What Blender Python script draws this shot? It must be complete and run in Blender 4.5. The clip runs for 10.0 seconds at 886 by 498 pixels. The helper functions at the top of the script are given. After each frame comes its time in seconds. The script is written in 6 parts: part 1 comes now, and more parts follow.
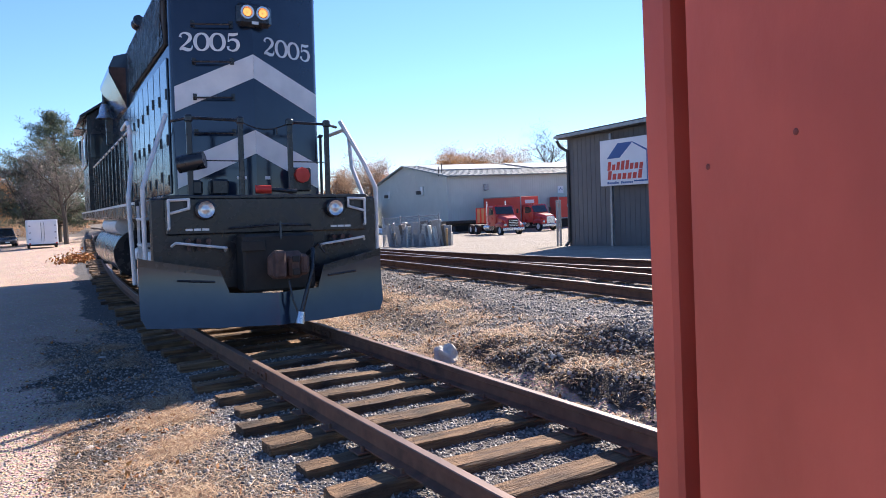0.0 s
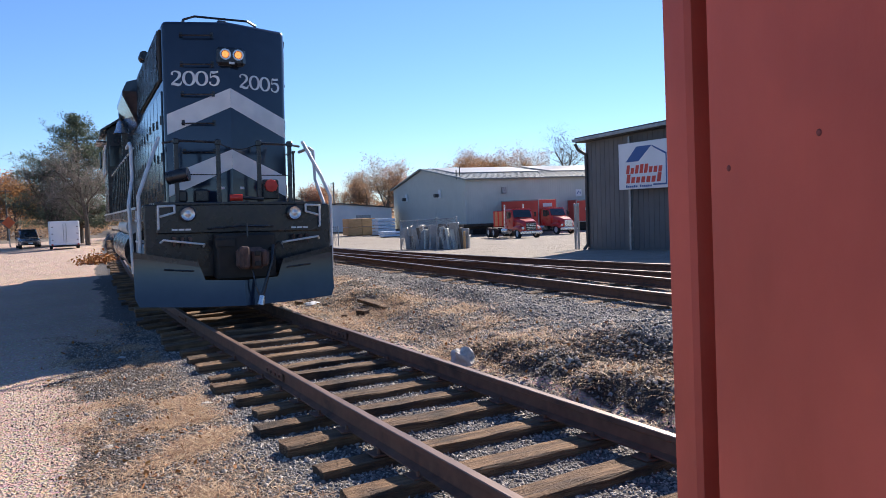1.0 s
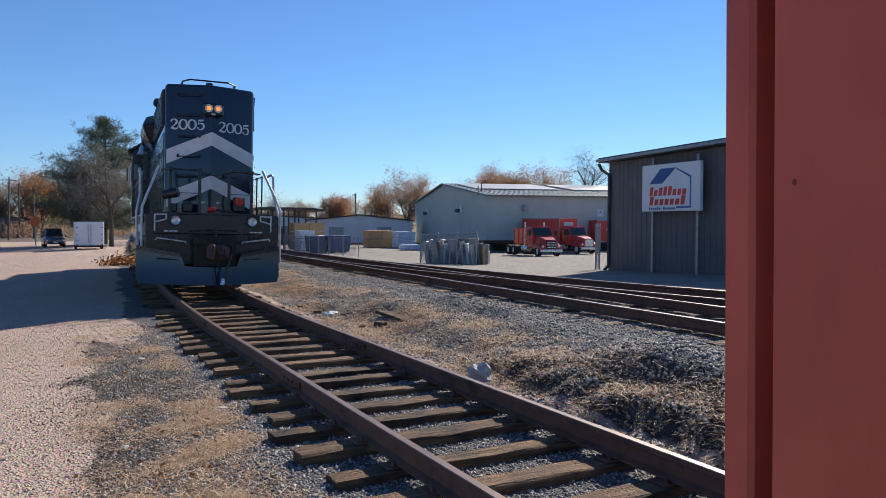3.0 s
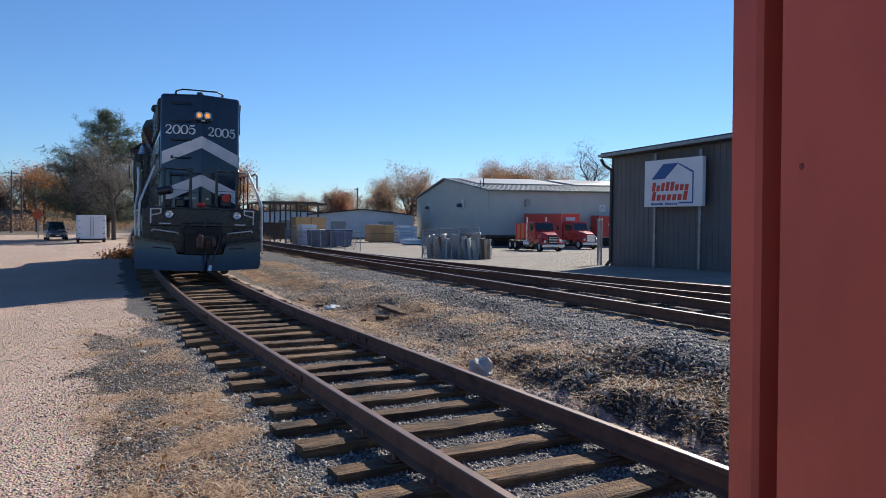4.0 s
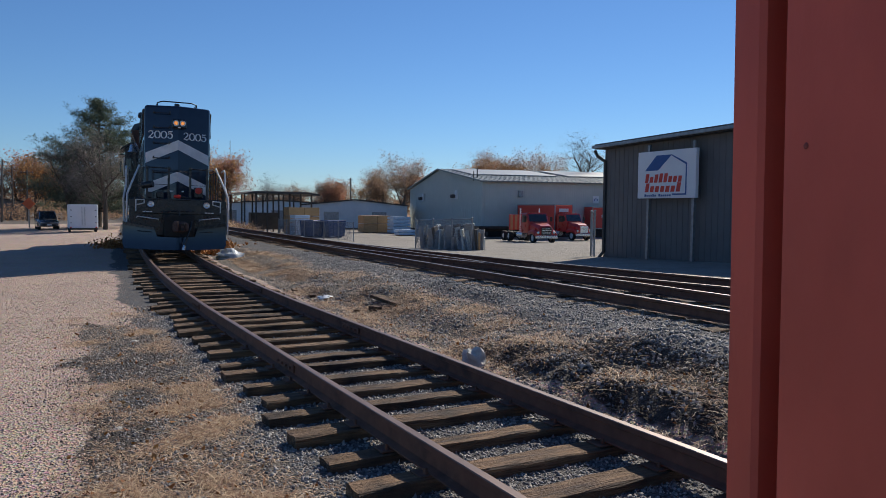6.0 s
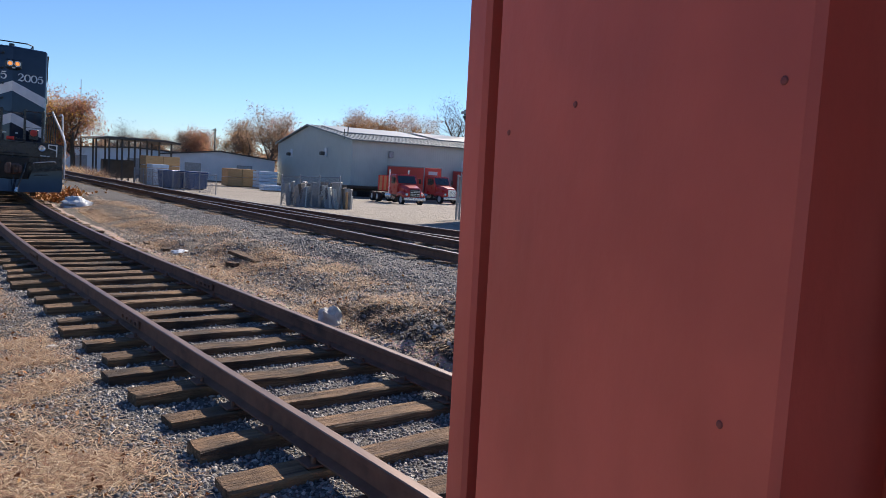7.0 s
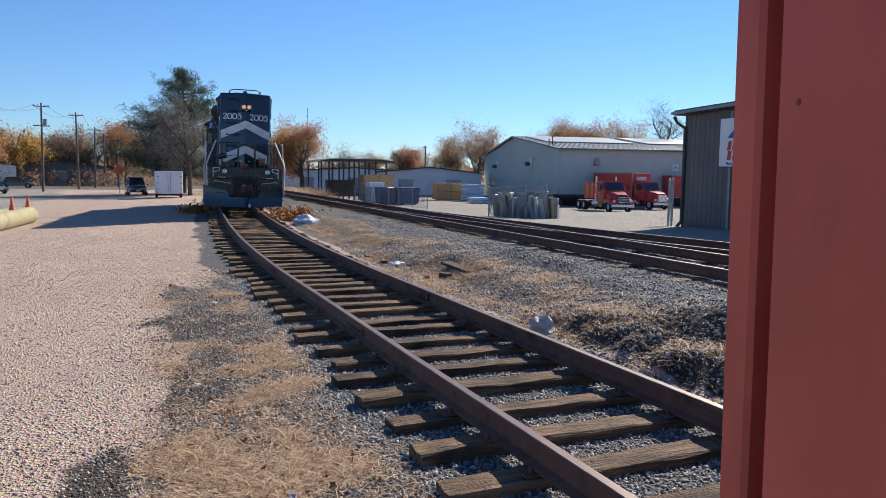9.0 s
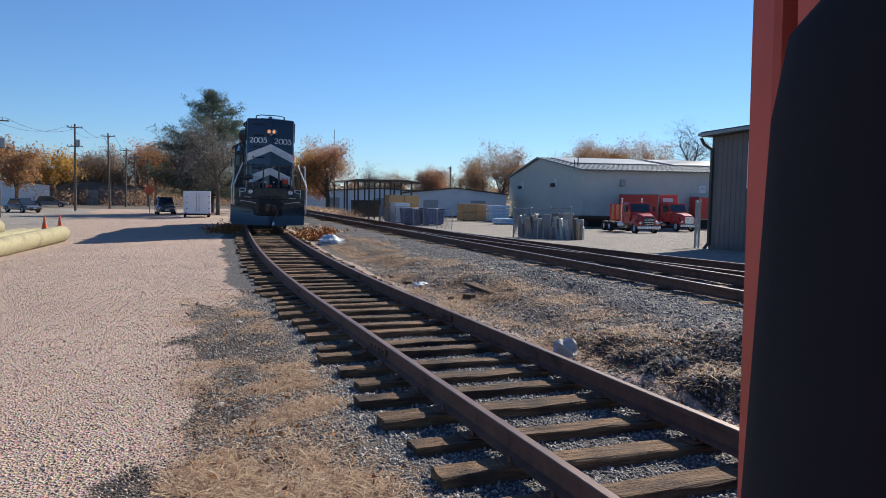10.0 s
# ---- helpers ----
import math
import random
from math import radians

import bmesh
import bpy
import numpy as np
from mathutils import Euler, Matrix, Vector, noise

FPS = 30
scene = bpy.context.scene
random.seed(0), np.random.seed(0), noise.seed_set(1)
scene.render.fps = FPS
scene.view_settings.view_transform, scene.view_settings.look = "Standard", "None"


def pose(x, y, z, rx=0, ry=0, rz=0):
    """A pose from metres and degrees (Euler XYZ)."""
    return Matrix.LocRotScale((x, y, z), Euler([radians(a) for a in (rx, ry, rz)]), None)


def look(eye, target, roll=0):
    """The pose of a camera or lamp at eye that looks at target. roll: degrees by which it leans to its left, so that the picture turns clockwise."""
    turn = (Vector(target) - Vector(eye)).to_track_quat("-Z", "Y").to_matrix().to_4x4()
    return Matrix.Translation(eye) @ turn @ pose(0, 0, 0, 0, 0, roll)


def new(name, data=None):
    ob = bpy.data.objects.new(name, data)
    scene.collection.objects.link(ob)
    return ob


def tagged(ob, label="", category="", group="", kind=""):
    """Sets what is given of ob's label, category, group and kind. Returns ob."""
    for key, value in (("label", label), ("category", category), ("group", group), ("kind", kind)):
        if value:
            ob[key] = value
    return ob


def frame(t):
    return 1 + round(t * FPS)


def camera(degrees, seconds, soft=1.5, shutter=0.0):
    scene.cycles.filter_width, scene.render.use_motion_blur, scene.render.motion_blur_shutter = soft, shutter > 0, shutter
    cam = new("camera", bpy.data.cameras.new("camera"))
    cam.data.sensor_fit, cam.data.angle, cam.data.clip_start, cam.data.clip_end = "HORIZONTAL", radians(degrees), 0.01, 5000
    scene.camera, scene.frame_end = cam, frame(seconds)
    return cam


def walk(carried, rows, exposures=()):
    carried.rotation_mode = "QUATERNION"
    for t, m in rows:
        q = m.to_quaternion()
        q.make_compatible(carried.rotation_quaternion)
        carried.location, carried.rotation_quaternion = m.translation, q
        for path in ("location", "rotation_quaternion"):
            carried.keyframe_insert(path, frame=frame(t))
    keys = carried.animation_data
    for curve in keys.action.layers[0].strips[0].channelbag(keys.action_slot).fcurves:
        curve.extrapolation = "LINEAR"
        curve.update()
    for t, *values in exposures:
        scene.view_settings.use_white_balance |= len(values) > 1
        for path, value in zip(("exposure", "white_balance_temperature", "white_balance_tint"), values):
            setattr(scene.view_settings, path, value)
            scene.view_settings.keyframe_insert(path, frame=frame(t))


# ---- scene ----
cam = camera(61.2, 10.0, soft=0.9)
PATH = [
    (0, (-2.2286, 0.1309, 1.7752), (-1.3821, 1.9392, 1.6583), -2.24),
    (0.5, (-2.2194, 0.1374, 1.7732), (-1.3988, 1.9579, 1.6617), -2.40),
    (1, (-2.2276, 0.1327, 1.7737), (-1.4229, 1.9605, 1.6664), -2.02),
    (1.5, (-2.2268, 0.1408, 1.7679), (-1.4315, 1.9734, 1.6721), -1.65),
    (2, (-2.2409, 0.1363, 1.7651), (-1.4565, 1.9745, 1.6898), -0.90),
    (2.5, (-2.2471, 0.1474, 1.7663), (-1.4782, 1.9926, 1.7016), -0.22),
    (4, (-2.2490, 0.1532, 1.7572), (-1.4946, 2.0037, 1.6762), 0.39),
    (4.5, (-2.2454, 0.1610, 1.7523), (-1.4906, 2.0112, 1.6700), 0.28),
    (5, (-2.2462, 0.1600, 1.7595), (-1.4912, 2.0102, 1.6768), 0.30),
    (6.3, (-2.2350, 0.1716, 1.7378), (-1.4457, 2.0045, 1.6060), 1.00),
    (6.5, (-2.2200, 0.1538, 1.7298), (-1.3528, 1.9481, 1.5609), 1.86),
    (7, (-2.1727, 0.0790, 1.7601), (-1.0925, 1.7505, 1.5626), 3.57),
    (7.5, (-2.1856, 0.0905, 1.7543), (-1.0689, 1.7384, 1.5607), 3.50),
    (8, (-2.1998, 0.1204, 1.7507), (-1.2659, 1.8790, 1.5636), 2.06),
    (8.5, (-2.2022, 0.1491, 1.7547), (-1.5260, 2.0215, 1.5624), 1.13),
    (9, (-2.1862, 0.1367, 1.7433), (-1.6018, 2.0396, 1.5503), 0.83),
    (9.5, (-2.1859, 0.1327, 1.7421), (-1.6538, 2.0528, 1.5695), 0.76),
    (10, (-2.1755, 0.1351, 1.7491), (-1.6539, 2.0609, 1.6098), 1.03),
]
EXPO = [(0, 1.38, 6250, 17), (0.5, 1.2, 6250, 16), (1, 0.98, 6250, 15), (1.5, 0.8, 6200, 13), (2, 0.68, 6100, 12), (2.5, 0.55, 6050, 11), (5.2, 0.5, 6000, 9), (6.3, 0.05, 6000, 9), (6.5, 0.1, 6050, 9), (7, 0.68, 6250, 14), (7.5, 1.15, 6200, 15), (8, 1.1, 6200, 15), (8.5, 0.85, 6150, 13), (9, 0.65, 6000, 9), (10, 0.5, 6000, 9)]
walk(cam, [(t, look(eye, target, roll)) for t, eye, target, roll in PATH], EXPO)

# ---- light ----
SUN_AZ, SUN_EL = radians(50), radians(33)
world = bpy.data.worlds.new("sky")
scene.world = world
world.use_nodes = True
wn = world.node_tree.nodes
sky = wn.new("ShaderNodeTexSky")
sky.sky_type = "NISHITA"
sky.sun_disc = False
sky.sun_elevation, sky.sun_rotation = SUN_EL, SUN_AZ
sky.air_density, sky.dust_density, sky.ozone_density = 1.0, 0.02, 5.0
wn["Background"].inputs["Strength"].default_value = 0.07
tint = wn.new("ShaderNodeMix")
tint.data_type, tint.blend_type = "RGBA", "MULTIPLY"
tint.inputs[0].default_value = 1.0
tint.inputs[7].default_value = (0.81, 0.95, 1.12, 1)
world.node_tree.links.new(sky.outputs[0], tint.inputs[6])
world.node_tree.links.new(tint.outputs[2], wn["Background"].inputs["Color"])
sun = new("sun", bpy.data.lights.new("sun", "SUN"))
sun.data.energy, sun.data.angle, sun.data.color = 5.0, radians(0.55), (1.0, 0.87, 0.70)
sun_way = Vector((math.sin(SUN_AZ) * math.cos(SUN_EL), math.cos(SUN_AZ) * math.cos(SUN_EL), math.sin(SUN_EL)))
sun.matrix_world = look(sun_way * 60, (0, 0, 0))


# ---- materials ----
def nodes_of(name):
    m = bpy.data.materials.new(name)
    m.use_nodes = True
    return m, m.node_tree.nodes, m.node_tree.links, m.node_tree.nodes["Principled BSDF"]


def coords(n, l, spread=True):
    tc = n.new("ShaderNodeTexCoord")
    if not spread:
        return tc.outputs["Object"]
    info = n.new("ShaderNodeObjectInfo")
    mul = n.new("ShaderNodeMath")
    mul.operation = "MULTIPLY"
    mul.inputs[1].default_value = 37.0
    l.new(info.outputs["Random"], mul.inputs[0])
    add = n.new("ShaderNodeVectorMath")
    l.new(tc.outputs["Object"], add.inputs[0])
    l.new(mul.outputs[0], add.inputs[1])
    return add.outputs[0]


def noise_of(n, l, vec, scale, detail=4.0, stretch=None):
    if stretch:
        mp = n.new("ShaderNodeMapping")
        mp.inputs["Scale"].default_value = stretch
        l.new(vec, mp.inputs[0])
        vec = mp.outputs[0]
    t = n.new("ShaderNodeTexNoise")
    t.inputs["Scale"].default_value, t.inputs["Detail"].default_value = scale, detail
    l.new(vec, t.inputs["Vector"])
    return t.outputs["Fac"]


def ramp_of(n, l, fac, stops):
    r = n.new("ShaderNodeValToRGB")
    el = r.color_ramp.elements
    while len(el) < len(stops):
        el.new(0.5)
    for e, (p, c) in zip(el, stops):
        e.position, e.color = p, (*c, 1)
    l.new(fac, r.inputs[0])
    return r.outputs[0]


def mix_of(n, l, fac, a, b, blend="MIX"):
    m = n.new("ShaderNodeMix")
    m.data_type, m.blend_type = "RGBA", blend
    for sock, v in ((m.inputs[0], fac), (m.inputs[6], a), (m.inputs[7], b)):
        if isinstance(v, (int, float)):
            sock.default_value = v
        elif isinstance(v, tuple):
            sock.default_value = (*v, 1)
        else:
            l.new(v, sock)
    return m.outputs[2]


def bump_of(n, l, b, fac, strength, dist):
    bp = n.new("ShaderNodeBump")
    bp.inputs["Strength"].default_value, bp.inputs["Distance"].default_value = strength, dist
    l.new(fac, bp.inputs["Height"])
    l.new(bp.outputs[0], b.inputs["Normal"])


def surf(name, c1, c2, scale=6.0, rough=0.7, metal=0.0, bump=0.2, grain=60.0, dist=0.004, dirt=None, dirt_at=0.62, stretch=None, coat=0.0, spread=True, rvar=0.12, vary=0.0):
    """A surface of two tones with a fine grain and, at a larger scale, patches of dirt."""
    m, n, l, b = nodes_of(name)
    vec = coords(n, l, spread)
    fac = noise_of(n, l, vec, scale, 5.0, stretch)
    col = ramp_of(n, l, fac, [(0.32, c1), (0.68, c2)])
    if dirt:
        big = noise_of(n, l, vec, scale * 0.31 + 0.4, 6.0)
        col = mix_of(n, l, ramp_of(n, l, big, [(dirt_at - 0.08, (0, 0, 0)), (dirt_at + 0.14, (1, 1, 1))]), col, dirt)
    if vary:
        info = n.new("ShaderNodeObjectInfo")
        col = mix_of(n, l, 1.0, col, ramp_of(n, l, info.outputs["Random"], [(0, (1 - vary,) * 3), (1, (1, 1, 1))]), "MULTIPLY")
    l.new(col, b.inputs["Base Color"])
    fine = noise_of(n, l, vec, grain, 4.0, stretch)
    rr = n.new("ShaderNodeMapRange")
    rr.inputs["To Min"].default_value, rr.inputs["To Max"].default_value = max(0.03, rough - rvar), min(1, rough + rvar)
    l.new(fac, rr.inputs["Value"])
    l.new(rr.outputs[0], b.inputs["Roughness"])
    b.inputs["Metallic"].default_value = metal
    b.inputs["Coat Weight"].default_value = coat
    b.inputs["Coat Roughness"].default_value = 0.06
    if bump:
        bump_of(n, l, b, fine, bump, dist)
    return m


def glow(name, color, strength):
    m, n, l, b = nodes_of(name)
    b.inputs["Base Color"].default_value = (*color, 1)
    b.inputs["Emission Color"].default_value = (*color, 1)
    b.inputs["Emission Strength"].default_value = strength
    return m


def leafy(name, stops, rough=0.7, trans=0.25):
    m, n, l, b = nodes_of(name)
    g = n.new("ShaderNodeNewGeometry")
    col = ramp_of(n, l, g.outputs["Random Per Island"], stops)
    l.new(col, b.inputs["Base Color"])
    b.inputs["Roughness"].default_value = rough
    if trans:
        tr = n.new("ShaderNodeBsdfTranslucent")
        l.new(col, tr.inputs[0])
        mx = n.new("ShaderNodeMixShader")
        mx.inputs[0].default_value = trans
        l.new(b.outputs[0], mx.inputs[1])
        l.new(tr.outputs[0], mx.inputs[2])
        l.new(mx.outputs[0], n["Material Output"].inputs[0])
    return m


NAVY = surf("navy_paint", (0.009, 0.017, 0.034), (0.013, 0.023, 0.043), 3, 0.14, 0, 0.03, 30, 0.002, coat=0.2, dirt=(0.02, 0.025, 0.032), dirt_at=0.72, spread=False, rvar=0.06)
BLACK = surf("black_paint", (0.010, 0.012, 0.016), (0.018, 0.02, 0.024), 5, 0.27, 0, 0.05, 40, 0.002, dirt=(0.04, 0.036, 0.033), dirt_at=0.62, spread=False)
UNDER = surf("underframe_grime", (0.012, 0.011, 0.01), (0.03, 0.026, 0.022), 6, 0.75, 0, 0.3, 50, 0.004, spread=False)
WHITE = surf("white_paint", (0.58, 0.59, 0.6), (0.7, 0.7, 0.7), 4, 0.4, 0, 0.03, 40, 0.002, spread=False)
SILVER = surf("silver_rail", (0.52, 0.52, 0.52), (0.68, 0.68, 0.67), 9, 0.45, 0.1, 0.05, 60, 0.002, spread=False)
CHROME = surf("bright_metal", (0.55, 0.55, 0.56), (0.7, 0.7, 0.7), 9, 0.28, 0.9, 0.1, 60, 0.002, spread=False)
REDP = surf("red_plastic", (0.55, 0.03, 0.02), (0.65, 0.05, 0.03), 8, 0.4, 0, 0.02, spread=False)
COUPLER = surf("coupler_rust", (0.06, 0.035, 0.028), (0.14, 0.085, 0.07), 9, 0.8, 0.2, 0.4, 60, 0.006, spread=False)
RAIL_SIDE = surf("rail_rust", (0.115, 0.055, 0.036), (0.18, 0.092, 0.06), 10, 0.8, 0.15, 0.4, 120, 0.002, dirt=(0.05, 0.03, 0.025))
RAIL_TOP = surf("rail_worn_top", (0.13, 0.08, 0.058), (0.2, 0.13, 0.1), 3, 0.5, 0.3, 0.1, 90, 0.001, stretch=(6, 0.6, 6))
RAIL_BRIGHT = surf("rail_polished_top", (0.17, 0.135, 0.115), (0.26, 0.22, 0.195), 3, 0.45, 0.5, 0.05, 90, 0.001, stretch=(6, 0.6, 6))
TIE = surf("weathered_tie", (0.095, 0.05, 0.026), (0.38, 0.23, 0.118), 5, 0.9, 0, 1.0, 22, 0.03, dirt=(0.04, 0.027, 0.019), dirt_at=0.55, stretch=(0.35, 5, 5), vary=0.45)
REDWALL = surf("red_wall_paint", (0.40, 0.072, 0.046), (0.52, 0.105, 0.07), 7, 0.62, 0, 0.3, 30, 0.003, dirt=(0.33, 0.058, 0.04), dirt_at=0.58, stretch=(1.6, 1.6, 0.8))
KNOT = surf("paint_knot", (0.16, 0.035, 0.03), (0.2, 0.045, 0.04), 30, 0.7)
SIDING = surf("grey_green_siding", (0.50, 0.52, 0.48), (0.57, 0.585, 0.54), 0.6, 0.55, 0.1, 0.1, 20, 0.004)
ROOFM = surf("metal_roof", (0.14, 0.17, 0.175), (0.21, 0.24, 0.245), 0.6, 0.5, 0.3, 0.1, 12, 0.004)
SKYLIGHT = surf("skylight_sheet", (0.22, 0.25, 0.27), (0.28, 0.31, 0.33), 0.8, 0.5, 0, 0.1, 12)
DARKSHED = surf("dark_shed_siding", (0.125, 0.122, 0.12), (0.155, 0.152, 0.148), 1.4, 0.7, 0.05, 0.2, 20, 0.004)
SHEDROOF = surf("shed_roof_edge", (0.05, 0.048, 0.045), (0.09, 0.085, 0.08), 1.5, 0.6, 0.2, 0.1)
PALEWALL = surf("pale_wall", (0.68, 0.7, 0.7), (0.78, 0.79, 0.78), 0.7, 0.6, 0, 0.1, 12)
SIGNW = surf("sign_white", (0.74, 0.75, 0.76), (0.8, 0.8, 0.8), 1.5, 0.45, 0, 0.02)
SIGNB = surf("sign_blue", (0.03, 0.09, 0.27), (0.04, 0.11, 0.3), 2, 0.5, 0, 0)
SIGNR = surf("sign_red", (0.62, 0.05, 0.03), (0.68, 0.07, 0.04), 2, 0.5, 0, 0)
TRUCKRED = surf("truck_red_paint", (0.42, 0.02, 0.018), (0.5, 0.03, 0.024), 2, 0.3, 0, 0.02, coat=0.4, spread=False)
BOXRED = surf("box_red_panel", (0.55, 0.045, 0.03), (0.62, 0.06, 0.04), 1, 0.45, 0, 0.03, spread=False)
TYRE = surf("tyre_rubber", (0.012, 0.012, 0.012), (0.025, 0.025, 0.025), 10, 0.85, 0, 0.2, spread=False)
GLASS = surf("dark_glass", (0.02, 0.025, 0.03), (0.03, 0.035, 0.04), 3, 0.08, 0, 0, coat=0.5, spread=False)
BARK = surf("bark", (0.06, 0.048, 0.038), (0.12, 0.1, 0.08), 9, 0.95, 0, 0.6, 40, 0.02)
POLEWOOD = surf("pole_wood", (0.09, 0.075, 0.06), (0.16, 0.135, 0.11), 6, 0.9, 0, 0.4, 30, 0.006, stretch=(3, 3, 0.4))
LOGWOOD = surf("pale_log", (0.30, 0.27, 0.15), (0.42, 0.38, 0.22), 3, 0.85, 0, 0.4, 20, 0.01, stretch=(4, 4, 4), dirt=(0.2, 0.18, 0.1))
CONE = surf("cone_orange", (0.75, 0.12, 0.03), (0.8, 0.16, 0.04), 6, 0.5)
BLUEBOX = surf("blue_steel", (0.02, 0.055, 0.16), (0.03, 0.075, 0.2), 2, 0.5, 0.2, 0.1, dirt=(0.06, 0.05, 0.05))
PALLET = surf("wrapped_pallet", (0.56, 0.66, 0.76), (0.74, 0.8, 0.84), 3, 0.35, 0, 0.3, 12, 0.01)
LUMBER = surf("lumber_stack", (0.42, 0.25, 0.11), (0.55, 0.34, 0.16), 3, 0.8, 0, 0.3, 12, 0.01, stretch=(0.5, 0.5, 6))
GALV = surf("galvanised", (0.24, 0.25, 0.26), (0.36, 0.37, 0.38), 5, 0.45, 0.7, 0.1)
PLASTIC = surf("plastic_sheet", (0.4, 0.46, 0.52), (0.62, 0.64, 0.65), 8, 0.3, 0, 0.6, 20, 0.02)
LITTER = surf("litter_white", (0.4, 0.385, 0.35), (0.56, 0.54, 0.49), 20, 0.6)


# ---- mesh helpers ----
class Shape:
    """Gathers vertices and faces of one mesh."""

    def __init__(self):
        self.v, self.f = [], []

    def add(self, verts, faces, m=None):
        k = len(self.v)
        self.v.extend([tuple(m @ Vector(p)) for p in verts] if m else [tuple(p) for p in verts])
        self.f.extend([tuple(i + k for i in f) for f in faces])
        return self

    def box(self, c, s, m=None, ch=0.0):
        """A box about c with sides s, its edges cut by ch."""
        hx, hy, hz = s[0] / 2, s[1] / 2, s[2] / 2
        if ch <= 0:
            vs = [(c[0] + i * hx, c[1] + j * hy, c[2] + k * hz) for i in (-1, 1) for j in (-1, 1) for k in (-1, 1)]
            return self.add(vs, [(0, 1, 3, 2), (4, 6, 7, 5), (0, 4, 5, 1), (2, 3, 7, 6), (0, 2, 6, 4), (1, 5, 7, 3)], m)
        bm = bmesh.new()
        bmesh.ops.create_cube(bm, size=1.0, matrix=Matrix.LocRotScale(c, None, s))
        bmesh.ops.bevel(bm, geom=bm.edges[:], offset=ch, segments=1, affect="EDGES", profile=0.5)
        bm.verts.index_update()
        self.add([v.co[:] for v in bm.verts], [[v.index for v in f.verts] for f in bm.faces], m)
        bm.free()
        return self

    def cyl(self, a, b, r, r2=None, seg=12, caps=True):
        a, b = Vector(a), Vector(b)
        r2 = r if r2 is None else r2
        w = (b - a).normalized()
        u = w.orthogonal().normalized()
        s = w.cross(u)
        ring = [(math.cos(2 * math.pi * i / seg), math.sin(2 * math.pi * i / seg)) for i in range(seg)]
        vs = [a + (u * c + s * d) * r for c, d in ring] + [b + (u * c + s * d) * r2 for c, d in ring]
        fs = [(i, (i + 1) % seg, seg + (i + 1) % seg, seg + i) for i in range(seg)]
        if caps:
            fs += [tuple(range(seg - 1, -1, -1)), tuple(range(seg, 2 * seg))]
        return self.add(vs, fs)

    def tube(self, pts, r, seg=8):
        for a, b in zip(pts[:-1], pts[1:]):
            self.cyl(a, b, r, seg=seg)
        for p in pts[1:-1]:
            self.ball(p, r, 6, 4)
        return self

    def ball(self, c, r, seg=12, rings=8, sz=1.0):
        vs, fs = [], []
        for j in range(rings + 1):
            th = math.pi * j / rings
            for i in range(seg):
                ph = 2 * math.pi * i / seg
                vs.append((c[0] + r * math.sin(th) * math.cos(ph), c[1] + r * math.sin(th) * math.sin(ph), c[2] + r * sz * math.cos(th)))
        for j in range(rings):
            for i in range(seg):
                fs.append((j * seg + i, (j + 1) * seg + i, (j + 1) * seg + (i + 1) % seg, j * seg + (i + 1) % seg))
        return self.add(vs, fs)

    def prism(self, outline, fn, lo, hi):
        """Extrudes a 2D outline between lo and hi; fn(u, v, w) gives the place."""
        k = len(outline)
        vs = [fn(u, v, lo) for u, v in outline] + [fn(u, v, hi) for u, v in outline]
        fs = [(i, (i + 1) % k, k + (i + 1) % k, k + i) for i in range(k)] + [tuple(range(k - 1, -1, -1)), tuple(range(k, 2 * k))]
        return self.add(vs, fs)

    def lathe(self, c, prof, seg=16, axis="z"):
        vs, fs = [], []
        for r, h in prof:
            for i in range(seg):
                a = 2 * math.pi * i / seg
                p = (r * math.cos(a), r * math.sin(a), h)
                if axis == "y":
                    p = (p[0], p[2], p[1])
                if axis == "x":
                    p = (p[2], p[0], p[1])
                vs.append((c[0] + p[0], c[1] + p[1], c[2] + p[2]))
        for j in range(len(prof) - 1):
            for i in range(seg):
                fs.append((j * seg + i, j * seg + (i + 1) % seg, (j + 1) * seg + (i + 1) % seg, (j + 1) * seg + i))
        return self.add(vs, fs)

    def mesh(self, name, mats, smooth=None):
        me = bpy.data.meshes.new(name)
        me.from_pydata(self.v, [], self.f)
        bm = bmesh.new()
        bm.from_mesh(me)
        bmesh.ops.recalc_face_normals(bm, faces=bm.faces[:])
        bm.to_mesh(me)
        bm.free()
        for m in mats if isinstance(mats, (list, tuple)) else [mats]:
            me.materials.append(m)
        if smooth is not None:
            me.polygons.foreach_set("use_smooth", [True] * len(me.polygons))
            me.set_sharp_from_angle(angle=radians(smooth))
        return me


def part(name, shape, material, parent, label="", smooth=None):
    me = shape if isinstance(shape, bpy.types.Mesh) else shape.mesh(name, material, smooth)
    ob = new(name, me)
    ob.parent = parent
    if label:
        ob["label"] = label
    return ob


def thing(name, label, category, m=None, group="", kind=""):
    ob = new(name)
    ob.empty_display_size = 0.2
    if m is not None:
        ob.matrix_world = m
    return tagged(ob, label, category, group, kind)


def solo(name, shape, material, label, category="", group="", kind="", smooth=None, m=None):
    ob = new(name, shape if isinstance(shape, bpy.types.Mesh) else shape.mesh(name, material, smooth))
    if m is not None:
        ob.matrix_world = m
    return tagged(ob, label, category, group, kind)


# ---- the lie of the land ----
CENTRE_Y = [-30, -10, 0, 4, 6, 8, 10, 12.5, 15, 18, 22, 28, 36, 50, 80, 140]
CENTRE_X = [3.6, 1.75, 0.82, 0.45, 0.25, 0.06, -0.13, -0.37, -0.56, -0.74, -0.90, -1.04, -1.14, -1.22, -1.4, -1.6]


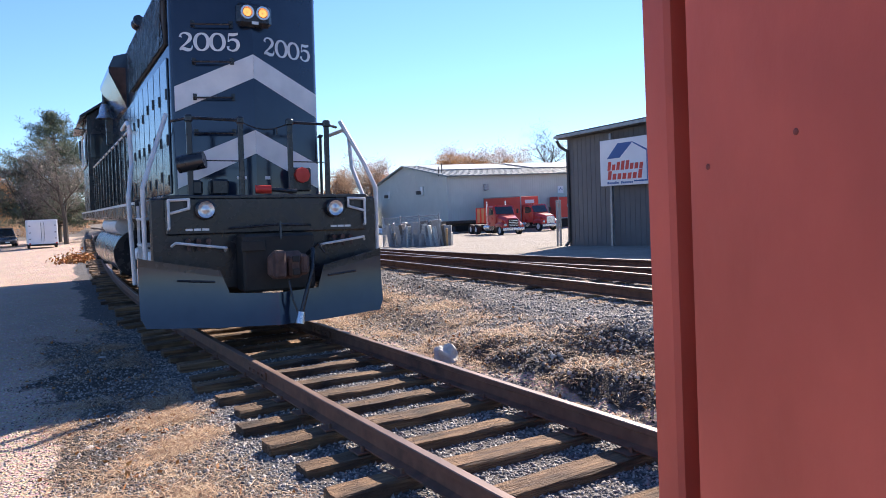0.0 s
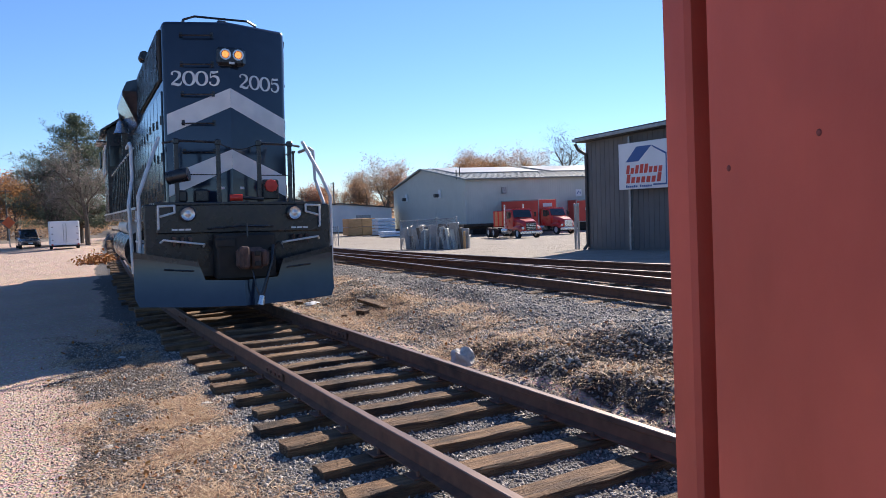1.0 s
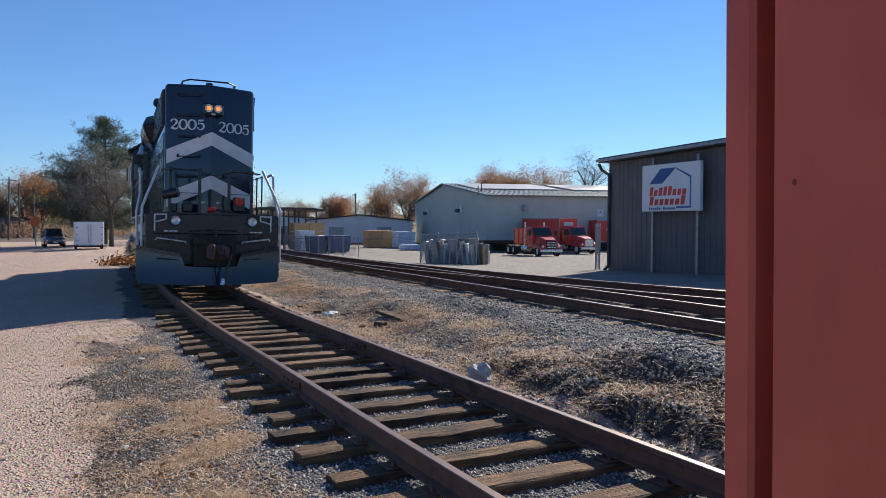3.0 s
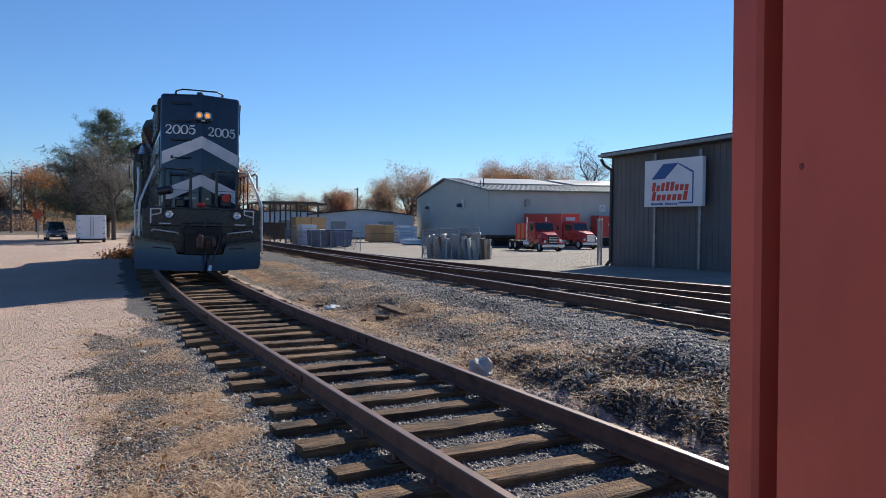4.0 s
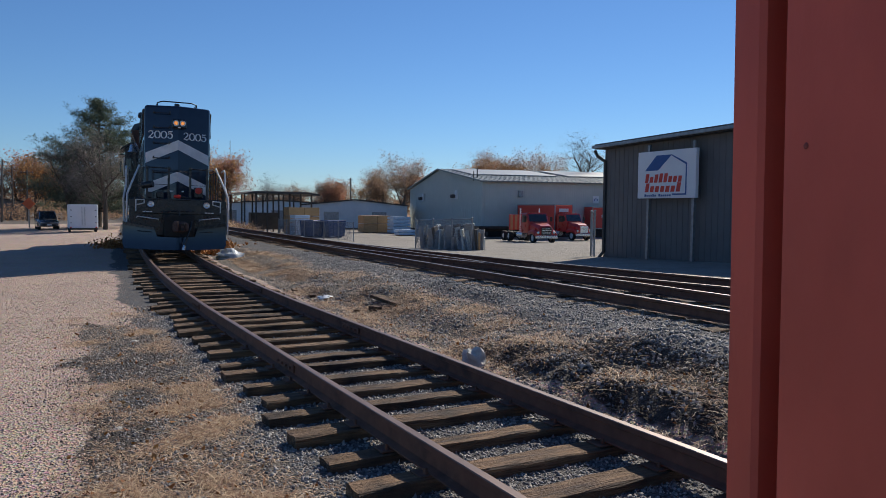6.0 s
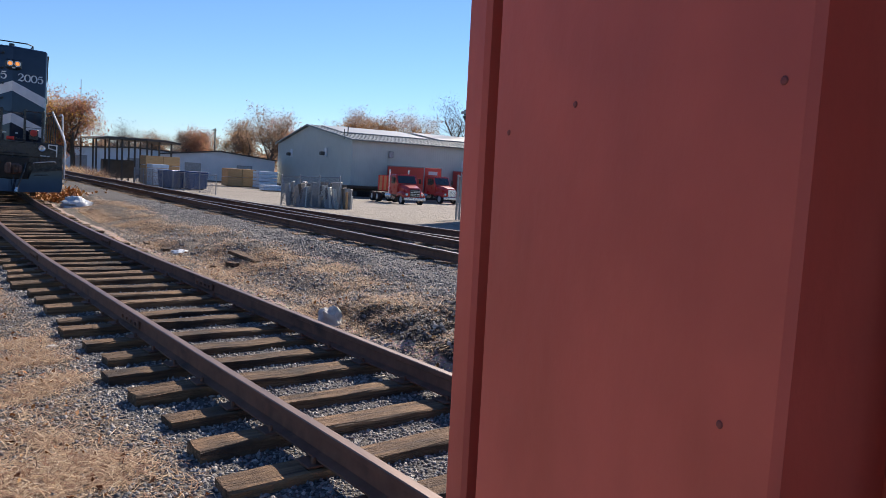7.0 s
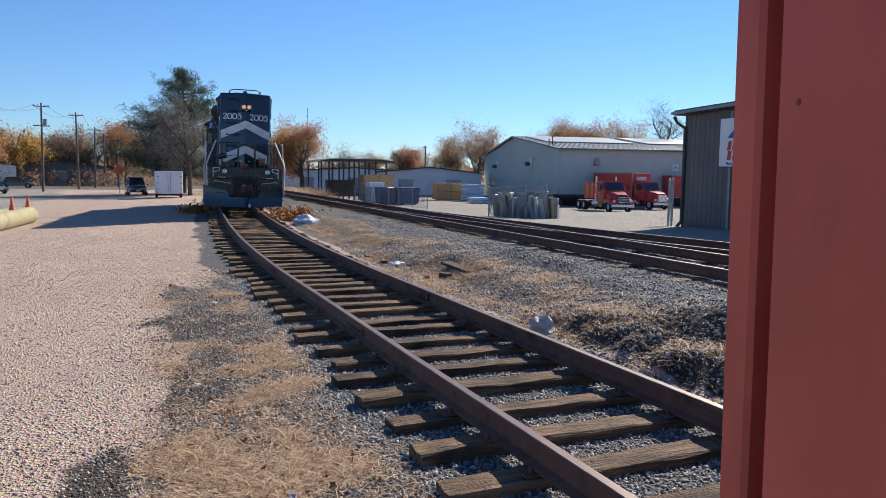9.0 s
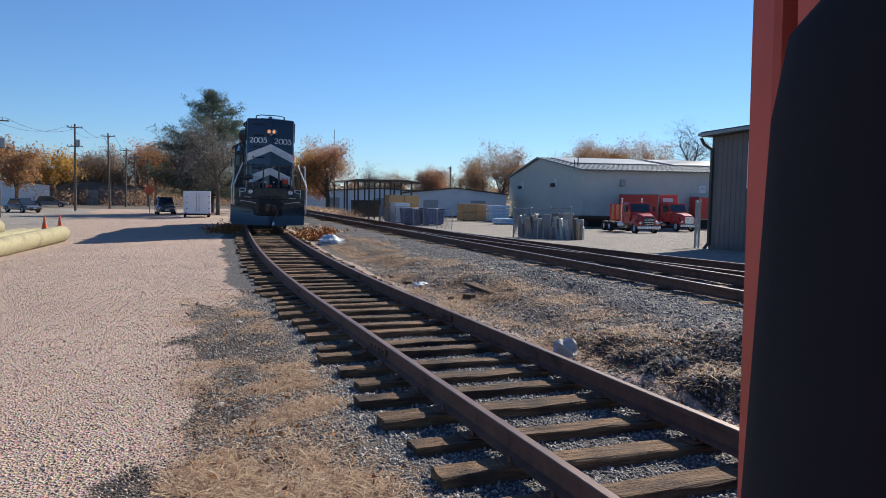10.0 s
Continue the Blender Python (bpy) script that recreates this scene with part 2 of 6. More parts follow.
def _slopes():
    y, x = np.array(CENTRE_Y, float), np.array(CENTRE_X, float)
    return y, x, np.gradient(x, y)


_CY, _CX, _CM = _slopes()


def track_x(y):
    """The near track's middle at y."""
    i = int(np.clip(np.searchsorted(_CY, y) - 1, 0, len(_CY) - 2))
    h = _CY[i + 1] - _CY[i]
    s = (y - _CY[i]) / h
    return float((2 * s**3 - 3 * s**2 + 1) * _CX[i] + (s**3 - 2 * s**2 + s) * h * _CM[i] + (-2 * s**3 + 3 * s**2) * _CX[i + 1] + (s**3 - s**2) * h * _CM[i + 1])


def main_x(y):
    return 6.35 - 0.06 * y


MAIN_TIE = 0.26


def branch_x(y):
    return main_x(y) + (0 if y > 36 else 0.0042 * (36 - y) ** 2)


def step(a, b, x):
    t = min(1.0, max(0.0, (x - a) / (b - a)))
    return t * t * (3 - 2 * t)


def yard_z(y):
    return -0.03 * (min(max(y, 14), 68) - 18)


def ground_z(x, y):
    u, w = x - track_x(y), x - main_x(y)
    left = -0.10 - 0.01 * step(-1.6, -2.8, u) - 0.2 * step(-5, -12, x) - 0.35 * step(35, 75, y)
    if u < -1.15:
        z = left
    elif u < 1.2:
        z = -0.088 - 0.012 * step(-0.75, -1.15, u)
    else:
        z = -0.06
    berm = step(1.9, 3.0, u) * 0.2
    z += berm * (1 - step(40, 60, y))
    if w > -3.4:
        z = max(z, 0.22 * step(-3.2, -1.5, w) + z * (1 - step(-3.2, -1.5, w)))
    if w > 1.5:
        out = step(1.6, 6.0, w)
        z = 0.2 * (1 - out) + yard_z(y) * out
    n = noise.noise(Vector((x * 0.9, y * 0.9, 3))) * 0.03 + noise.noise(Vector((x * 3.1, y * 3.1, 9))) * 0.014
    rough = 1.0 if 1.2 < u and w < -1.2 else 0.35
    hump = 0.0
    if 1.3 < u < 5 and 0 < y < 18:
        rag = 0.35 * noise.noise(Vector((x * 1.3, y * 1.3, 4.2))) + 0.2 * noise.noise(Vector((x * 4, y * 4, 8.2)))
        hump = max(0, noise.noise(Vector((x * 1.1, y * 0.7, 5.5)))) * 0.22 * step(1.7, 2.4, u) * (1 - step(-2.2, -1.6, w))
        hump += 0.26 * step(1.35, 1.95, u + rag) * (1 - step(2.6, 3.9, u)) * (1 - step(7.2, 10.0, y + rag * 2))
        hump += 0.03 * noise.noise(Vector((x * 7, y * 7, 1.2))) * step(1.5, 2.2, u)
    return z + n * rough + hump


# ---- ground ----
def ground_masks(x, y):
    """Shares of dry grass, dark stone ballast and paving at a place; the rest is pale gravel."""
    u, w = x - track_x(y), x - main_x(y)
    wob = 0.35 * noise.noise(Vector((x * 0.6, y * 0.6, 1))) + 0.18 * noise.noise(Vector((x * 2.3, y * 2.3, 2)))
    ballast = step(-2.1, -1.4, u + wob * 0.8) * (1 - step(1.15, 1.5, u + wob * 0.3))
    near = 0.75 * (1 - step(5.0, 11.0, y))
    main = step(-3.1 - near, -2.2 - near, w + wob * 1.6) * (1 - step(3.4, 4.6, w + wob))
    ballast = max(ballast, main)
    grass = step(-3.05, -2.45, u + wob * 1.1) * (1 - step(-1.75, -1.3, u + wob)) * (1 - step(10.5, 15, y + wob * 4))
    grass = max(grass, step(1.25, 1.7, u + wob * 0.4) * (1 - step(-3.2 - near, -2.2 - near, w + wob * 1.2)))
    if w > 2.5:
        grass = max(grass, step(38, 46, y) * (1 - step(7.0, 9.5, w)) * step(3.2, 4.2, w))
    pave = step(4.4, 5.4, w) * (1 - grass)
    pave = max(pave, step(-11.5, -13.0, x + wob + (y - 42) * 0.12) * step(36, 40, y + wob * 3))
    far = step(95, 120, y)
    # dark soil patch, with part of the locomotive's shadow put into its tone
    soil = step(0.0, 1.2, 1.25 - ((x + 2.35 + wob) ** 2 / 0.75 + (y - 9.4) ** 2 / 7.0) + 2 * wob) * 0.72
    soil = max(soil, step(0.2, 1.0, 1.2 - ((x + 2.75 + wob) ** 2 / 0.12 + (y - 4.9) ** 2 / 0.6) + wob) * 0.6)
    if -3.6 < u < -2.0 and y < 14:
        soil = max(soil, 0.75 * step(-3.1, -2.75, u + wob) * (1 - step(-2.55, -2.1, u + wob)) * step(-0.1, 0.25, noise.noise(Vector((x * 1.1, y * 0.9, 7.7)))))
    # bank face: dark soil, with the slope's own shade put into the colour
    if 1.3 < u < 2.8 and y < 10:
        soil = max(soil, step(1.35, 1.6, u) * (1 - step(2.1, 2.6, u)) * (1 - step(7.0, 9.0, y + 2 * wob)))
    return max(grass, far), ballast * (1 - far), pave * (1 - far), soil


def grid_axis(stops):
    out = []
    for (a, b, d) in stops:
        out += list(np.arange(a, b, d))
    return out + [stops[-1][1]]


def make_ground():
    xs = grid_axis([(-2500, -200, 460), (-200, -40, 20), (-40, -10, 2.0), (-10, -3, 0.35), (-3, 7, 0.16), (7, 14, 0.5), (14, 60, 2.5), (60, 200, 20), (200, 2600, 480)])
    ys = grid_axis([(-2500, -200, 460), (-200, -30, 20), (-30, 0, 2), (0, 14, 0.16), (14, 30, 0.4), (30, 60, 1.2), (60, 130, 4), (130, 250, 20), (250, 3000, 550)])
    vs, mk = [], []
    for y in ys:
        for x in xs:
            yy = max(-28.0, min(130.0, y))
            xx = max(-150.0, min(150.0, x))
            vs.append((x, y, ground_z(xx, yy)))
            mk.append(ground_masks(xx, yy if y < 130 else y))
    k = len(xs)
    fs = [(j * k + i, j * k + i + 1, (j + 1) * k + i + 1, (j + 1) * k + i) for j in range(len(ys) - 1) for i in range(k - 1)]
    me = bpy.data.meshes.new("ground")
    me.from_pydata(vs, [], fs)
    at = me.color_attributes.new("kinds", "FLOAT_COLOR", "POINT")
    at.data.foreach_set("color", [c for g, b, p, q in mk for c in (g, b, p, q)])
    me.polygons.foreach_set("use_smooth", [True] * len(me.polygons))
    m, n, l, b = nodes_of("ground_surface")
    vec = coords(n, l, False)
    a = n.new("ShaderNodeVertexColor")
    a.layer_name = "kinds"
    sep = n.new("ShaderNodeSeparateColor")
    l.new(a.outputs[0], sep.inputs[0])
    big, mid, fine = noise_of(n, l, vec, 0.5, 6), noise_of(n, l, vec, 5, 5), noise_of(n, l, vec, 55, 4)
    vor = n.new("ShaderNodeTexVoronoi")
    vor.inputs["Scale"].default_value = 42
    l.new(vec, vor.inputs["Vector"])
    gravel = ramp_of(n, l, fine, [(0.25, (0.27, 0.188, 0.143)), (0.5, (0.44, 0.325, 0.255)), (0.75, (0.58, 0.45, 0.365))])
    gravel = mix_of(n, l, ramp_of(n, l, big, [(0.35, (0, 0, 0)), (0.7, (0.55, 0.55, 0.55))]), gravel, (0.33, 0.25, 0.195))
    gravel = mix_of(n, l, 0.35, gravel, vor.outputs["Color"], "SOFT_LIGHT")
    straw = ramp_of(n, l, mid, [(0.3, (0.035, 0.03, 0.026)), (0.5, (0.085, 0.072, 0.06)), (0.7, (0.17, 0.14, 0.11))])
    straw = mix_of(n, l, 0.45, straw, ramp_of(n, l, fine, [(0.3, (0.03, 0.027, 0.024)), (0.7, (0.26, 0.215, 0.165))]))
    stone = ramp_of(n, l, vor.outputs["Distance"], [(0.0, (0.17, 0.17, 0.17)), (0.35, (0.12, 0.12, 0.125)), (0.7, (0.03, 0.03, 0.032))])
    stone = mix_of(n, l, ramp_of(n, l, mid, [(0.4, (0, 0, 0)), (0.75, (0.6, 0.6, 0.6))]), stone, (0.12, 0.095, 0.075))
    pave = ramp_of(n, l, mid, [(0.3, (0.24, 0.215, 0.18)), (0.7, (0.31, 0.28, 0.24))])
    pave = mix_of(n, l, ramp_of(n, l, big, [(0.5, (0, 0, 0)), (0.75, (0.7, 0.7, 0.7))]), pave, (0.18, 0.16, 0.14))

    def edge(sock):
        ad = n.new("ShaderNodeMath")
        ad.operation = "ADD"
        l.new(sock, ad.inputs[0])
        sc = n.new("ShaderNodeMapRange")
        sc.inputs["To Min"].default_value, sc.inputs["To Max"].default_value = -0.3, 0.3
        l.new(mid, sc.inputs[0])
        l.new(sc.outputs[0], ad.inputs[1])
        return ramp_of(n, l, ad.outputs[0], [(0.42, (0, 0, 0)), (0.58, (1, 1, 1))])

    col = mix_of(n, l, edge(sep.outputs[2]), gravel, pave)
    col = mix_of(n, l, edge(sep.outputs[1]), col, stone)
    col = mix_of(n, l, edge(sep.outputs[0]), col, straw)
    col = mix_of(n, l, edge(a.outputs[1]), col, ramp_of(n, l, fine, [(0.3, (0.022, 0.018, 0.015)), (0.7, (0.085, 0.068, 0.052))]))
    l.new(col, b.inputs["Base Color"])
    b.inputs["Roughness"].default_value = 0.95
    h = mix_of(n, l, 0.5, fine, vor.outputs["Distance"])
    bump_of(n, l, b, h, 1.0, 0.032)
    me.materials.append(m)
    return tagged(new("ground", me), "pale gravel lot with dry grass and dark stone ballast", "ground", kind="structure")


make_ground()


# ---- tracks ----
RAIL_OUT = [(-0.07, 0), (0.07, 0), (0.07, 0.012), (0.014, 0.03), (0.010, 0.118), (0.035, 0.132), (0.035, 0.166), (0.028, 0.172), (-0.028, 0.172), (-0.035, 0.166), (-0.035, 0.132), (-0.010, 0.118), (-0.014, 0.03), (-0.07, 0.012)]


def rail_mesh(fx, side, y0, y1, dy, zfun, tops):
    vs, fs, mi = [], [], []
    k = len(RAIL_OUT)
    ys = list(np.arange(y0, y1, dy)) + [y1]
    for j, y in enumerate(ys):
        d = Vector((fx(y + 0.3) - fx(y - 0.3), 0.6, 0)).normalized()
        nx = Vector((d.y, -d.x, 0))
        base = Vector((fx(y), y, zfun(y))) + nx * side
        vs += [tuple(base + nx * u + Vector((0, 0, v))) for u, v in RAIL_OUT]
        if j:
            for i in range(k):
                fs.append(((j - 1) * k + i, (j - 1) * k + (i + 1) % k, j * k + (i + 1) % k, j * k + i))
                mi.append(1 if i in (6, 7, 8) else 0)
    fs += [tuple(range(k)), tuple(range((len(ys) - 1) * k, len(ys) * k))]
    mi += [0, 0]
    me = bpy.data.meshes.new("rail")
    me.from_pydata(vs, [], fs)
    bm = bmesh.new()
    bm.from_mesh(me)
    bmesh.ops.recalc_face_normals(bm, faces=bm.faces[:])
    bm.to_mesh(me)
    bm.free()
    me.materials.append(RAIL_SIDE)
    me.materials.append(tops)
    me.polygons.foreach_set("material_index", mi)
    return me


def tie_mesh(seed, length=2.6, wide=0.23, tall=0.18):
    r = random.Random(seed)
    n = 9
    vs, fs = [], []
    cols = [(-1, -1), (-1, 0.88), (-0.9, 1), (-0.35, 1), (0.3, 1), (0.9, 1), (1, 0.86), (1, -1)]
    k = len(cols)
    for i in range(n):
        x = -length / 2 + length * i / (n - 1)
        worn = 0.012 if i in (0, n - 1) else 0
        for c, (a, b) in enumerate(cols):
            top = b > 0
            vs.append((x + r.uniform(-0.012, 0.012) * (1 if i in (0, n - 1) else 0.3), a * wide / 2 + r.uniform(-0.008, 0.008), (b - 1) * tall / 2 + (r.uniform(-0.013, 0.002) - worn if top else 0)))
    for i in range(n - 1):
        for c in range(k):
            fs.append((i * k + c, i * k + (c + 1) % k, (i + 1) * k + (c + 1) % k, (i + 1) * k + c))
    fs += [tuple(range(k)), tuple(range((n - 1) * k, n * k))]
    s = Shape()
    s.add(vs, fs)
    return s.mesh("tie", TIE)


TIES = [tie_mesh(i) for i in range(7)]


def lay_track(name, label, fx, y0, y1, gap, ztie, tops, jitter, parts_to):
    tr = thing(name, label, "railway track", kind="structure")
    for side in (-0.7525, 0.7525):
        ob = new("rail", rail_mesh(fx, side, y0, y1, 0.5, lambda y: ztie(y) + 0.008, tops))
        ob.parent = tr
    r = random.Random(len(name))
    y = y0 + 0.3
    while y < y1:
        a = math.atan2(fx(y + 0.3) - fx(y - 0.3), 0.6)
        if y < parts_to:
            ob = new("tie", TIES[r.randrange(7)])
            ob.parent = tr
            ob.matrix_local = pose(fx(y) + r.uniform(-1, 1) * jitter, y, ztie(y) + r.uniform(-0.03, 0.004), r.uniform(-1.8, 1.8), r.uniform(-0.5, 0.5), math.degrees(-a) + r.uniform(-1.2, 1.2) + (180 if r.random() < 0.5 else 0))
        y += gap * r.uniform(0.94, 1.06)
    return tr


near_track = lay_track("track_near", "rusty spur track on weathered wooden ties", track_x, -12, 90, 0.61, lambda y: 0.0, RAIL_TOP, 0.09, 75)
main_track = lay_track("track_main", "main line with polished rails on dark stone", main_x, -14, 130, 0.55, lambda y: MAIN_TIE, RAIL_BRIGHT, 0.02, 70)
branch_track = lay_track("track_branch", "branch track joining the main line at the yard", branch_x, -14, 30, 0.6, lambda y: MAIN_TIE - 0.02, RAIL_BRIGHT, 0.02, 30)


# ---- red wall beside the camera ----
def red_wall():
    """A board wall whose corner stands just ahead; local x runs back from the corner, local y into the wall."""
    m = Matrix.Translation((WALL[0], WALL[1], 1.78)) @ Matrix.Rotation(radians(-0.86), 4, "Y") @ pose(0, 0, -1.78, 0, 0, WALL[2])
    w = thing("wall_red", "red painted board wall with corner trim", "wall", m, kind="structure")
    lo, hi = -0.3, 3.6
    def slab(name, x0, x1, y0, y1, ch=0.004):
        s = Shape().box(((x0 + x1) / 2, (y0 + y1) / 2, (lo + hi) / 2), (x1 - x0, y1 - y0, hi - lo), ch=ch)
        part(name, s, REDWALL, w)
    slab("corner_trim", 0.0, 0.036, 0.0, 0.09)
    slab("backing", 0.036, 0.061, 0.028, 0.09)
    slab("board", 0.061, 0.357, -0.003, 0.09)
    slab("backing", 0.357, 0.385, 0.075, 0.09)
    slab("board", 0.385, 0.66, 0.05, 0.09)
    slab("backing", 0.66, 0.68, 0.05, 0.09)
    slab("board", 0.68, 1.0, 0.03, 0.09)
    slab("board", 1.004, 2.6, 0.03, 0.09)
    slab("end_board", 0.004, 2.6, 0.0905, 0.11)
    return w


# corner place and turn of the wall
WALL = (-1.80, 0.635, -97)
RED = red_wall()


# ---- locomotive: x to its side, y back from its plough, z up from the rail head ----
def bar(shape, pts, r=0.018, seg=8):
    return shape.tube([Vector(p) for p in pts], r, seg)


def face_place(side, s, z, out=0.0):
    """A place on the hood's pointed end: s runs 0 at the crease to 1 at the corner; side -1 or 1."""
    a, b = Vector((0, 0.95, 0)), Vector((side * 1.03, 1.31, 0))
    p = a.lerp(b, s)
    nrm = Vector((side * 0.36, -1.0, 0)).normalized()
    return (p.x + nrm.x * out, p.y + nrm.y * out, z)


def ribbon(pts):
    """A stroke of changing width along smooth points (x, z, width), as vertices and faces in the x-z plane."""
    p = np.array(pts, float)
    k = len(p)
    t = np.linspace(0, k - 1, (k - 1) * 5 + 1)
    m = np.gradient(p, axis=0)
    i = np.minimum(t.astype(int), k - 2)
    s = (t - i)[:, None]
    q = (2 * s**3 - 3 * s**2 + 1) * p[i] + (s**3 - 2 * s**2 + s) * m[i] + (-2 * s**3 + 3 * s**2) * p[i + 1] + (s**3 - s**2) * m[i + 1]
    d = np.gradient(q[:, :2], axis=0)
    d /= np.linalg.norm(d, axis=1)[:, None] + 1e-9
    nrm = np.stack([-d[:, 1], d[:, 0]], 1) * q[:, 2:3] / 2
    a, b = q[:, :2] + nrm, q[:, :2] - nrm
    n = len(q)
    vs = [(x, 0, z) for x, z in a] + [(x, 0, z) for x, z in b]
    return vs, [(j, j + 1, n + j + 1, n + j) for j in range(n - 1)]


def road_number(text, tall):
    """Wide display numerals with thick and thin strokes, in the x-z plane, centred."""
    strokes = {
        "2": [[(-0.36, 0.24, 0.2), (-0.3, 0.4, 0.1), (-0.05, 0.47, 0.09), (0.26, 0.36, 0.2), (0.28, 0.15, 0.22), (0.0, -0.1, 0.12), (-0.3, -0.3, 0.09), (-0.4, -0.44, 0.12)], [(-0.42, -0.4, 0.1), (-0.2, -0.36, 0.18), (0.12, -0.43, 0.18), (0.36, -0.38, 0.12), (0.44, -0.2, 0.06)]],
        "0": [[(0.44 * math.sin(a), 0.45 * math.cos(a), 0.09 + 0.16 * abs(math.sin(a)) ** 1.4) for a in [math.pi * j / 6 for j in range(13)]]],
        "5": [[(-0.3, 0.42, 0.14), (0.0, 0.40, 0.16), (0.34, 0.45, 0.12)], [(-0.3, 0.42, 0.08), (-0.32, 0.22, 0.07), (-0.34, 0.02, 0.07)], [(-0.34, 0.03, 0.07), (-0.1, 0.14, 0.1), (0.22, 0.08, 0.19), (0.34, -0.14, 0.24), (0.2, -0.38, 0.17), (-0.08, -0.46, 0.09), (-0.34, -0.36, 0.12), (-0.36, -0.22, 0.2)]],
    }
    s = Shape()
    for i, ch in enumerate(text):
        for line in strokes[ch]:
            vs, fs = ribbon(line)
            s.add([((x * 0.78 + (i - (len(text) - 1) / 2) * 0.83) * tall, -0.002, z * tall) for x, _, z in vs], fs)
    me = bpy.data.meshes.new("fleet_number")
    me.from_pydata(s.v, [], s.f)
    me.materials.append(WHITE)
    return me


def make_hood(lo):
    bm = bmesh.new()
    plan = [(-1.03, 1.31), (0, 0.95), (1.03, 1.31), (1.03, 11.6), (-1.03, 11.6)]
    lower = [bm.verts.new((x, y, 1.72)) for x, y in plan]
    upper = [bm.verts.new((x, y, 4.82)) for x, y in plan]
    k = len(plan)
    for i in range(k):
        bm.faces.new((lower[i], lower[(i + 1) % k], upper[(i + 1) % k], upper[i]))
    bm.faces.new(upper)
    bm.faces.new(lower[::-1])
    bm.normal_update()
    tops = [e for e in bm.edges if e.verts[0].co.z > 4 and e.verts[1].co.z > 4]
    corners = [e for e in bm.edges if abs(e.verts[0].co.z - e.verts[1].co.z) > 1 and abs(e.verts[0].co.x) > 0.5]
    bmesh.ops.bevel(bm, geom=tops + corners, offset=0.085, segments=3, affect="EDGES", profile=0.5)
    me = bpy.data.meshes.new("hood")
    bmesh.ops.recalc_face_normals(bm, faces=bm.faces[:])
    bm.to_mesh(me)
    bm.free()
    me.materials.append(NAVY)
    me.polygons.foreach_set("use_smooth", [True] * len(me.polygons))
    me.set_sharp_from_angle(angle=radians(28))
    hood = part("hood", me, NAVY, lo, "glossy dark blue long hood with a pointed end")
    for side in (-1, 1):
        for name, z0, z1 in (("upper_chevron", (3.38, 3.70), (2.90, 3.24)), ("lower_chevron", (2.35, 2.67), (1.86, 2.22))):
            s = Shape()
            q = [face_place(side, 0, z0[0], 0.004), face_place(side, 0.962, z1[0] + 0.02, 0.004), face_place(side, 0.962, z1[1] + 0.02, 0.004), face_place(side, 0, z0[1], 0.004)]
            q2 = [face_place(side, 0, z0[0], 0.001), face_place(side, 0.962, z1[0] + 0.02, 0.001), face_place(side, 0.962, z1[1] + 0.02, 0.001), face_place(side, 0, z0[1], 0.001)]
            s.add(q + q2, [(0, 1, 2, 3), (4, 5, 6, 7), (0, 1, 5, 4), (1, 2, 6, 5), (2, 3, 7, 6), (3, 0, 4, 7)])
            part(name, s, WHITE, hood, "white painted chevron stripe")
        me = road_number("2005", 0.25)
        num = part("fleet_number", me, WHITE, hood, "white painted road number 2005")
        p = face_place(side, 0.52, 3.86 - (0.0 if side < 0 else 0.02), 0.004)
        num.matrix_local = Matrix.Translation(p) @ Matrix.Rotation(math.atan2(0.36, 1.0) * side, 4, "Z")
    # grab irons up one half of the end
    for z in (2.64, 3.12, 3.6, 4.1, 4.58):
        s = Shape()
        a, b = face_place(-1, 0.72, z, 0.0), face_place(-1, 0.26, z, 0.0)
        a2, b2 = face_place(-1, 0.72, z - 0.02, 0.085), face_place(-1, 0.26, z - 0.02, 0.085)
        bar(s, [a, a2, b2, b], 0.013)
        s.box(a, (0.05, 0.03, 0.09)).box(b, (0.05, 0.03, 0.09))
        part("grab_iron", s, BLACK, hood)
    # small handle and jack door marks
    s = Shape()
    a, b = face_place(1, 0.3, 2.72, 0.03), face_place(1, 0.36, 2.72, 0.03)
    bar(s, [a, (a[0], a[1], 2.63)], 0.012)
    part("latch", s, BLACK, hood)
    # twin headlight
    s = Shape().box((0, 0, 0), (0.48, 0.14, 0.31), ch=0.05)
    me = s.mesh("headlight_housing", BLACK, 30)
    hl = part("headlight_housing", me, BLACK, hood)
    hl.matrix_local = pose(0.02, 0.93, 4.22)
    for dx in (-0.105, 0.105):
        s = Shape().lathe((0, 0, 0), [(0.092, 0.0), (0.092, -0.03), (0.07, -0.03), (0.06, -0.012)], 20, "y")
        rim = part("lamp_rim", s, CHROME, hl, smooth=30)
        rim.location = (dx, -0.07, 0.02)
        s = Shape().lathe((0, 0, 0), [(0.056, -0.012), (0.032, 0.0), (0.001, 0.006)], 20, "y")
        lens = part("lamp_lens", s, LAMP, hl, "lit amber sealed-beam lamp", smooth=40)
        lens.location = (dx, -0.075, 0.02)
    s = Shape().box((0, -0.075, -0.115), (0.09, 0.006, 0.04))
    part("plate", s, WHITE, hl)
    # side doors: panels with latches
    r = random.Random(4)
    for side in (-1, 1):
        for i in range(11):
            y0 = 1.5 + i * 0.68
            s = Shape().box((side * 1.042, y0 + 0.32, 2.75), (0.03, 0.63, 1.86), ch=0.012)
            d = part("hood_door", s, NAVY, hood, smooth=30)
            for z in (2.05, 2.6, 3.2):
                la = Shape().box((side * 1.062, y0 + 0.06 + r.uniform(0, 0.05), z + r.uniform(-0.05, 0.05)), (0.03, 0.06, 0.15), ch=0.006)
                part("latch", la, BLACK, d)
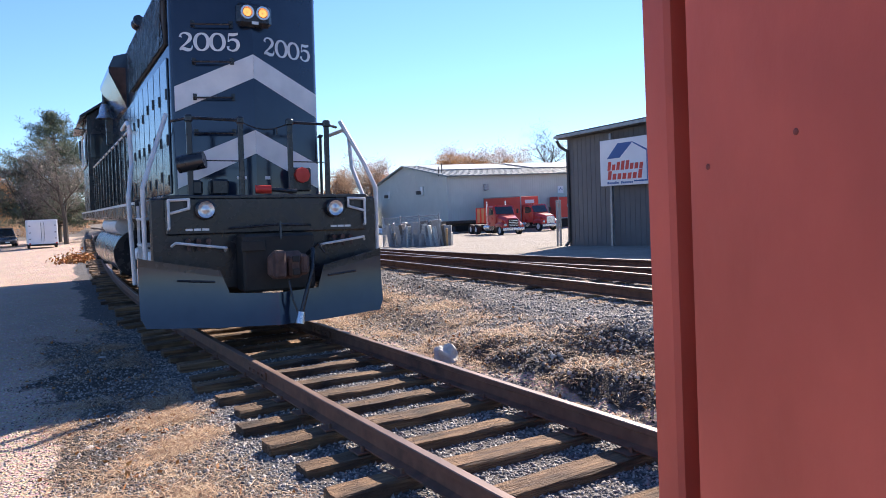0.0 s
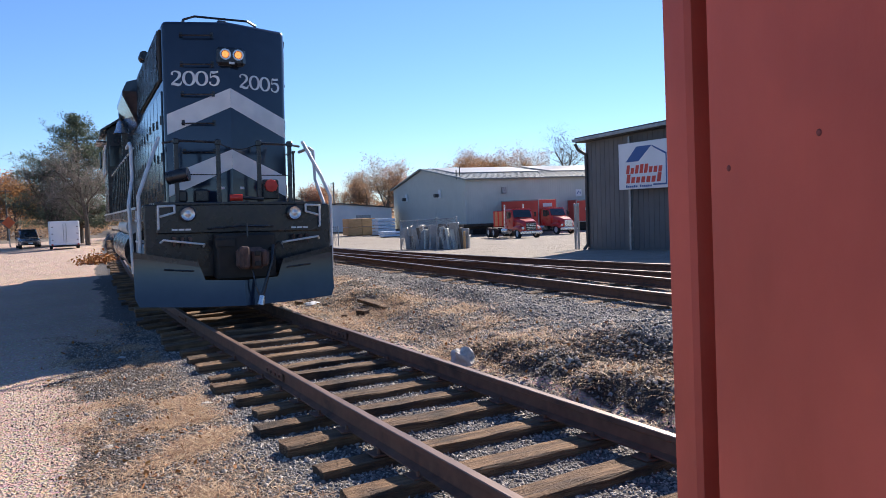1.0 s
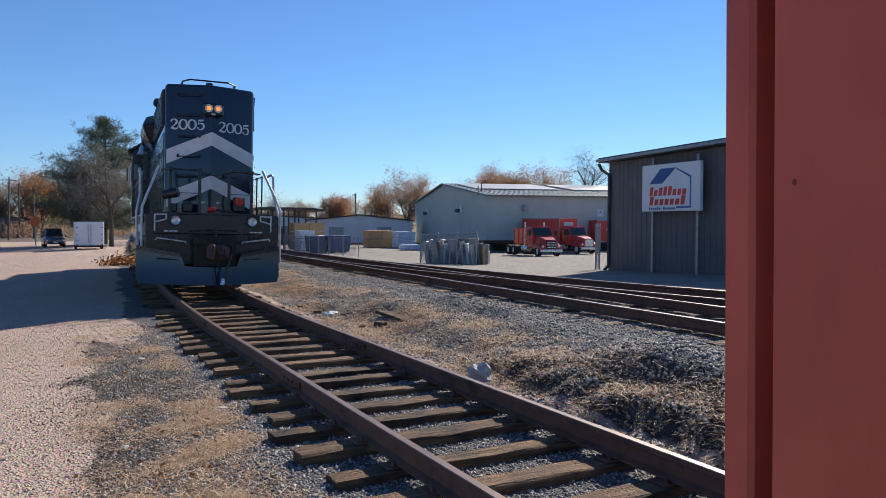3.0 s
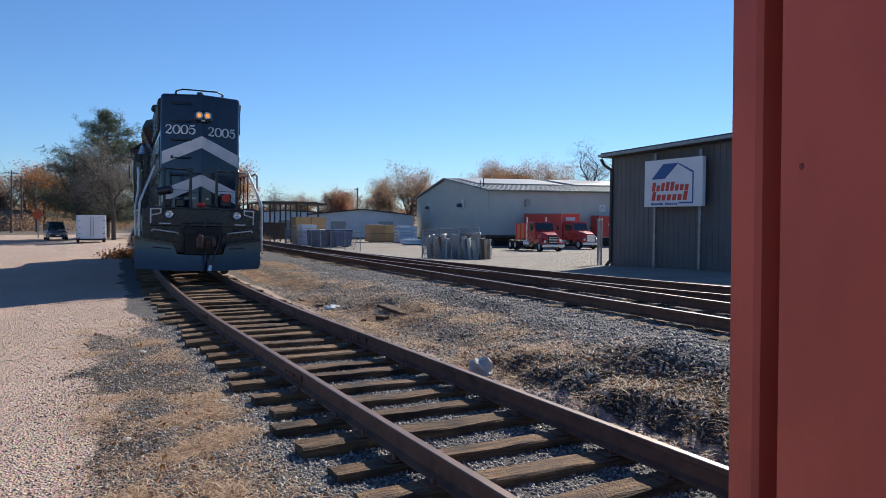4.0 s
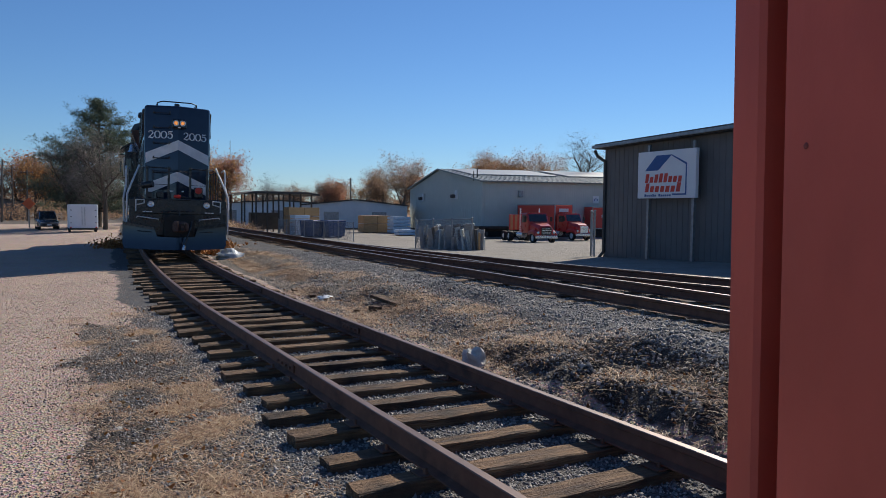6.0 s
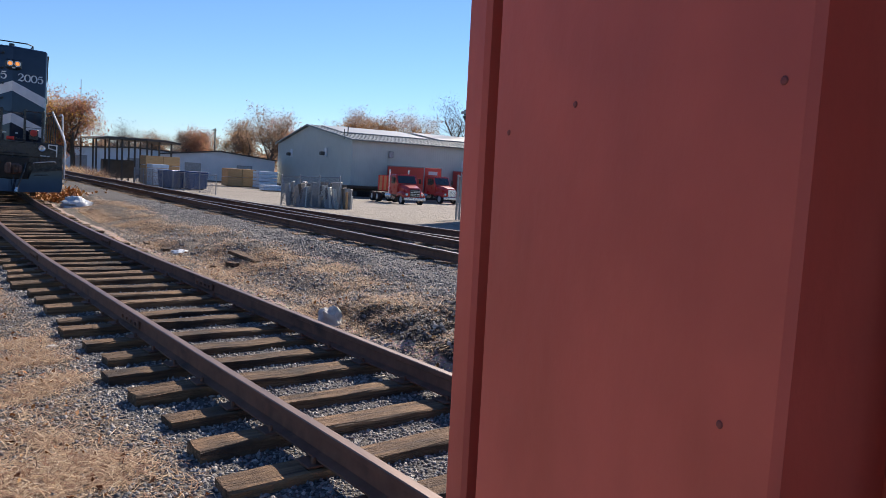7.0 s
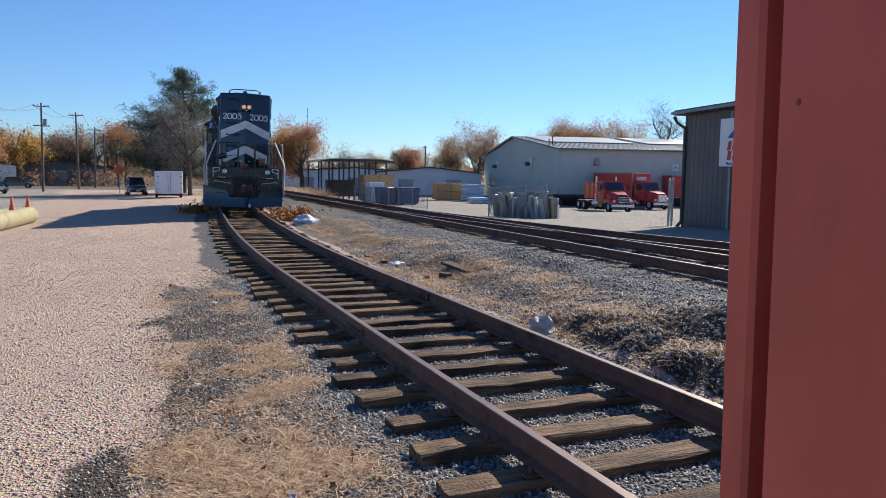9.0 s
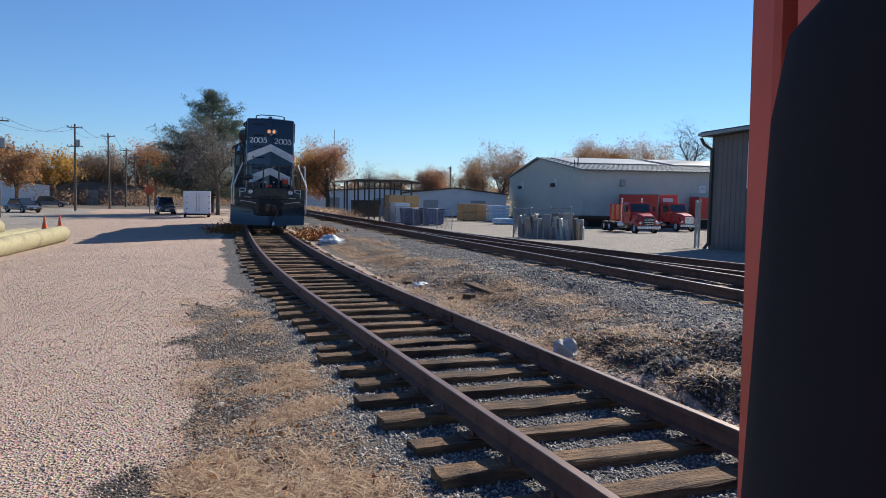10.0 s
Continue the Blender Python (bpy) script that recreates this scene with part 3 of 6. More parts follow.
        fr = Shape().box((side * 1.045, 3.65, 4.28), (0.05, 4.3, 0.86), ch=0.015)
        fr2 = part("radiator_grille", fr, UNDER, hood, "black mesh radiator grille")
        g = Shape()
        for i in range(44):
            y = 1.55 + i * 0.1
            g.add(*slat_between((side * 1.077, y, 3.87), (side * 1.077, y + 0.38, 4.69), 0.012))
            g.add(*slat_between((side * 1.083, y + 0.38, 3.87), (side * 1.083, y, 4.69), 0.012))
        part("mesh", g, BLACK, fr2)
    return hood


def slat_between(a, b, w):
    a, b = Vector(a), Vector(b)
    d = (b - a).normalized()
    u = d.cross(Vector((1, 0, 0))).normalized() * w
    t = Vector((w * 0.6, 0, 0))
    vs = [a - u - t, a + u - t, a + u + t, a - u + t, b - u - t, b + u - t, b + u + t, b - u + t]
    return vs, [(0, 1, 2, 3), (4, 7, 6, 5), (0, 4, 5, 1), (1, 5, 6, 2), (2, 6, 7, 3), (3, 7, 4, 0)]


def make_roof(lo):
    s = Shape()
    bar(s, [(-0.62, 1.75, 4.815), (-0.62, 1.75, 4.975), (-0.45, 1.62, 5.015), (0.45, 1.62, 5.015), (0.62, 1.75, 4.975), (0.62, 1.75, 4.815)], 0.02)
    bar(s, [(-0.62, 1.75, 4.975), (-0.62, 3.6, 4.975), (-0.62, 3.6, 4.815)], 0.02)
    bar(s, [(0.62, 1.75, 4.975), (0.62, 3.6, 4.975), (0.62, 3.6, 4.815)], 0.02)
    part("roof_rail", s, BLACK, lo)
    for y in (2.7, 4.2, 5.7):
        s = Shape().lathe((0, y, 4.805), [(0.62, 0.0), (0.62, 0.1), (0.56, 0.13), (0.1, 0.13), (0.001, 0.15)], 28)
        for i in range(12):
            a = math.pi * i / 12
            s.box((0, y, 4.950), (1.1, 0.012, 0.012), Matrix.Translation((0, y, 0)) @ Matrix.Rotation(a, 4, "Z") @ Matrix.Translation((0, -y, 0)))
        part("radiator_fan", s, BLACK, lo, smooth=40)
    s = Shape().box((-0.02, 1.5, 4.875), (0.16, 0.16, 0.14), ch=0.02).box((-0.16, 1.32, 4.735), (0.26, 0.06, 0.1), ch=0.01).cyl((-0.22, 1.28, 4.675), (-0.1, 1.28, 4.735), 0.02)
    part("roof_bracket", s, BLACK, lo)
    # flared intake box with a bevelled underside
    s = Shape()
    prof = [(-1.0, 4.80), (-1.26, 4.72), (-1.36, 4.50), (-1.36, 4.40), (-1.04, 3.7), (1.04, 3.7), (1.36, 4.40), (1.36, 4.50), (1.26, 4.72), (1.0, 4.80)]
    s.prism(prof, lambda u, v, w: (u, w, v), 6.9, 9.3)
    part("intake_box", s, NAVY, lo)
    for side in (-1, 1):
        s = Shape()
        s.add([(side * 1.35, 6.89, 4.42), (side * 1.05, 6.89, 3.74), (side * 1.05, 6.89, 4.5), (side * 1.35, 6.89, 4.5)], [(0, 1, 2, 3)])
        s.add(*slat_between((side * 1.34, 6.88, 4.45), (side * 1.06, 6.88, 3.78), 0.02))
        part("intake_panel", s, COUPLER, lo, "brown weathered intake panel")
    s = Shape().lathe((0, 0, 0), [(0.001, 0.34), (0.06, 0.33), (0.1, 0.26), (0.13, 0.1), (0.19, 0.0), (0.17, 0.0)], 20)
    bell = part("bell", s, CHROME, lo, "polished brass-grey bell on a bracket", smooth=40)
    bell.location = (-1.28, 9.4, 3.78)
    s = Shape().cyl((-1.28, 9.4, 4.10), (-1.28, 9.4, 4.40), 0.05)
    part("bell_hanger", s, BLACK, lo)
    s = Shape().box((-1.2, 9.4, 3.5), (0.14, 0.14, 0.6))
    part("bell_bracket", s, BLACK, lo)
    s = Shape().ball((-1.08, 4.4, 4.78), 0.1, 14, 10).cyl((-1.08, 4.4, 4.78), (-1.08, 4.15, 4.8), 0.05, 0.09)
    part("horn", s, BLACK, lo, smooth=40)
    s = Shape().ball((1.07, 3.0, 4.38), 0.07, 10, 8).cyl((1.02, 2.97, 4.38), (1.16, 2.95, 4.38), 0.03)
    part("side_fitting", s, BLACK, lo, smooth=40)
    s = Shape().cyl((1.0, 3.0, 4.0), (1.1, 2.95, 3.98), 0.05)
    part("pipe_stub", s, BLACK, lo, smooth=40)


def make_cab(lo):
    s = Shape()
    s.prism([(-1.55, 1.72), (1.55, 1.72), (1.55, 4.1), (0.95, 4.5), (-0.95, 4.5), (-1.55, 4.1)], lambda u, v, w: (u, w, v), 11.6, 14.2)
    cab = part("cab", s, BLACK, lo)
    s = Shape()
    s.prism([(-1.72, 4.02), (-1.0, 4.5), (1.0, 4.5), (1.72, 4.02), (1.72, 4.08), (1.0, 4.57), (-1.0, 4.57), (-1.72, 4.08)], lambda u, v, w: (u, w, v), 11.3, 14.5)
    part("cab_roof", s, BLACK, cab)
    for side in (-1, 1):
        s = Shape().box((side * 1.56, 12.9, 3.3), (0.03, 1.7, 0.75), ch=0.01)
        w = part("side_window", s, GLASS, cab)
        s = Shape()
        bar(s, [(side * 1.58, 12.0, 2.9), (side * 1.58, 13.8, 2.9), (side * 1.58, 13.8, 3.7), (side * 1.58, 12.0, 3.7), (side * 1.58, 12.0, 2.9)], 0.025)
        part("window_frame", s, SILVER, w)
        s = Shape().box((side * 1.28, 11.58, 3.35), (0.42, 0.03, 0.6), ch=0.01)
        part("rear_window", s, GLASS, cab)
        s = Shape().box((side * 1.72, 11.9, 3.25), (0.05, 0.24, 0.5), ch=0.02)
        part("mirror", s, GLASS, cab)
        s = Shape().box((side * 1.66, 12.9, 3.82), (0.3, 1.7, 0.03))
        part("awning", s, BLACK, cab)
    s = Shape().box((0, 15.7, 2.55), (2.1, 3.0, 1.7), ch=0.08)
    part("short_hood", s, NAVY, lo, smooth=30)


def make_frame(lo):
    s = Shape().box((0, 9.1, 1.60), (2.9, 17.4, 0.24), ch=0.01)
    part("deck", s, BLACK, lo)
    for side in (-1, 1):
        s = Shape().box((side * 1.47, 9.6, 1.62), (0.05, 15.6, 0.2), ch=0.008)
        part("side_sill", s, BLACK, lo)
        s = Shape().box((side * 1.5, 9.6, 1.7), (0.014, 15.6, 0.04))
        part("sill_stripe", s, SILVER, lo, "pale grey stripe along the walkway edge")
        # tanks
        s = Shape().cyl((side * 1.02, 5.9, 0.82), (side * 1.02, 11.6, 0.82), 0.46, seg=28)
        part("fuel_tank", s, BLACK, lo, "glossy dark round fuel tank", smooth=40)
        s = Shape().cyl((side * 1.25, 6.1, 1.35), (side * 1.25, 9.6, 1.35), 0.17, seg=20)
        part("air_tank", s, SILVER, lo, smooth=40)
        # truck frames
        for y in (3.0, 14.3):
            s = Shape()
            prof = [(-1.9, 0.5), (-1.9, 0.75), (-1.2, 0.88), (-0.6, 0.62), (0.6, 0.62), (1.2, 0.88), (1.9, 0.75), (1.9, 0.5), (1.2, 0.5), (0.7, 0.36), (-0.7, 0.36), (-1.2, 0.5)]
            s.prism(prof, lambda u, v, w: (w, y + u, v), side * 1.0, side * 1.12)
            fr = part("truck_frame", s, UNDER, lo)
            for dy in (-1.35, 1.35):
                s = Shape().box((side * 1.15, y + dy, 0.52), (0.16, 0.34, 0.36), ch=0.03)
                part("axle_box", s, SILVER if y < 5 else UNDER, fr, smooth=30)
            for e in (-1, 1):
                s = Shape().cyl((side * 1.2, y + e * 0.55, 0.95), (side * 1.2, y + e * 1.2, 0.95), 0.12, seg=16)
                part("brake_cylinder", s, SILVER if y < 5 else UNDER, fr, smooth=40)
            s = Shape()
            for i in range(7):
                s.lathe((side * 1.12, y, 0.38 + 0.05 * i), [(0.05, 0), (0.1, 0.02), (0.1, 0.03), (0.05, 0.05)], 14)
            part("spring", s, SILVER if y < 5 else UNDER, fr)
    s = Shape().box((0, 9, 1.1), (1.1, 15, 0.8))
    part("belly", s, UNDER, lo)


def make_wheelset(lo, y):
    s = Shape()
    for side in (-1, 1):
        prof = [(0.001, side * 0.66), (0.16, side * 0.66), (0.2, side * 0.69), (0.4, side * 0.69), (0.44, side * 0.665), (0.535, side * 0.66), (0.53, side * 0.69), (0.51, side * 0.80), (0.45, side * 0.8), (0.42, side * 0.74), (0.18, side * 0.74), (0.15, side * 0.82), (0.001, side * 0.82)]
        s.lathe((0, 0, 0), prof, 32, "x")
        for i in range(6):
            a = math.pi * i / 3
            s.cyl((side * 0.70, 0.3 * math.cos(a), 0.3 * math.sin(a)), (side * 0.755, 0.3 * math.cos(a), 0.3 * math.sin(a)), 0.05, seg=10)
    s.cyl((-0.66, 0, 0), (0.66, 0, 0), 0.09)
    ob = part("wheelset", s, UNDER, lo, smooth=35)
    ob.matrix_local = pose(0, y, 0.51)
    return ob


def make_end(lo):
    # end plate with its sloping shoulders
    s = Shape().box((0, 0.36, 1.15), (2.96, 0.1, 1.16), ch=0.02).box((0, 0.3, 1.50), (2.62, 0.1, 0.46), ch=0.02)
    part("end_plate", s, BLACK, lo)
    s = Shape().box((0, 0.72, 1.74), (2.66, 0.95, 0.05), ch=0.012)
    part("end_platform", s, BLACK, lo)
    for side in (-1, 1):
        s = Shape()
        for i, z in enumerate((0.45, 0.8, 1.15, 1.48)):
            s.box((side * 1.38, 0.78, z), (0.36, 0.66, 0.035), ch=0.006)
        s.box((side * 1.2, 0.8, 1.0), (0.03, 0.7, 1.3)).box((side * 1.53, 1.12, 0.9), (0.03, 0.05, 1.5))
        part("steps", s, SILVER if side < 0 else BLACK, lo)
        # ditch lights
        s = Shape().lathe((side * 0.845, 0.16, 1.58), [(0.001, 0.10), (0.115, 0.09), (0.125, 0.0), (0.105, -0.01), (0.1, 0.0)], 24, "y")
        dl = part("ditch_light", s, BLACK, lo, smooth=35)
        s = Shape().lathe((side * 0.845, 0.155, 1.58), [(0.103, -0.004), (0.09, 0.006), (0.06, 0.02), (0.04, 0.012), (0.001, 0.004)], 24, "y")
        part("lens", s, LENS, dl, "clear round lamp glass", smooth=50)
        # grab irons shaped like flags
        s = Shape()
        x = side * 1.28
        bar(s, [(x, 0.28, 1.34), (x, 0.2, 1.36), (x, 0.2, 1.70), (x - side * -0.0 + (-side) * -0.0 + 0.24 * (1 if side < 0 else -1), 0.2, 1.71), (x + 0.24 * (1 if side < 0 else -1), 0.2, 1.60), (x + 0.02 * (1 if side < 0 else -1), 0.2, 1.54)], 0.018)
        part("grab_iron", s, SILVER, lo, "pale grey bent grab iron")
        # uncoupling lever ends
        s = Shape()
        bar(s, [(side * 0.62, 0.2, 1.06), (side * 0.62, 0.12, 1.10), (side * 1.22, 0.12, 1.18), (side * 1.26, 0.2, 1.14)], 0.017)
        part("cut_lever", s, SILVER, lo)
        # air hose valves and stencil
        for i in range(3):
            s = Shape().cyl((side * 0.94 + (i - 1) * 0.12, 0.24, 1.2), (side * 0.94 + (i - 1) * 0.12, 0.17, 1.19), 0.03, seg=10).cyl((side * 0.94 + (i - 1) * 0.12, 0.19, 1.19), (side * 0.94 + (i - 1) * 0.12, 0.17, 1.08), 0.02, seg=8)
            part("air_valve", s, COUPLER, lo, smooth=40)
            s = Shape().box((side * 0.94 + (i - 1) * 0.1, 0.245, 1.335), (0.085, 0.006, 0.028))
            part("stencil_plate", s, WHITE, lo, "small white stencilled strip")
        # big silver handrails from the steps up to the walkway
        for x, y, tall in ((1.54, 0.42, 1.0), (1.58, 1.12, 1.0)):
            s = Shape()
            bend = [(side * x, y, 0.62), (side * x, y, 1.86), (side * (x - 0.12), y + 0.1, 2.2), (side * (x - 0.36), y + 0.4, 2.82)]
            if y > 1:
                bend = [(side * (x + 0.02), y, 0.62), (side * (x + 0.06), y, 1.75), (side * (x - 0.02), y + 0.25, 2.2), (side * (x - 0.02), y + 0.35, 2.72), (side * (x - 0.02), y + 0.6, 2.80), (side * (x - 0.02), y + 1.3, 2.78)]
            bar(s, bend, 0.03, 10)
            part("step_handrail", s, SILVER, lo, "pale grey bent step handrail", smooth=40)
        # walkway rail
        s = Shape()
        pts = [(side * 1.46, 2.4, 2.78)]
        y = 3.0
        while y < 11.3:
            pts.append((side * 1.46, y, 2.78))
            y += 0.9
        bar(s, pts, 0.019)
        part("walkway_rail", s, SILVER if side < 0 else BLACK, lo)
        y = 2.5
        while y < 11.4:
            s = Shape().box((side * 1.46, y, 2.24), (0.03, 0.07, 1.08), ch=0.008).ball((side * 1.46, y, 2.78), 0.035, 8, 6)
            part("stanchion", s, BLACK, lo)
            y += 0.78
    # end railing
    for x in (-0.95, -0.30, 0.36, 0.88):
        s = Shape().box((x, 0.55, 2.3), (0.07, 0.045, 1.1), ch=0.01).box((x, 0.55, 2.83), (0.1, 0.07, 0.1), ch=0.02)
        part("end_post", s, BLACK, lo)
    s = Shape()
    bar(s, [(-1.12, 0.82, 2.82), (-0.95, 0.55, 2.84), (-0.30, 0.55, 2.83)], 0.02)
    part("end_rail", s, BLACK, lo)
    s = Shape()
    bar(s, [(0.36, 0.55, 2.83), (0.88, 0.55, 2.82), (1.12, 0.82, 2.82)], 0.02)
    part("end_rail", s, BLACK, lo)
    s = Shape()
    sag = [(-0.3 + 0.66 * i / 6, 0.55, 2.82 - 0.10 * math.sin(math.pi * i / 6)) for i in range(7)]
    bar(s, sag, 0.009, 6)
    part("safety_chain", s, BLACK, lo)
    for x0, x1 in ((-0.93, -0.32), (0.38, 0.86)):
        part("chain_bar", bar(Shape(), [(x0, 0.55, 2.3), (x1, 0.55, 2.3)], 0.008, 6), BLACK, lo)
    # marker lights and cab-signal box
    s = Shape().lathe((0.66, 0.98, 2.06), [(0.001, -0.03), (0.11, -0.02), (0.115, 0.0), (0.115, 0.05)], 8, "y")
    part("marker_light", s, REDP, lo, "red octagonal marker light")
    s = Shape().box((0.66, 1.08, 2.0), (0.28, 0.12, 0.34), ch=0.02)
    part("marker_box", s, BLACK, lo)
    s = Shape().cyl((-1.08, 0.62, 2.16), (-0.78, 0.48, 2.22), 0.11, seg=18)
    part("lamp_canister", s, BLACK, lo, smooth=35)
    for c, d in (((-0.86, 0.7, 1.87), (0.16, 0.14, 0.2)), ((-0.55, 0.8, 1.88), (0.24, 0.2, 0.22))):
        part("cable_box", Shape().box(c, d, ch=0.03), BLACK, lo)
    s = Shape().cyl((-0.14, 0.5, 1.84), (0.06, 0.46, 1.84), 0.055, seg=14)
    part("hose_coupling", s, REDP, lo, "red cable plug lying on the platform", smooth=40)
    s = Shape().cyl((0.06, 0.46, 1.84), (0.4, 0.44, 1.81), 0.03, seg=10)
    part("cable", s, BLACK, lo, smooth=40)
    for x in (-0.16, 0.1):
        s = Shape().box((x, 1.0, 2.02), (0.2, 0.01, 0.045))
        part("stencil_plate", s, WHITE, lo)
    # coupler
    s = Shape().box((0, -0.05, 0.86), (0.34, 0.7, 0.26), ch=0.03)
    s.box((0, -0.33, 0.88), (0.44, 0.16, 0.34), ch=0.06).box((0.19, -0.37, 0.88), (0.14, 0.2, 0.26), ch=0.04)
    s.box((-0.12, -0.46, 0.9), (0.13, 0.2, 0.34), ch=0.03).box((0.06, -0.44, 0.86), (0.14, 0.14, 0.26), ch=0.03).box((0.2, -0.42, 0.9), (0.08, 0.12, 0.2), ch=0.02)
    cp = part("coupler", s, COUPLER, lo, "rusty brown knuckle coupler", smooth=30)
    s = Shape().box((0.07, -0.52, 0.96), (0.09, 0.04, 0.08), ch=0.01).box((0.07, -0.52, 0.8), (0.09, 0.04, 0.08), ch=0.01)
    part("knuckle", s, UNDER, cp)
    s = Shape().box((0, 0.12, 0.9), (0.92, 0.4, 0.72), ch=0.03).box((-0.34, -0.1, 1.12), (0.3, 0.05, 0.13), ch=0.01)
    part("draft_gear", s, UNDER, lo)
    s = Shape()
    bar(s, [(0.34, -0.15, 1.0), (0.36, -0.3, 1.06), (0.3, -0.42, 0.8), (0.2, -0.46, 0.5), (0.13, -0.48, 0.28)], 0.027, 10)
    bar(s, [(0.02, -0.35, 0.7), (0.05, -0.42, 0.45), (0.11, -0.46, 0.26)], 0.013, 8)
    part("air_hose", s, BLACK, lo, smooth=40)
    s = Shape().cyl((0.13, -0.48, 0.3), (0.10, -0.5, 0.16), 0.045, 0.055, seg=12)
    part("glad_hand", s, CHROME, lo, "bright metal hose coupling", smooth=40)
    s = Shape()
    bar(s, [(0.42, -0.02, 1.02), (0.5, -0.1, 1.12), (0.58, -0.1, 1.0)], 0.012)
    bar(s, [(-0.55, 0.2, 1.34), (0, -0.1, 1.38), (0.5, 0.2, 1.36)], 0.014)
    bar(s, [(0, -0.12, 1.42), (0, -0.14, 1.2)], 0.016)
    part("lift_lever", s, BLACK, lo)
    # snow plough: two wings swept from a blunt middle
    s = Shape()
    t = 0.03
    def plow_y(x, z):
        return 0.12 - 0.42 * (1 - abs(x) / 1.56) - 0.10 * (1 - min(1, (z - 0.1) / 0.8)) ** 2
    PX = -0.1
    top = [(-1.56, 1.02), (-1.5, 1.0), (-0.66, 0.84), (-0.56, 0.56), (0.0, 0.54), (0.56, 0.56), (0.66, 0.84), (1.5, 1.0), (1.56, 1.02)]
    rows = []
    for x, zt in top:
        zb = 0.15 + (0.16 if abs(x) > 1.55 else (0.03 if abs(x) >= 1.5 else 0))
        rows.append([(x, zb + (zt - zb) * i / 6) for i in range(7)])
    vs, fs = [], []
    for back in (0, t):
        for row in rows:
            vs += [(x + PX, plow_y(x, z) + back, z) for x, z in row]
    n = len(rows)
    for i in range(n - 1):
        for j in range(6):
            a = i * 7 + j
            fs.append((a, a + 7, a + 8, a + 1))
            o = n * 7
            fs.append((o + a, o + a + 1, o + a + 8, o + a + 7))
        fs.append((i * 7 + 6, (i + 1) * 7 + 6, n * 7 + (i + 1) * 7 + 6, n * 7 + i * 7 + 6))
        fs.append((i * 7, n * 7 + i * 7, n * 7 + (i + 1) * 7, (i + 1) * 7))
    for i in (0, n - 1):
        for j in range(6):
            fs.append((i * 7 + j, i * 7 + j + 1, n * 7 + i * 7 + j + 1, n * 7 + i * 7 + j))
    s.add(vs, fs)
    plow = part("snow_plough", s, NAVY, lo, "dark blue steel snow plough", smooth=25)
    for side in (-1, 1):
        s = Shape()
        def slot(x):
            z = 0.70 + 0.07 * (abs(x) - 0.7)
            return (x + PX, plow_y(x, z) - 0.006, z)
        a, b = Vector(slot(side * 0.72)), Vector(slot(side * 1.14))
        s.cyl(a, b, 0.014, seg=8)
        part("slot", s, BLACK, plow)
        s = Shape()
        q = [Vector((side * x + PX, plow_y(x, z) - 0.004, z)) for x, z in ((0.655, 0.835), (1.55, 1.01), (1.55, 0.915), (0.64, 0.76))]
        q2 = [p + Vector((0, 0.006, 0)) for p in q]
        s.add(q + q2, [(0, 1, 2, 3), (7, 6, 5, 4), (0, 4, 5, 1), (1, 5, 6, 2), (2, 6, 7, 3), (3, 7, 4, 0)])
        part("top_band", s, BLACK, plow)


LAMP = glow("headlight_glow", (1.0, 0.34, 0.08), 0.6)
LENS = surf("clear_lens", (0.5, 0.5, 0.5), (0.75, 0.75, 0.75), 30, 0.12, 0.6, 0.3, 120, 0.003, spread=False)
loco = thing("locomotive", "dark blue diesel locomotive with white chevrons on the spur track", "locomotive")
make_hood(loco)
make_roof(loco)
make_cab(loco)
make_frame(loco)
make_end(loco)
for ob in loco.children:
    if not ob.name.startswith("truck_frame"):
        ob.location.z += -0.03 if ob.name.startswith(("end_post", "end_rail", "safety_chain", "chain_bar")) else 0.055
WHEELS = [make_wheelset(loco, y) for y in (1.65, 4.35, 12.95, 15.65)]


# ---- buildings ----
def place(m, p):
    return m @ Vector(p)


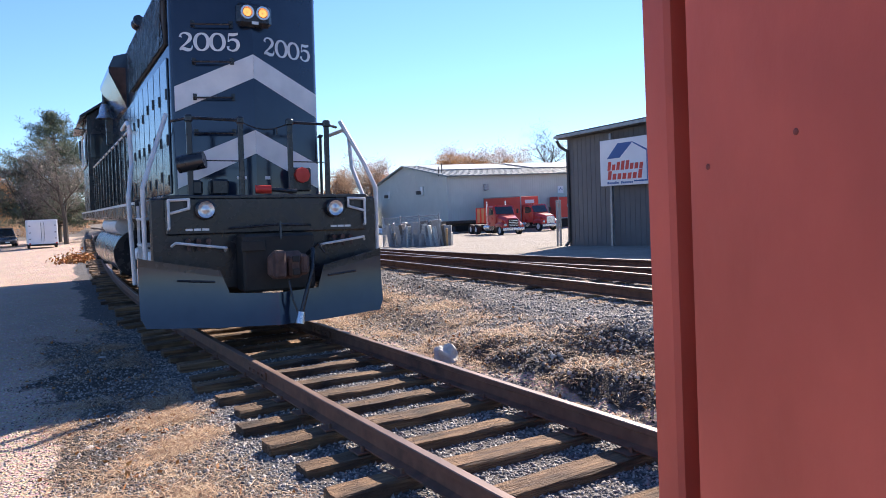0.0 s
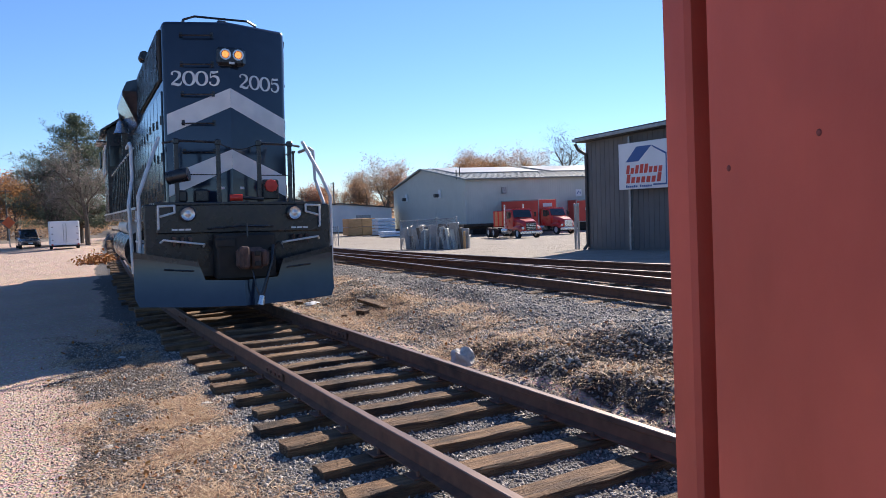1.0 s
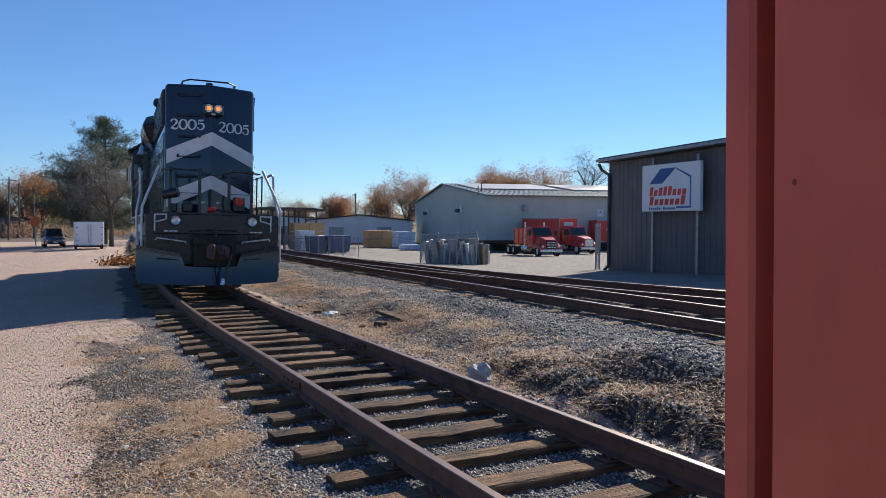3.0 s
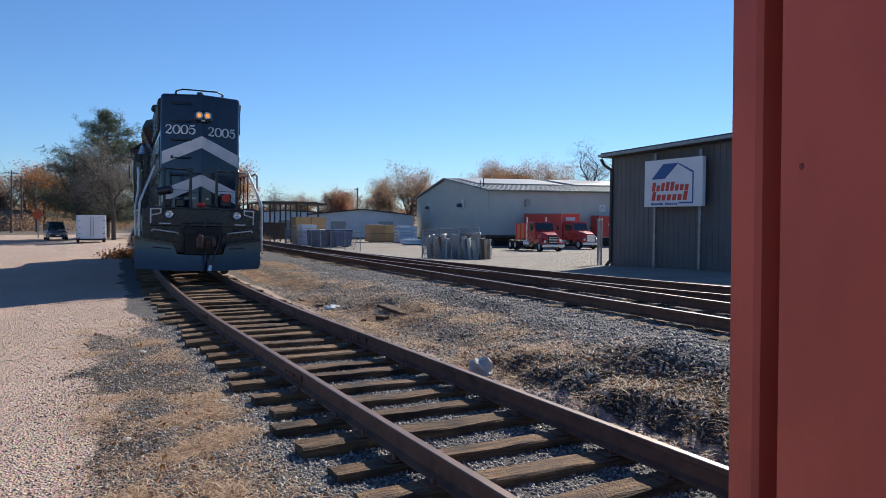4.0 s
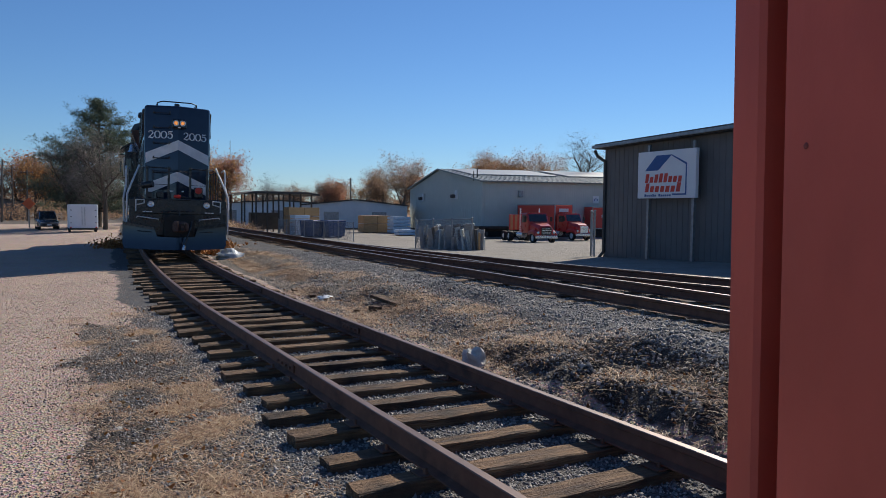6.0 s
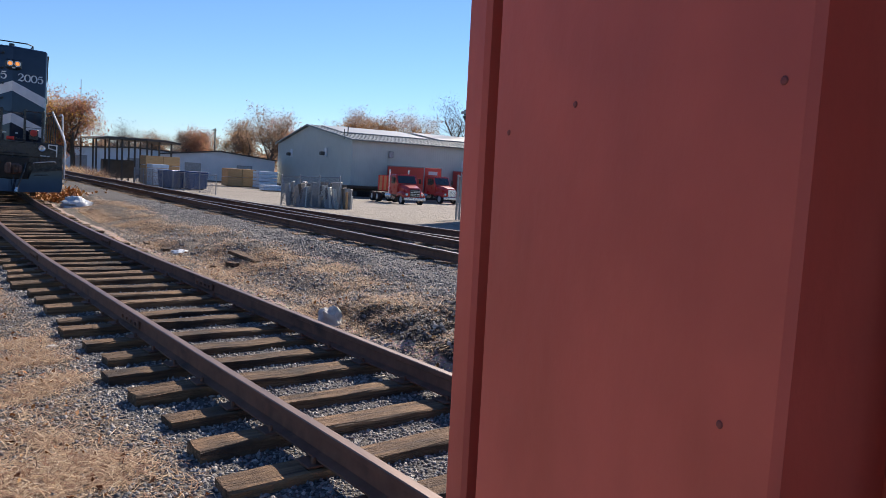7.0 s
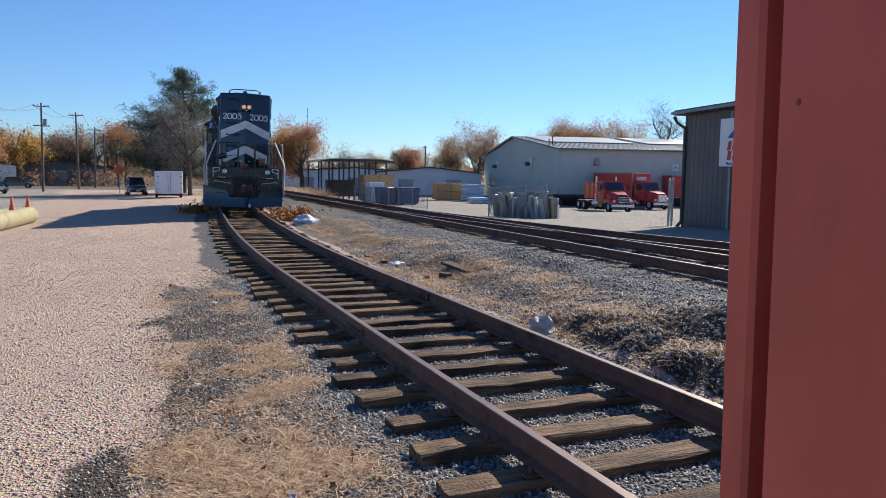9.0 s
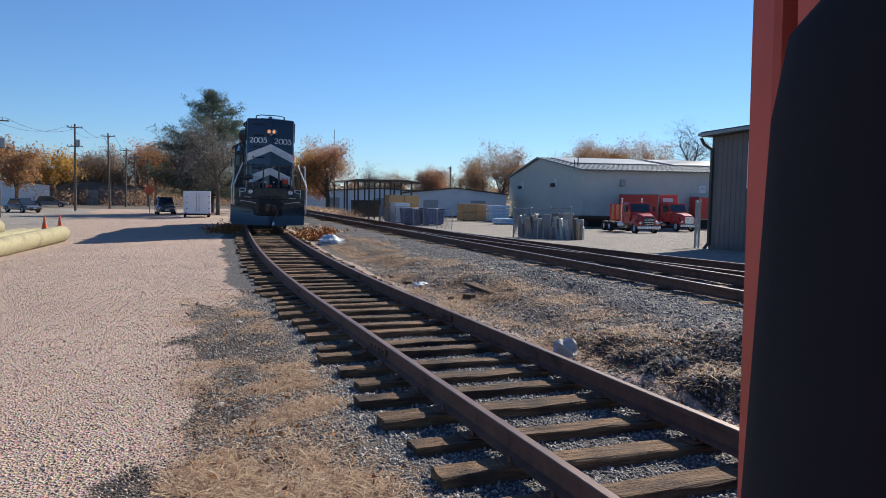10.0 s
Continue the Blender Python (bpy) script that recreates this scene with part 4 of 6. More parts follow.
def warehouse():
    m = pose(37.65, 83.2, 0, 0, 0, -8.3)
    w = thing("warehouse", "grey-green metal warehouse with a low ridged roof and skylights", "warehouse", m)
    L, D, base, eave, ridge = 54.0, 43.0, -1.5, 5.26, 7.67
    s = Shape()
    s.prism([(0, base), (D, base), (D, eave), (D / 2, ridge), (0, eave)], lambda u, v, q: (q, u, v), 0.0, 0.3)
    part("gable_wall", s, SIDING, w)
    s = Shape().box((L / 2, 0.15, (base + eave) / 2), (L - 0.6, 0.3, eave - base))
    wall = part("long_wall", s, SIDING, w)
    s = Shape().prism([(0, base), (D, base), (D, eave), (D / 2, ridge), (0, eave)], lambda u, v, q: (q, u, v), L - 0.3, L)
    part("gable_wall", s, SIDING, w)
    s = Shape().box((L / 2, D - 0.15, (base + eave) / 2), (L - 0.6, 0.3, eave - base))
    part("long_wall", s, SIDING, w)
    # siding ribs
    s = Shape()
    for i in range(175):
        s.box((0.3 + i * 0.305, -0.012, (base + eave) / 2), (0.05, 0.025, eave - base))
    for i in range(140):
        u = 0.2 + i * 0.305
        top = eave + (ridge - eave) * (1 - abs(u - D / 2) / (D / 2))
        s.box((-0.012, u, (base + top) / 2), (0.025, 0.05, top - base))
    tagged(part("siding_ribs", s, SIDING, w), kind="stuff")
    for k, (u0, u1, z0, z1) in enumerate(((-0.7, D / 2, eave - 0.05, ridge + 0.02), (D / 2, D + 0.7, ridge + 0.02, eave - 0.05))):
        s = Shape()
        s.prism([(u0, z0), (u1, z1), (u1, z1 + 0.14), (u0, z0 + 0.14)], lambda u, v, q: (q, u, v), -0.5, L + 0.5)
        roof = part("roof_slope", s, ROOFM, w)
        s = Shape()
        n = 76
        for i in range(n):
            q = -0.45 + i * (L + 0.9) / n
            s.prism([(u0, z0 + 0.14), (u1, z1 + 0.14), (u1, z1 + 0.2), (u0, z0 + 0.2)], lambda u, v, r, q=q: (q + r, u, v), 0.0, 0.06)
        tagged(part("roof_seams", s, ROOFM, roof), kind="stuff")
        if k == 0:
            for a, b in ((1.2, 13.4), (15.2, 28.0), (29.7, 42.5)):
                s = Shape()
                f = lambda t: (u0 + (u1 - u0) * t, z0 + (z1 - z0) * t + 0.21)
                (ua, za), (ub, zb) = f(0.42), f(0.93)
                s.prism([(ua, za), (ub, zb), (ub, zb + 0.09), (ua, za + 0.09)], lambda u, v, q: (q, u, v), a, b)
                part("skylight", s, SKYLIGHT, roof, "pale translucent roof sheet")
    # trim, downpipe, lamps, vent, dock
    s = Shape().box((-0.05, -0.05, (base + eave) / 2), (0.2, 0.2, eave - base), ch=0.02)
    part("downpipe", s, SIDING, w)
    s = Shape().box((L / 2, -0.62, eave + 0.0), (L + 1, 0.14, 0.16), ch=0.02)
    part("gutter", s, ROOFM, w)
    for (u, z) in ((32.0, 3.7), (11.6, 3.8)):
        lamp = part("wall_lamp", Shape().box((-0.14, u, z), (0.22, 1.0, 1.2), ch=0.04), PALEWALL, w)
        part("lamp_hood", Shape().box((-0.5, u + 0.5, z - 0.2), (0.6, 0.9, 0.5), ch=0.08), SHEDROOF, lamp)
    s = Shape().box((4.9, -0.2, 3.8), (0.6, 0.3, 0.8), ch=0.05).box((4.7, -0.5, 3.5), (0.35, 0.4, 0.3), ch=0.04)
    part("wall_lamp", s, GALV, w)
    s = Shape().box((15.1, -0.05, 3.2), (0.8, 0.06, 0.9))
    pl = part("notice_board", s, SIGNW, w)
    for i in range(3):
        s = Shape().box((15.1 - 0.2 + 0.2 * i, -0.09, 3.2 + 0.15 * (i % 2)), (0.1, 0.01, 0.22))
        part("notice_mark", s, SIGNB, pl)
    for a, b, r in (((-0.3, 2.8, 5.4), (-0.3, 2.8, 6.6), 0.06), ((0.7, 4.6, 5.7), (0.7, 4.6, 7.1), 0.07)):
        part("vent_pipe", Shape().cyl(a, b, r), SHEDROOF, w)
    s = Shape().box((14, -1.2, -0.9), (28, 2.4, 1.1), ch=0.03)
    part("loading_dock", s, UNDER, w)
    return w


def dark_shed():
    m = pose(17.75, 28.94, 0, 0, 0, -87.1)
    w = thing("supply_shed", "dark grey corrugated shed with a mono-pitch roof", "shed", m)
    L, D, lo = 24.0, 12.0, -1.0
    # local x runs along the front towards the south, local y into the building
    def front_top(x):
        return 4.55 + 0.022 * x
    s = Shape().prism([(0, lo), (L, lo), (L, front_top(L)), (0, front_top(0))], lambda u, v, q: (u, q, v), 0.0, 0.2)
    part("front_wall", s, DARKSHED, w)
    s = Shape().box((0.1, D / 2 + 0.1, (lo + 4.5) / 2), (0.2, D - 0.2, 4.5 - lo))
    part("side_wall", s, DARKSHED, w)
    s = Shape().box((L - 0.1, D / 2 + 0.1, (lo + 4.9) / 2), (0.2, D - 0.2, 4.9 - lo))
    part("side_wall", s, DARKSHED, w)
    s = Shape().box((L / 2, D - 0.1, (lo + 4.5) / 2), (L - 0.4, 0.2, 4.5 - lo))
    part("rear_wall", s, DARKSHED, w)
    s = Shape()
    for i in range(78):
        x = 0.1 + i * 0.305
        s.box((x, -0.006, (lo + front_top(x)) / 2), (0.03, 0.012, front_top(x) - lo))
    tagged(part("siding_ribs", s, DARKSHED, w), kind="stuff")
    s = Shape().prism([(-0.15, front_top(-0.15)), (L + 0.3, front_top(L)), (L + 0.3, front_top(L) + 0.22), (-0.15, front_top(-0.15) + 0.22)], lambda u, v, q: (u, q, v), -0.5, D + 0.4)
    roof = part("roof", s, SHEDROOF, w)
    s = Shape().prism([(-0.2, front_top(-0.2) + 0.03), (L + 0.35, front_top(L) + 0.03), (L + 0.35, front_top(L) + 0.15), (-0.2, front_top(-0.2) + 0.15)], lambda u, v, q: (u, q, v), -0.62, -0.503)
    part("gutter", s, GALV, roof)
    s = Shape()
    s.tube([Vector(p) for p in ((-0.12, -0.5, 4.5), (-0.12, -0.35, 4.25), (0.1, -0.08, 4.0), (0.1, -0.08, -0.1), (0.0, -0.25, -0.35))], 0.07, 10)
    part("downpipe", s, SHEDROOF, w)
    return w


def shed_sign():
    m = pose(17.75, 28.94, 0, 0, 0, -87.1)
    g = thing("company_sign", "white sign board with blue roof mark and red bars", "sign", m)
    x0, x1, z0, z1, y = 2.85, 6.15, 2.30, 4.20, -0.42
    s = Shape().box(((x0 + x1) / 2, y, (z0 + z1) / 2), (x1 - x0, 0.16, z1 - z0), ch=0.01)
    board = part("board", s, SIGNW, g)
    for x in (x0 + 0.42, x1 - 0.33):
        s = Shape().box((x, y + 0.16, 1.9), (0.13, 0.12, 5.2), ch=0.01)
        part("post", s, GALV, g, "pale steel post")
    f = y - 0.084
    def flat(pts, mat, name):
        s = Shape()
        k = len(pts)
        s.prism(pts, lambda u, v, q: (x0 + u, q, z0 + v), f - 0.006, f)
        part(name, s, mat, board)
    # a roof in blue with a thin gable line
    flat([(0.45, 1.12), (1.22, 1.12), (2.0, 1.72), (1.12, 1.72)], SIGNB, "roof_mark")
    flat([(2.0, 1.72), (2.02, 1.66), (2.78, 1.30), (2.82, 1.36)], SIGNB, "roof_line")
    flat([(2.77, 0.12), (2.83, 0.12), (2.83, 1.36), (2.77, 1.36)], SIGNB, "roof_line")
    flat([(2.05, 0.12), (2.77, 0.12), (2.77, 0.18), (2.05, 0.18)], SIGNB, "roof_line")
    # the company's name as rows of plain slanted bars
    for x, z, bars, wide, high, mat, name in ((0.46, 0.63, (1.2, 0.8, 1.1, 1.2, 1.2, 0.8, 0.8, 0.8), 0.27, 0.3, SIGNR, "name_bar"), (0.46, 0.25, (1.2, 0.8, 0.8, 0.8, 0.8, 0.8, 1.2), 0.3, 0.3, SIGNR, "name_bar"), (0.45, 0.07, (1, 0.75, 0.75, 0.75, 1, 0.75, 0.0, 1, 0.75, 0.75, 0.75, 0.75, 0.75), 0.12, 0.1, SIGNB, "small_bar")):
        for i, tall in enumerate(bars):
            if tall:
                a, h = x + i * wide, high * tall
                k = 0.2 * h if mat is SIGNR else 0.0
                flat([(a, z), (a + wide * 0.7, z), (a + wide * 0.7 + k, z + h), (a + k, z + h)], mat, name)
    return g


def far_building(name, label, p, yaw, L, D, tall, ridge, base, wallmat, roofmat, doors=2):
    m = pose(p[0], p[1], base, 0, 0, yaw)
    w = thing(name, label, "building", m)
    s = Shape().prism([(-L / 2, 0), (L / 2, 0), (L / 2, tall), (0, tall + ridge), (-L / 2, tall)], lambda u, v, q: (u, q, v), 0, D)
    part("wall", s, wallmat, w)
    for sg in (-1, 1):
        s = Shape().prism([(0, tall + ridge + 0.01), (sg * (L / 2 + 0.3), tall - 0.02), (sg * (L / 2 + 0.3), tall + 0.16), (0, tall + ridge + 0.2)], lambda u, v, q: (u, q, v), -0.3, D + 0.3)
        part("roof", s, roofmat, w)
    for i in range(doors):
        x = -L / 2 + L * (i + 0.6) / (doors + 0.2)
        s = Shape().box((x, -0.03, 1.3), (2.4, 0.06, 2.6), ch=0.01)
        part("door", s, GALV, w)
    return w


def shelter():
    """A long open lumber shelter on posts."""
    a, b = Vector((*(10.5, 94.04), 0)), Vector((*(19.3, 94.76), 0))
    d = (b - a).normalized()
    L = (b - a).length
    m = pose(a.x, a.y, 0, 0, 0, math.degrees(math.atan2(d.y, d.x)))
    w = thing("lumber_shelter", "long dark open-sided shelter on posts", "shelter", m)
    s = Shape().prism([(-0.6, 3.35), (1.2, 3.75), (L - 1, 3.75), (L + 0.6, 3.5), (L + 0.6, 3.3), (L - 1, 3.5), (1.2, 3.5)], lambda u, v, q: (u, q, v), -1.0, 9.0)
    part("roof", s, SHEDROOF, w)
    for i in range(7):
        for y in (0, 8):
            s = Shape().box((0.2 + i * (L - 0.4) / 6, y, 1.0), (0.18, 0.18, 5.0))
            part("post", s, SHEDROOF, w)
    s = Shape().box((L * 0.45, 6, 0.0), (L * 0.4, 1.5, 2.2), ch=0.05)
    part("store_rack", s, SHEDROOF, w)
    return w


warehouse()
dark_shed()
shed_sign()
shelter()
far_building("yard_building", "pale grey low yard building with a shallow roof", (31.58, 118.12), -14, 17, 25, 3.6, 0.9, -1.4, PALEWALL, SHEDROOF, 2)
far_building("yard_building", "pale grey long yard building behind the shelter", (21.17, 128.84), -10, 26, 20, 3.5, 0.7, -1.3, PALEWALL, SHEDROOF, 3)
far_building("store_house", "low pale store beside the road", (-37.85, 123.76), 20, 16, 12, 3.2, 0.8, -0.8, PALEWALL, SHEDROOF, 1)
far_building("store_house", "low dark store among the roadside trees", (-26.33, 136.19), 15, 18, 10, 3.0, 1.0, -0.8, DARKSHED, SHEDROOF, 1)


# ---- yard goods ----
def pallet_stack(name, label, p, yaw, sx, sy, sz, mat, layers, cols=1):
    z = ground_z(p[0], p[1])
    t = thing(name, label, "goods stack", pose(p[0], p[1], z, 0, 0, yaw), "goods in the yard")
    h = sz / layers
    for i in range(layers):
        for c in range(cols):
            w = sx / cols
            s = Shape().box((-sx / 2 + w * (c + 0.5), 0, h * (i + 0.5) + 0.06), (w - 0.05, sy, h - 0.07), ch=0.03)
            part("board_pack", s, mat, t)
    for i in range(3):
        s = Shape().box((-sx / 2 + sx * (i + 0.5) / 3, 0, 0.04), (0.12, sy, 0.14))
        part("skid", s, LUMBER, t)
    return t


pallet_stack("pallet_stack", "white wrapped board packs stacked in the yard", (16.35, 88.7), 10, 1.9, 1.6, 2.4, PALLET, 5)
pallet_stack("pallet_stack", "white wrapped board packs beside the lumber", (31.2, 95.6), 5, 2.6, 2.0, 2.2, PALLET, 5)
pallet_stack("pallet_stack", "low white wrapped packs on the paving", (28.9, 87.0), 5, 2.2, 1.6, 0.7, PALLET, 2)
pallet_stack("lumber_stack", "tan plywood packs stacked high", (28.8, 99.0), 3, 3.9, 2.4, 2.3, LUMBER, 2, 2)
pallet_stack("lumber_stack", "orange-brown timber packs under the shelter", (17.26, 92.0), 5, 3.9, 2.2, 3.3, LUMBER, 3, 2)


def dumpster(p, yaw, label):
    z = ground_z(p[0], p[1])
    t = thing("dumpster", label, "dumpster", pose(p[0], p[1], z, 0, 0, yaw), "goods in the yard")
    s = Shape()
    s.prism([(-1.0, 0.12), (1.0, 0.12), (1.2, 1.85), (-1.2, 1.85)], lambda u, v, q: (u, q, v), -0.9, 0.9)
    body = part("body", s, BLUEBOX, t)
    for i in range(5):
        s = Shape().box((-0.9 + 0.45 * i, -0.93, 1.0), (0.08, 0.06, 1.6))
        part("rib", s, BLUEBOX, body)
    s = Shape().box((0, 0, 1.89), (2.5, 1.9, 0.07), ch=0.02)
    part("rim", s, BLUEBOX, t)
    for x in (-0.8, 0.8):
        s = Shape().cyl((x, -0.6, 0.08), (x, 0.6, 0.08), 0.09)
        part("roller", s, TYRE, t)


dumpster((16.75, 83.6), 40, "dark blue steel dumpster with ribbed sides")
dumpster((18.75, 82.6), 20, "dark blue steel dumpster standing askew")


def fence(name, label, pts, tall, gap, mesh_step):
    t = thing(name, label, "fence", kind="")
    for (ax, ay), (bx, by) in zip(pts[:-1], pts[1:]):
        n = max(1, int(math.hypot(bx - ax, by - ay) / gap))
        for i in range(n + 1):
            x, y = ax + (bx - ax) * i / n, ay + (by - ay) * i / n
            z = ground_z(x, y)
            s = Shape().cyl((x, y, z - 0.1), (x, y, z + tall), 0.045, seg=10).ball((x, y, z + tall), 0.06, 8, 6)
            part("post", s, GALV, t)
        za, zb = ground_z(ax, ay), ground_z(bx, by)
        s = Shape().cyl((ax, ay, za + tall - 0.05), (bx, by, zb + tall - 0.05), 0.025, seg=8)
        part("top_rail", s, GALV, t)
        s = Shape()
        L = math.hypot(bx - ax, by - ay)
        k = int(L / mesh_step)
        for i in range(k):
            f = i / k
            x, y = ax + (bx - ax) * f, ay + (by - ay) * f
            g = min(1, (i + tall / mesh_step * 0.6) / k)
            x2, y2 = ax + (bx - ax) * g, ay + (by - ay) * g
            z = za + (zb - za) * f
            s.cyl((x, y, z + 0.05), (x2, y2, z + tall - 0.08), 0.009, seg=3, caps=False)
            s.cyl((x2, y2, z + 0.05), (x, y, z + tall - 0.08), 0.009, seg=3, caps=False)
        tagged(part("chain_mesh", s, GALV, t), kind="stuff")
    return t


fence("yard_fence", "galvanised chain-link fence at the yard gate", [(16.94, 41.5), (15.54, 47.5)], 1.95, 1.6, 0.12)
fence("yard_fence", "galvanised chain-link fence along the yard edge", [(18.0, 71.4), (16.4, 77.0), (14.2, 90.5)], 1.9, 2.6, 0.16)
fence("yard_fence", "short chain-link gate leaf beside the shed", [(17.5, 29.3), (17.75, 29.95)], 2.1, 0.7, 0.12)
r_ = random.Random(11)
for i in range(52):
    f = i / 51
    x, y = 16.94 + -1.40 * f + r_.uniform(0.15, 1.0), 41.6 + 6.0 * f
    h = r_.uniform(0.8, 1.65)
    s = Shape().box((0, 0, h / 2), (r_.uniform(0.2, 0.6), r_.uniform(0.1, 0.35), h), ch=0.02)
    solo("scrap_panel", s, (GALV, POLEWOOD, GALV, SIDING, POLEWOOD)[i % 5], "upright weathered sheet leaning behind the yard fence", "scrap", "scrap behind the fence", m=pose(x, y, ground_z(x, y) - 0.03, r_.uniform(-9, 9), r_.uniform(-9, 9), r_.uniform(-60, 60)))
for i, (x, y) in enumerate(((17.29, 41.2), (17.69, 41.6))):
    s = Shape().cyl((0, 0, -0.1), (0, 0, 1.0), 0.08, seg=12).ball((0, 0, 1.0), 0.08, 10, 6)
    solo("bollard", s, LUMBER, "faded yellow steel bollard by the gate", "bollard", "bollards", smooth=40, m=pose(x, y, ground_z(x, y)))


# ---- road vehicles: x forward, y to the left, z up ----
def wheel_at(t, x, y, r, w, rim=SILVER):
    s = Shape().lathe((0, 0, 0), [(0.62 * r, -w / 2), (0.93 * r, -w / 2), (r, -w / 3), (r, w / 3), (0.93 * r, w / 2), (0.62 * r, w / 2), (0.62 * r, -w / 2)], 24, "y")
    ob = part("wheel", s, TYRE, t, smooth=35)
    ob.location = (x, y, r)
    s = Shape().lathe((0, 0, 0), [(0.001, -w * 0.3), (0.3 * r, -w * 0.42), (0.62 * r, -w * 0.3), (0.62 * r, w * 0.3), (0.3 * r, w * 0.42), (0.001, w * 0.3)], 18, "y")
    part("rim", s, rim, ob, smooth=35)
    return ob


def loft(s, rows):
    """Rings of equal length joined to a closed body."""
    k = len(rows[0])
    vs = [p for row in rows for p in row]
    fs = [(i * k + j, i * k + (j + 1) % k, (i + 1) * k + (j + 1) % k, (i + 1) * k + j) for i in range(len(rows) - 1) for j in range(k)]
    fs += [tuple(range(k)), tuple(range((len(rows) - 1) * k, len(rows) * k))]
    return s.add(vs, fs)


def section(x, w, z0, z1, round_=0.12):
    return [(x, -w / 2, z0), (x, w / 2, z0), (x, w / 2, z1 - round_), (x, w / 2 - round_, z1), (x, -w / 2 + round_, z1), (x, -w / 2, z1 - round_)]


def tractor(name, label, p, yaw, paint, hoodpaint, stack=True):
    t = thing(name, label, "truck", pose(p[0], p[1], ground_z(p[0], p[1]), 0, 0, yaw), "yard trucks")
    s = Shape().box((-2.6, 0, 0.85), (6.4, 0.9, 0.28), ch=0.03)
    part("chassis", s, UNDER, t)
    s = loft(Shape(), [section(-0.75, 2.25, 0.95, 2.75), section(-0.6, 2.3, 0.95, 2.95), section(0.55, 2.3, 0.95, 2.95), section(1.0, 2.2, 0.95, 2.05)])
    part("cab", s, paint, t, smooth=25)
    s = loft(Shape(), [section(0.95, 1.95, 0.75, 2.02, 0.2), section(2.0, 1.8, 0.75, 1.86, 0.25), section(2.55, 1.6, 0.75, 1.7, 0.3), section(2.7, 1.4, 0.8, 1.5, 0.3)])
    part("bonnet", s, hoodpaint, t, smooth=30)
    s = Shape().box((2.72, 0, 1.2), (0.06, 1.1, 0.75), ch=0.03)
    grille = part("grille", s, UNDER if stack else CHROME, t)
    for i in range(4):
        s = Shape().box((2.76, 0, 0.95 + 0.16 * i), (0.03, 1.0, 0.05))
        part("grille_bar", s, CHROME, grille)
    s = Shape().box((2.75, 0, 0.62), (0.22, 2.35, 0.3), ch=0.05)
    part("bumper", s, CHROME, t)
    q = [(1.02, -0.98, 2.1), (1.02, 0.98, 2.1), (0.62, 0.95, 2.82), (0.62, -0.95, 2.82)]
    s = Shape().add(q + [(x - 0.03, y, z - 0.02) for x, y, z in q], [(0, 1, 2, 3), (7, 6, 5, 4), (0, 4, 5, 1), (1, 5, 6, 2), (2, 6, 7, 3), (3, 7, 4, 0)])
    part("windscreen", s, GLASS, t)
    for y in (-1, 1):
        s = Shape().box((0.1, y * 1.155, 2.35), (0.85, 0.02, 0.7), ch=0.008)
        part("side_window", s, GLASS, t)
        s = loft(Shape(), [section(1.1, 0.5, 0.75, 1.15, 0.1), section(1.5, 0.52, 0.9, 1.3, 0.15), section(2.2, 0.52, 0.9, 1.3, 0.15), section(2.62, 0.45, 0.7, 1.05, 0.15)])
        s.v = [(a, b + y * 0.98, c) for a, b, c in s.v]
        part("fender", s, hoodpaint, t, smooth=30)
        s = Shape().lathe((0, 0, 0), [(0.001, 0.02), (0.13, 0.0), (0.13, -0.06)], 14, "x")
        hl = part("headlight", s, LENS, t)
        hl.location = (2.66, y * 0.85, 1.05)
        s = Shape().box((0.95, y * 1.42, 2.35), (0.08, 0.22, 0.45), ch=0.02).cyl((0.9, y * 1.15, 2.6), (0.95, y * 1.42, 2.5), 0.02)
        part("mirror", s, UNDER, t)
        s = Shape().cyl((-0.2, y * 0.95, 0.75), (-1.5, y * 0.95, 0.75), 0.3, seg=18)
        part("fuel_tank", s, CHROME, t, smooth=40)
        if stack:
            s = Shape().cyl((-0.95, y * 1.05, 0.9), (-0.95, y * 1.05, 3.4), 0.08, seg=12)
            part("exhaust_stack", s, CHROME, t, smooth=40)
        wheel_at(t, 1.9, y * 1.0, 0.52, 0.3)
        for x in (-3.6, -4.9):
            wheel_at(t, x, y * 0.95, 0.52, 0.5)
    for i in range(5):
        s = Shape().box((0.35, -0.7 + 0.35 * i, 2.98), (0.12, 0.09, 0.06), ch=0.02)
        part("marker_lamp", s, CONE, t)
    return t


def box_body(t, x0, x1, w, z0, z1, mat):
    s = Shape().box(((x0 + x1) / 2, 0, (z0 + z1) / 2), (x1 - x0, w, z1 - z0), ch=0.03)
    b = part("box_body", s, mat, t)
    for z in (z0, z1):
        for y in (-1, 1):
            s = Shape().box(((x0 + x1) / 2, y * w / 2, z), (x1 - x0 + 0.04, 0.08, 0.12))
            part("edge_rail", s, GALV, b)
    for x in (x0, x1):
        for y in (-1, 1):
            s = Shape().box((x, y * w / 2, (z0 + z1) / 2), (0.09, 0.09, z1 - z0 - 0.13))
            part("corner_post", s, GALV, b)
    return b


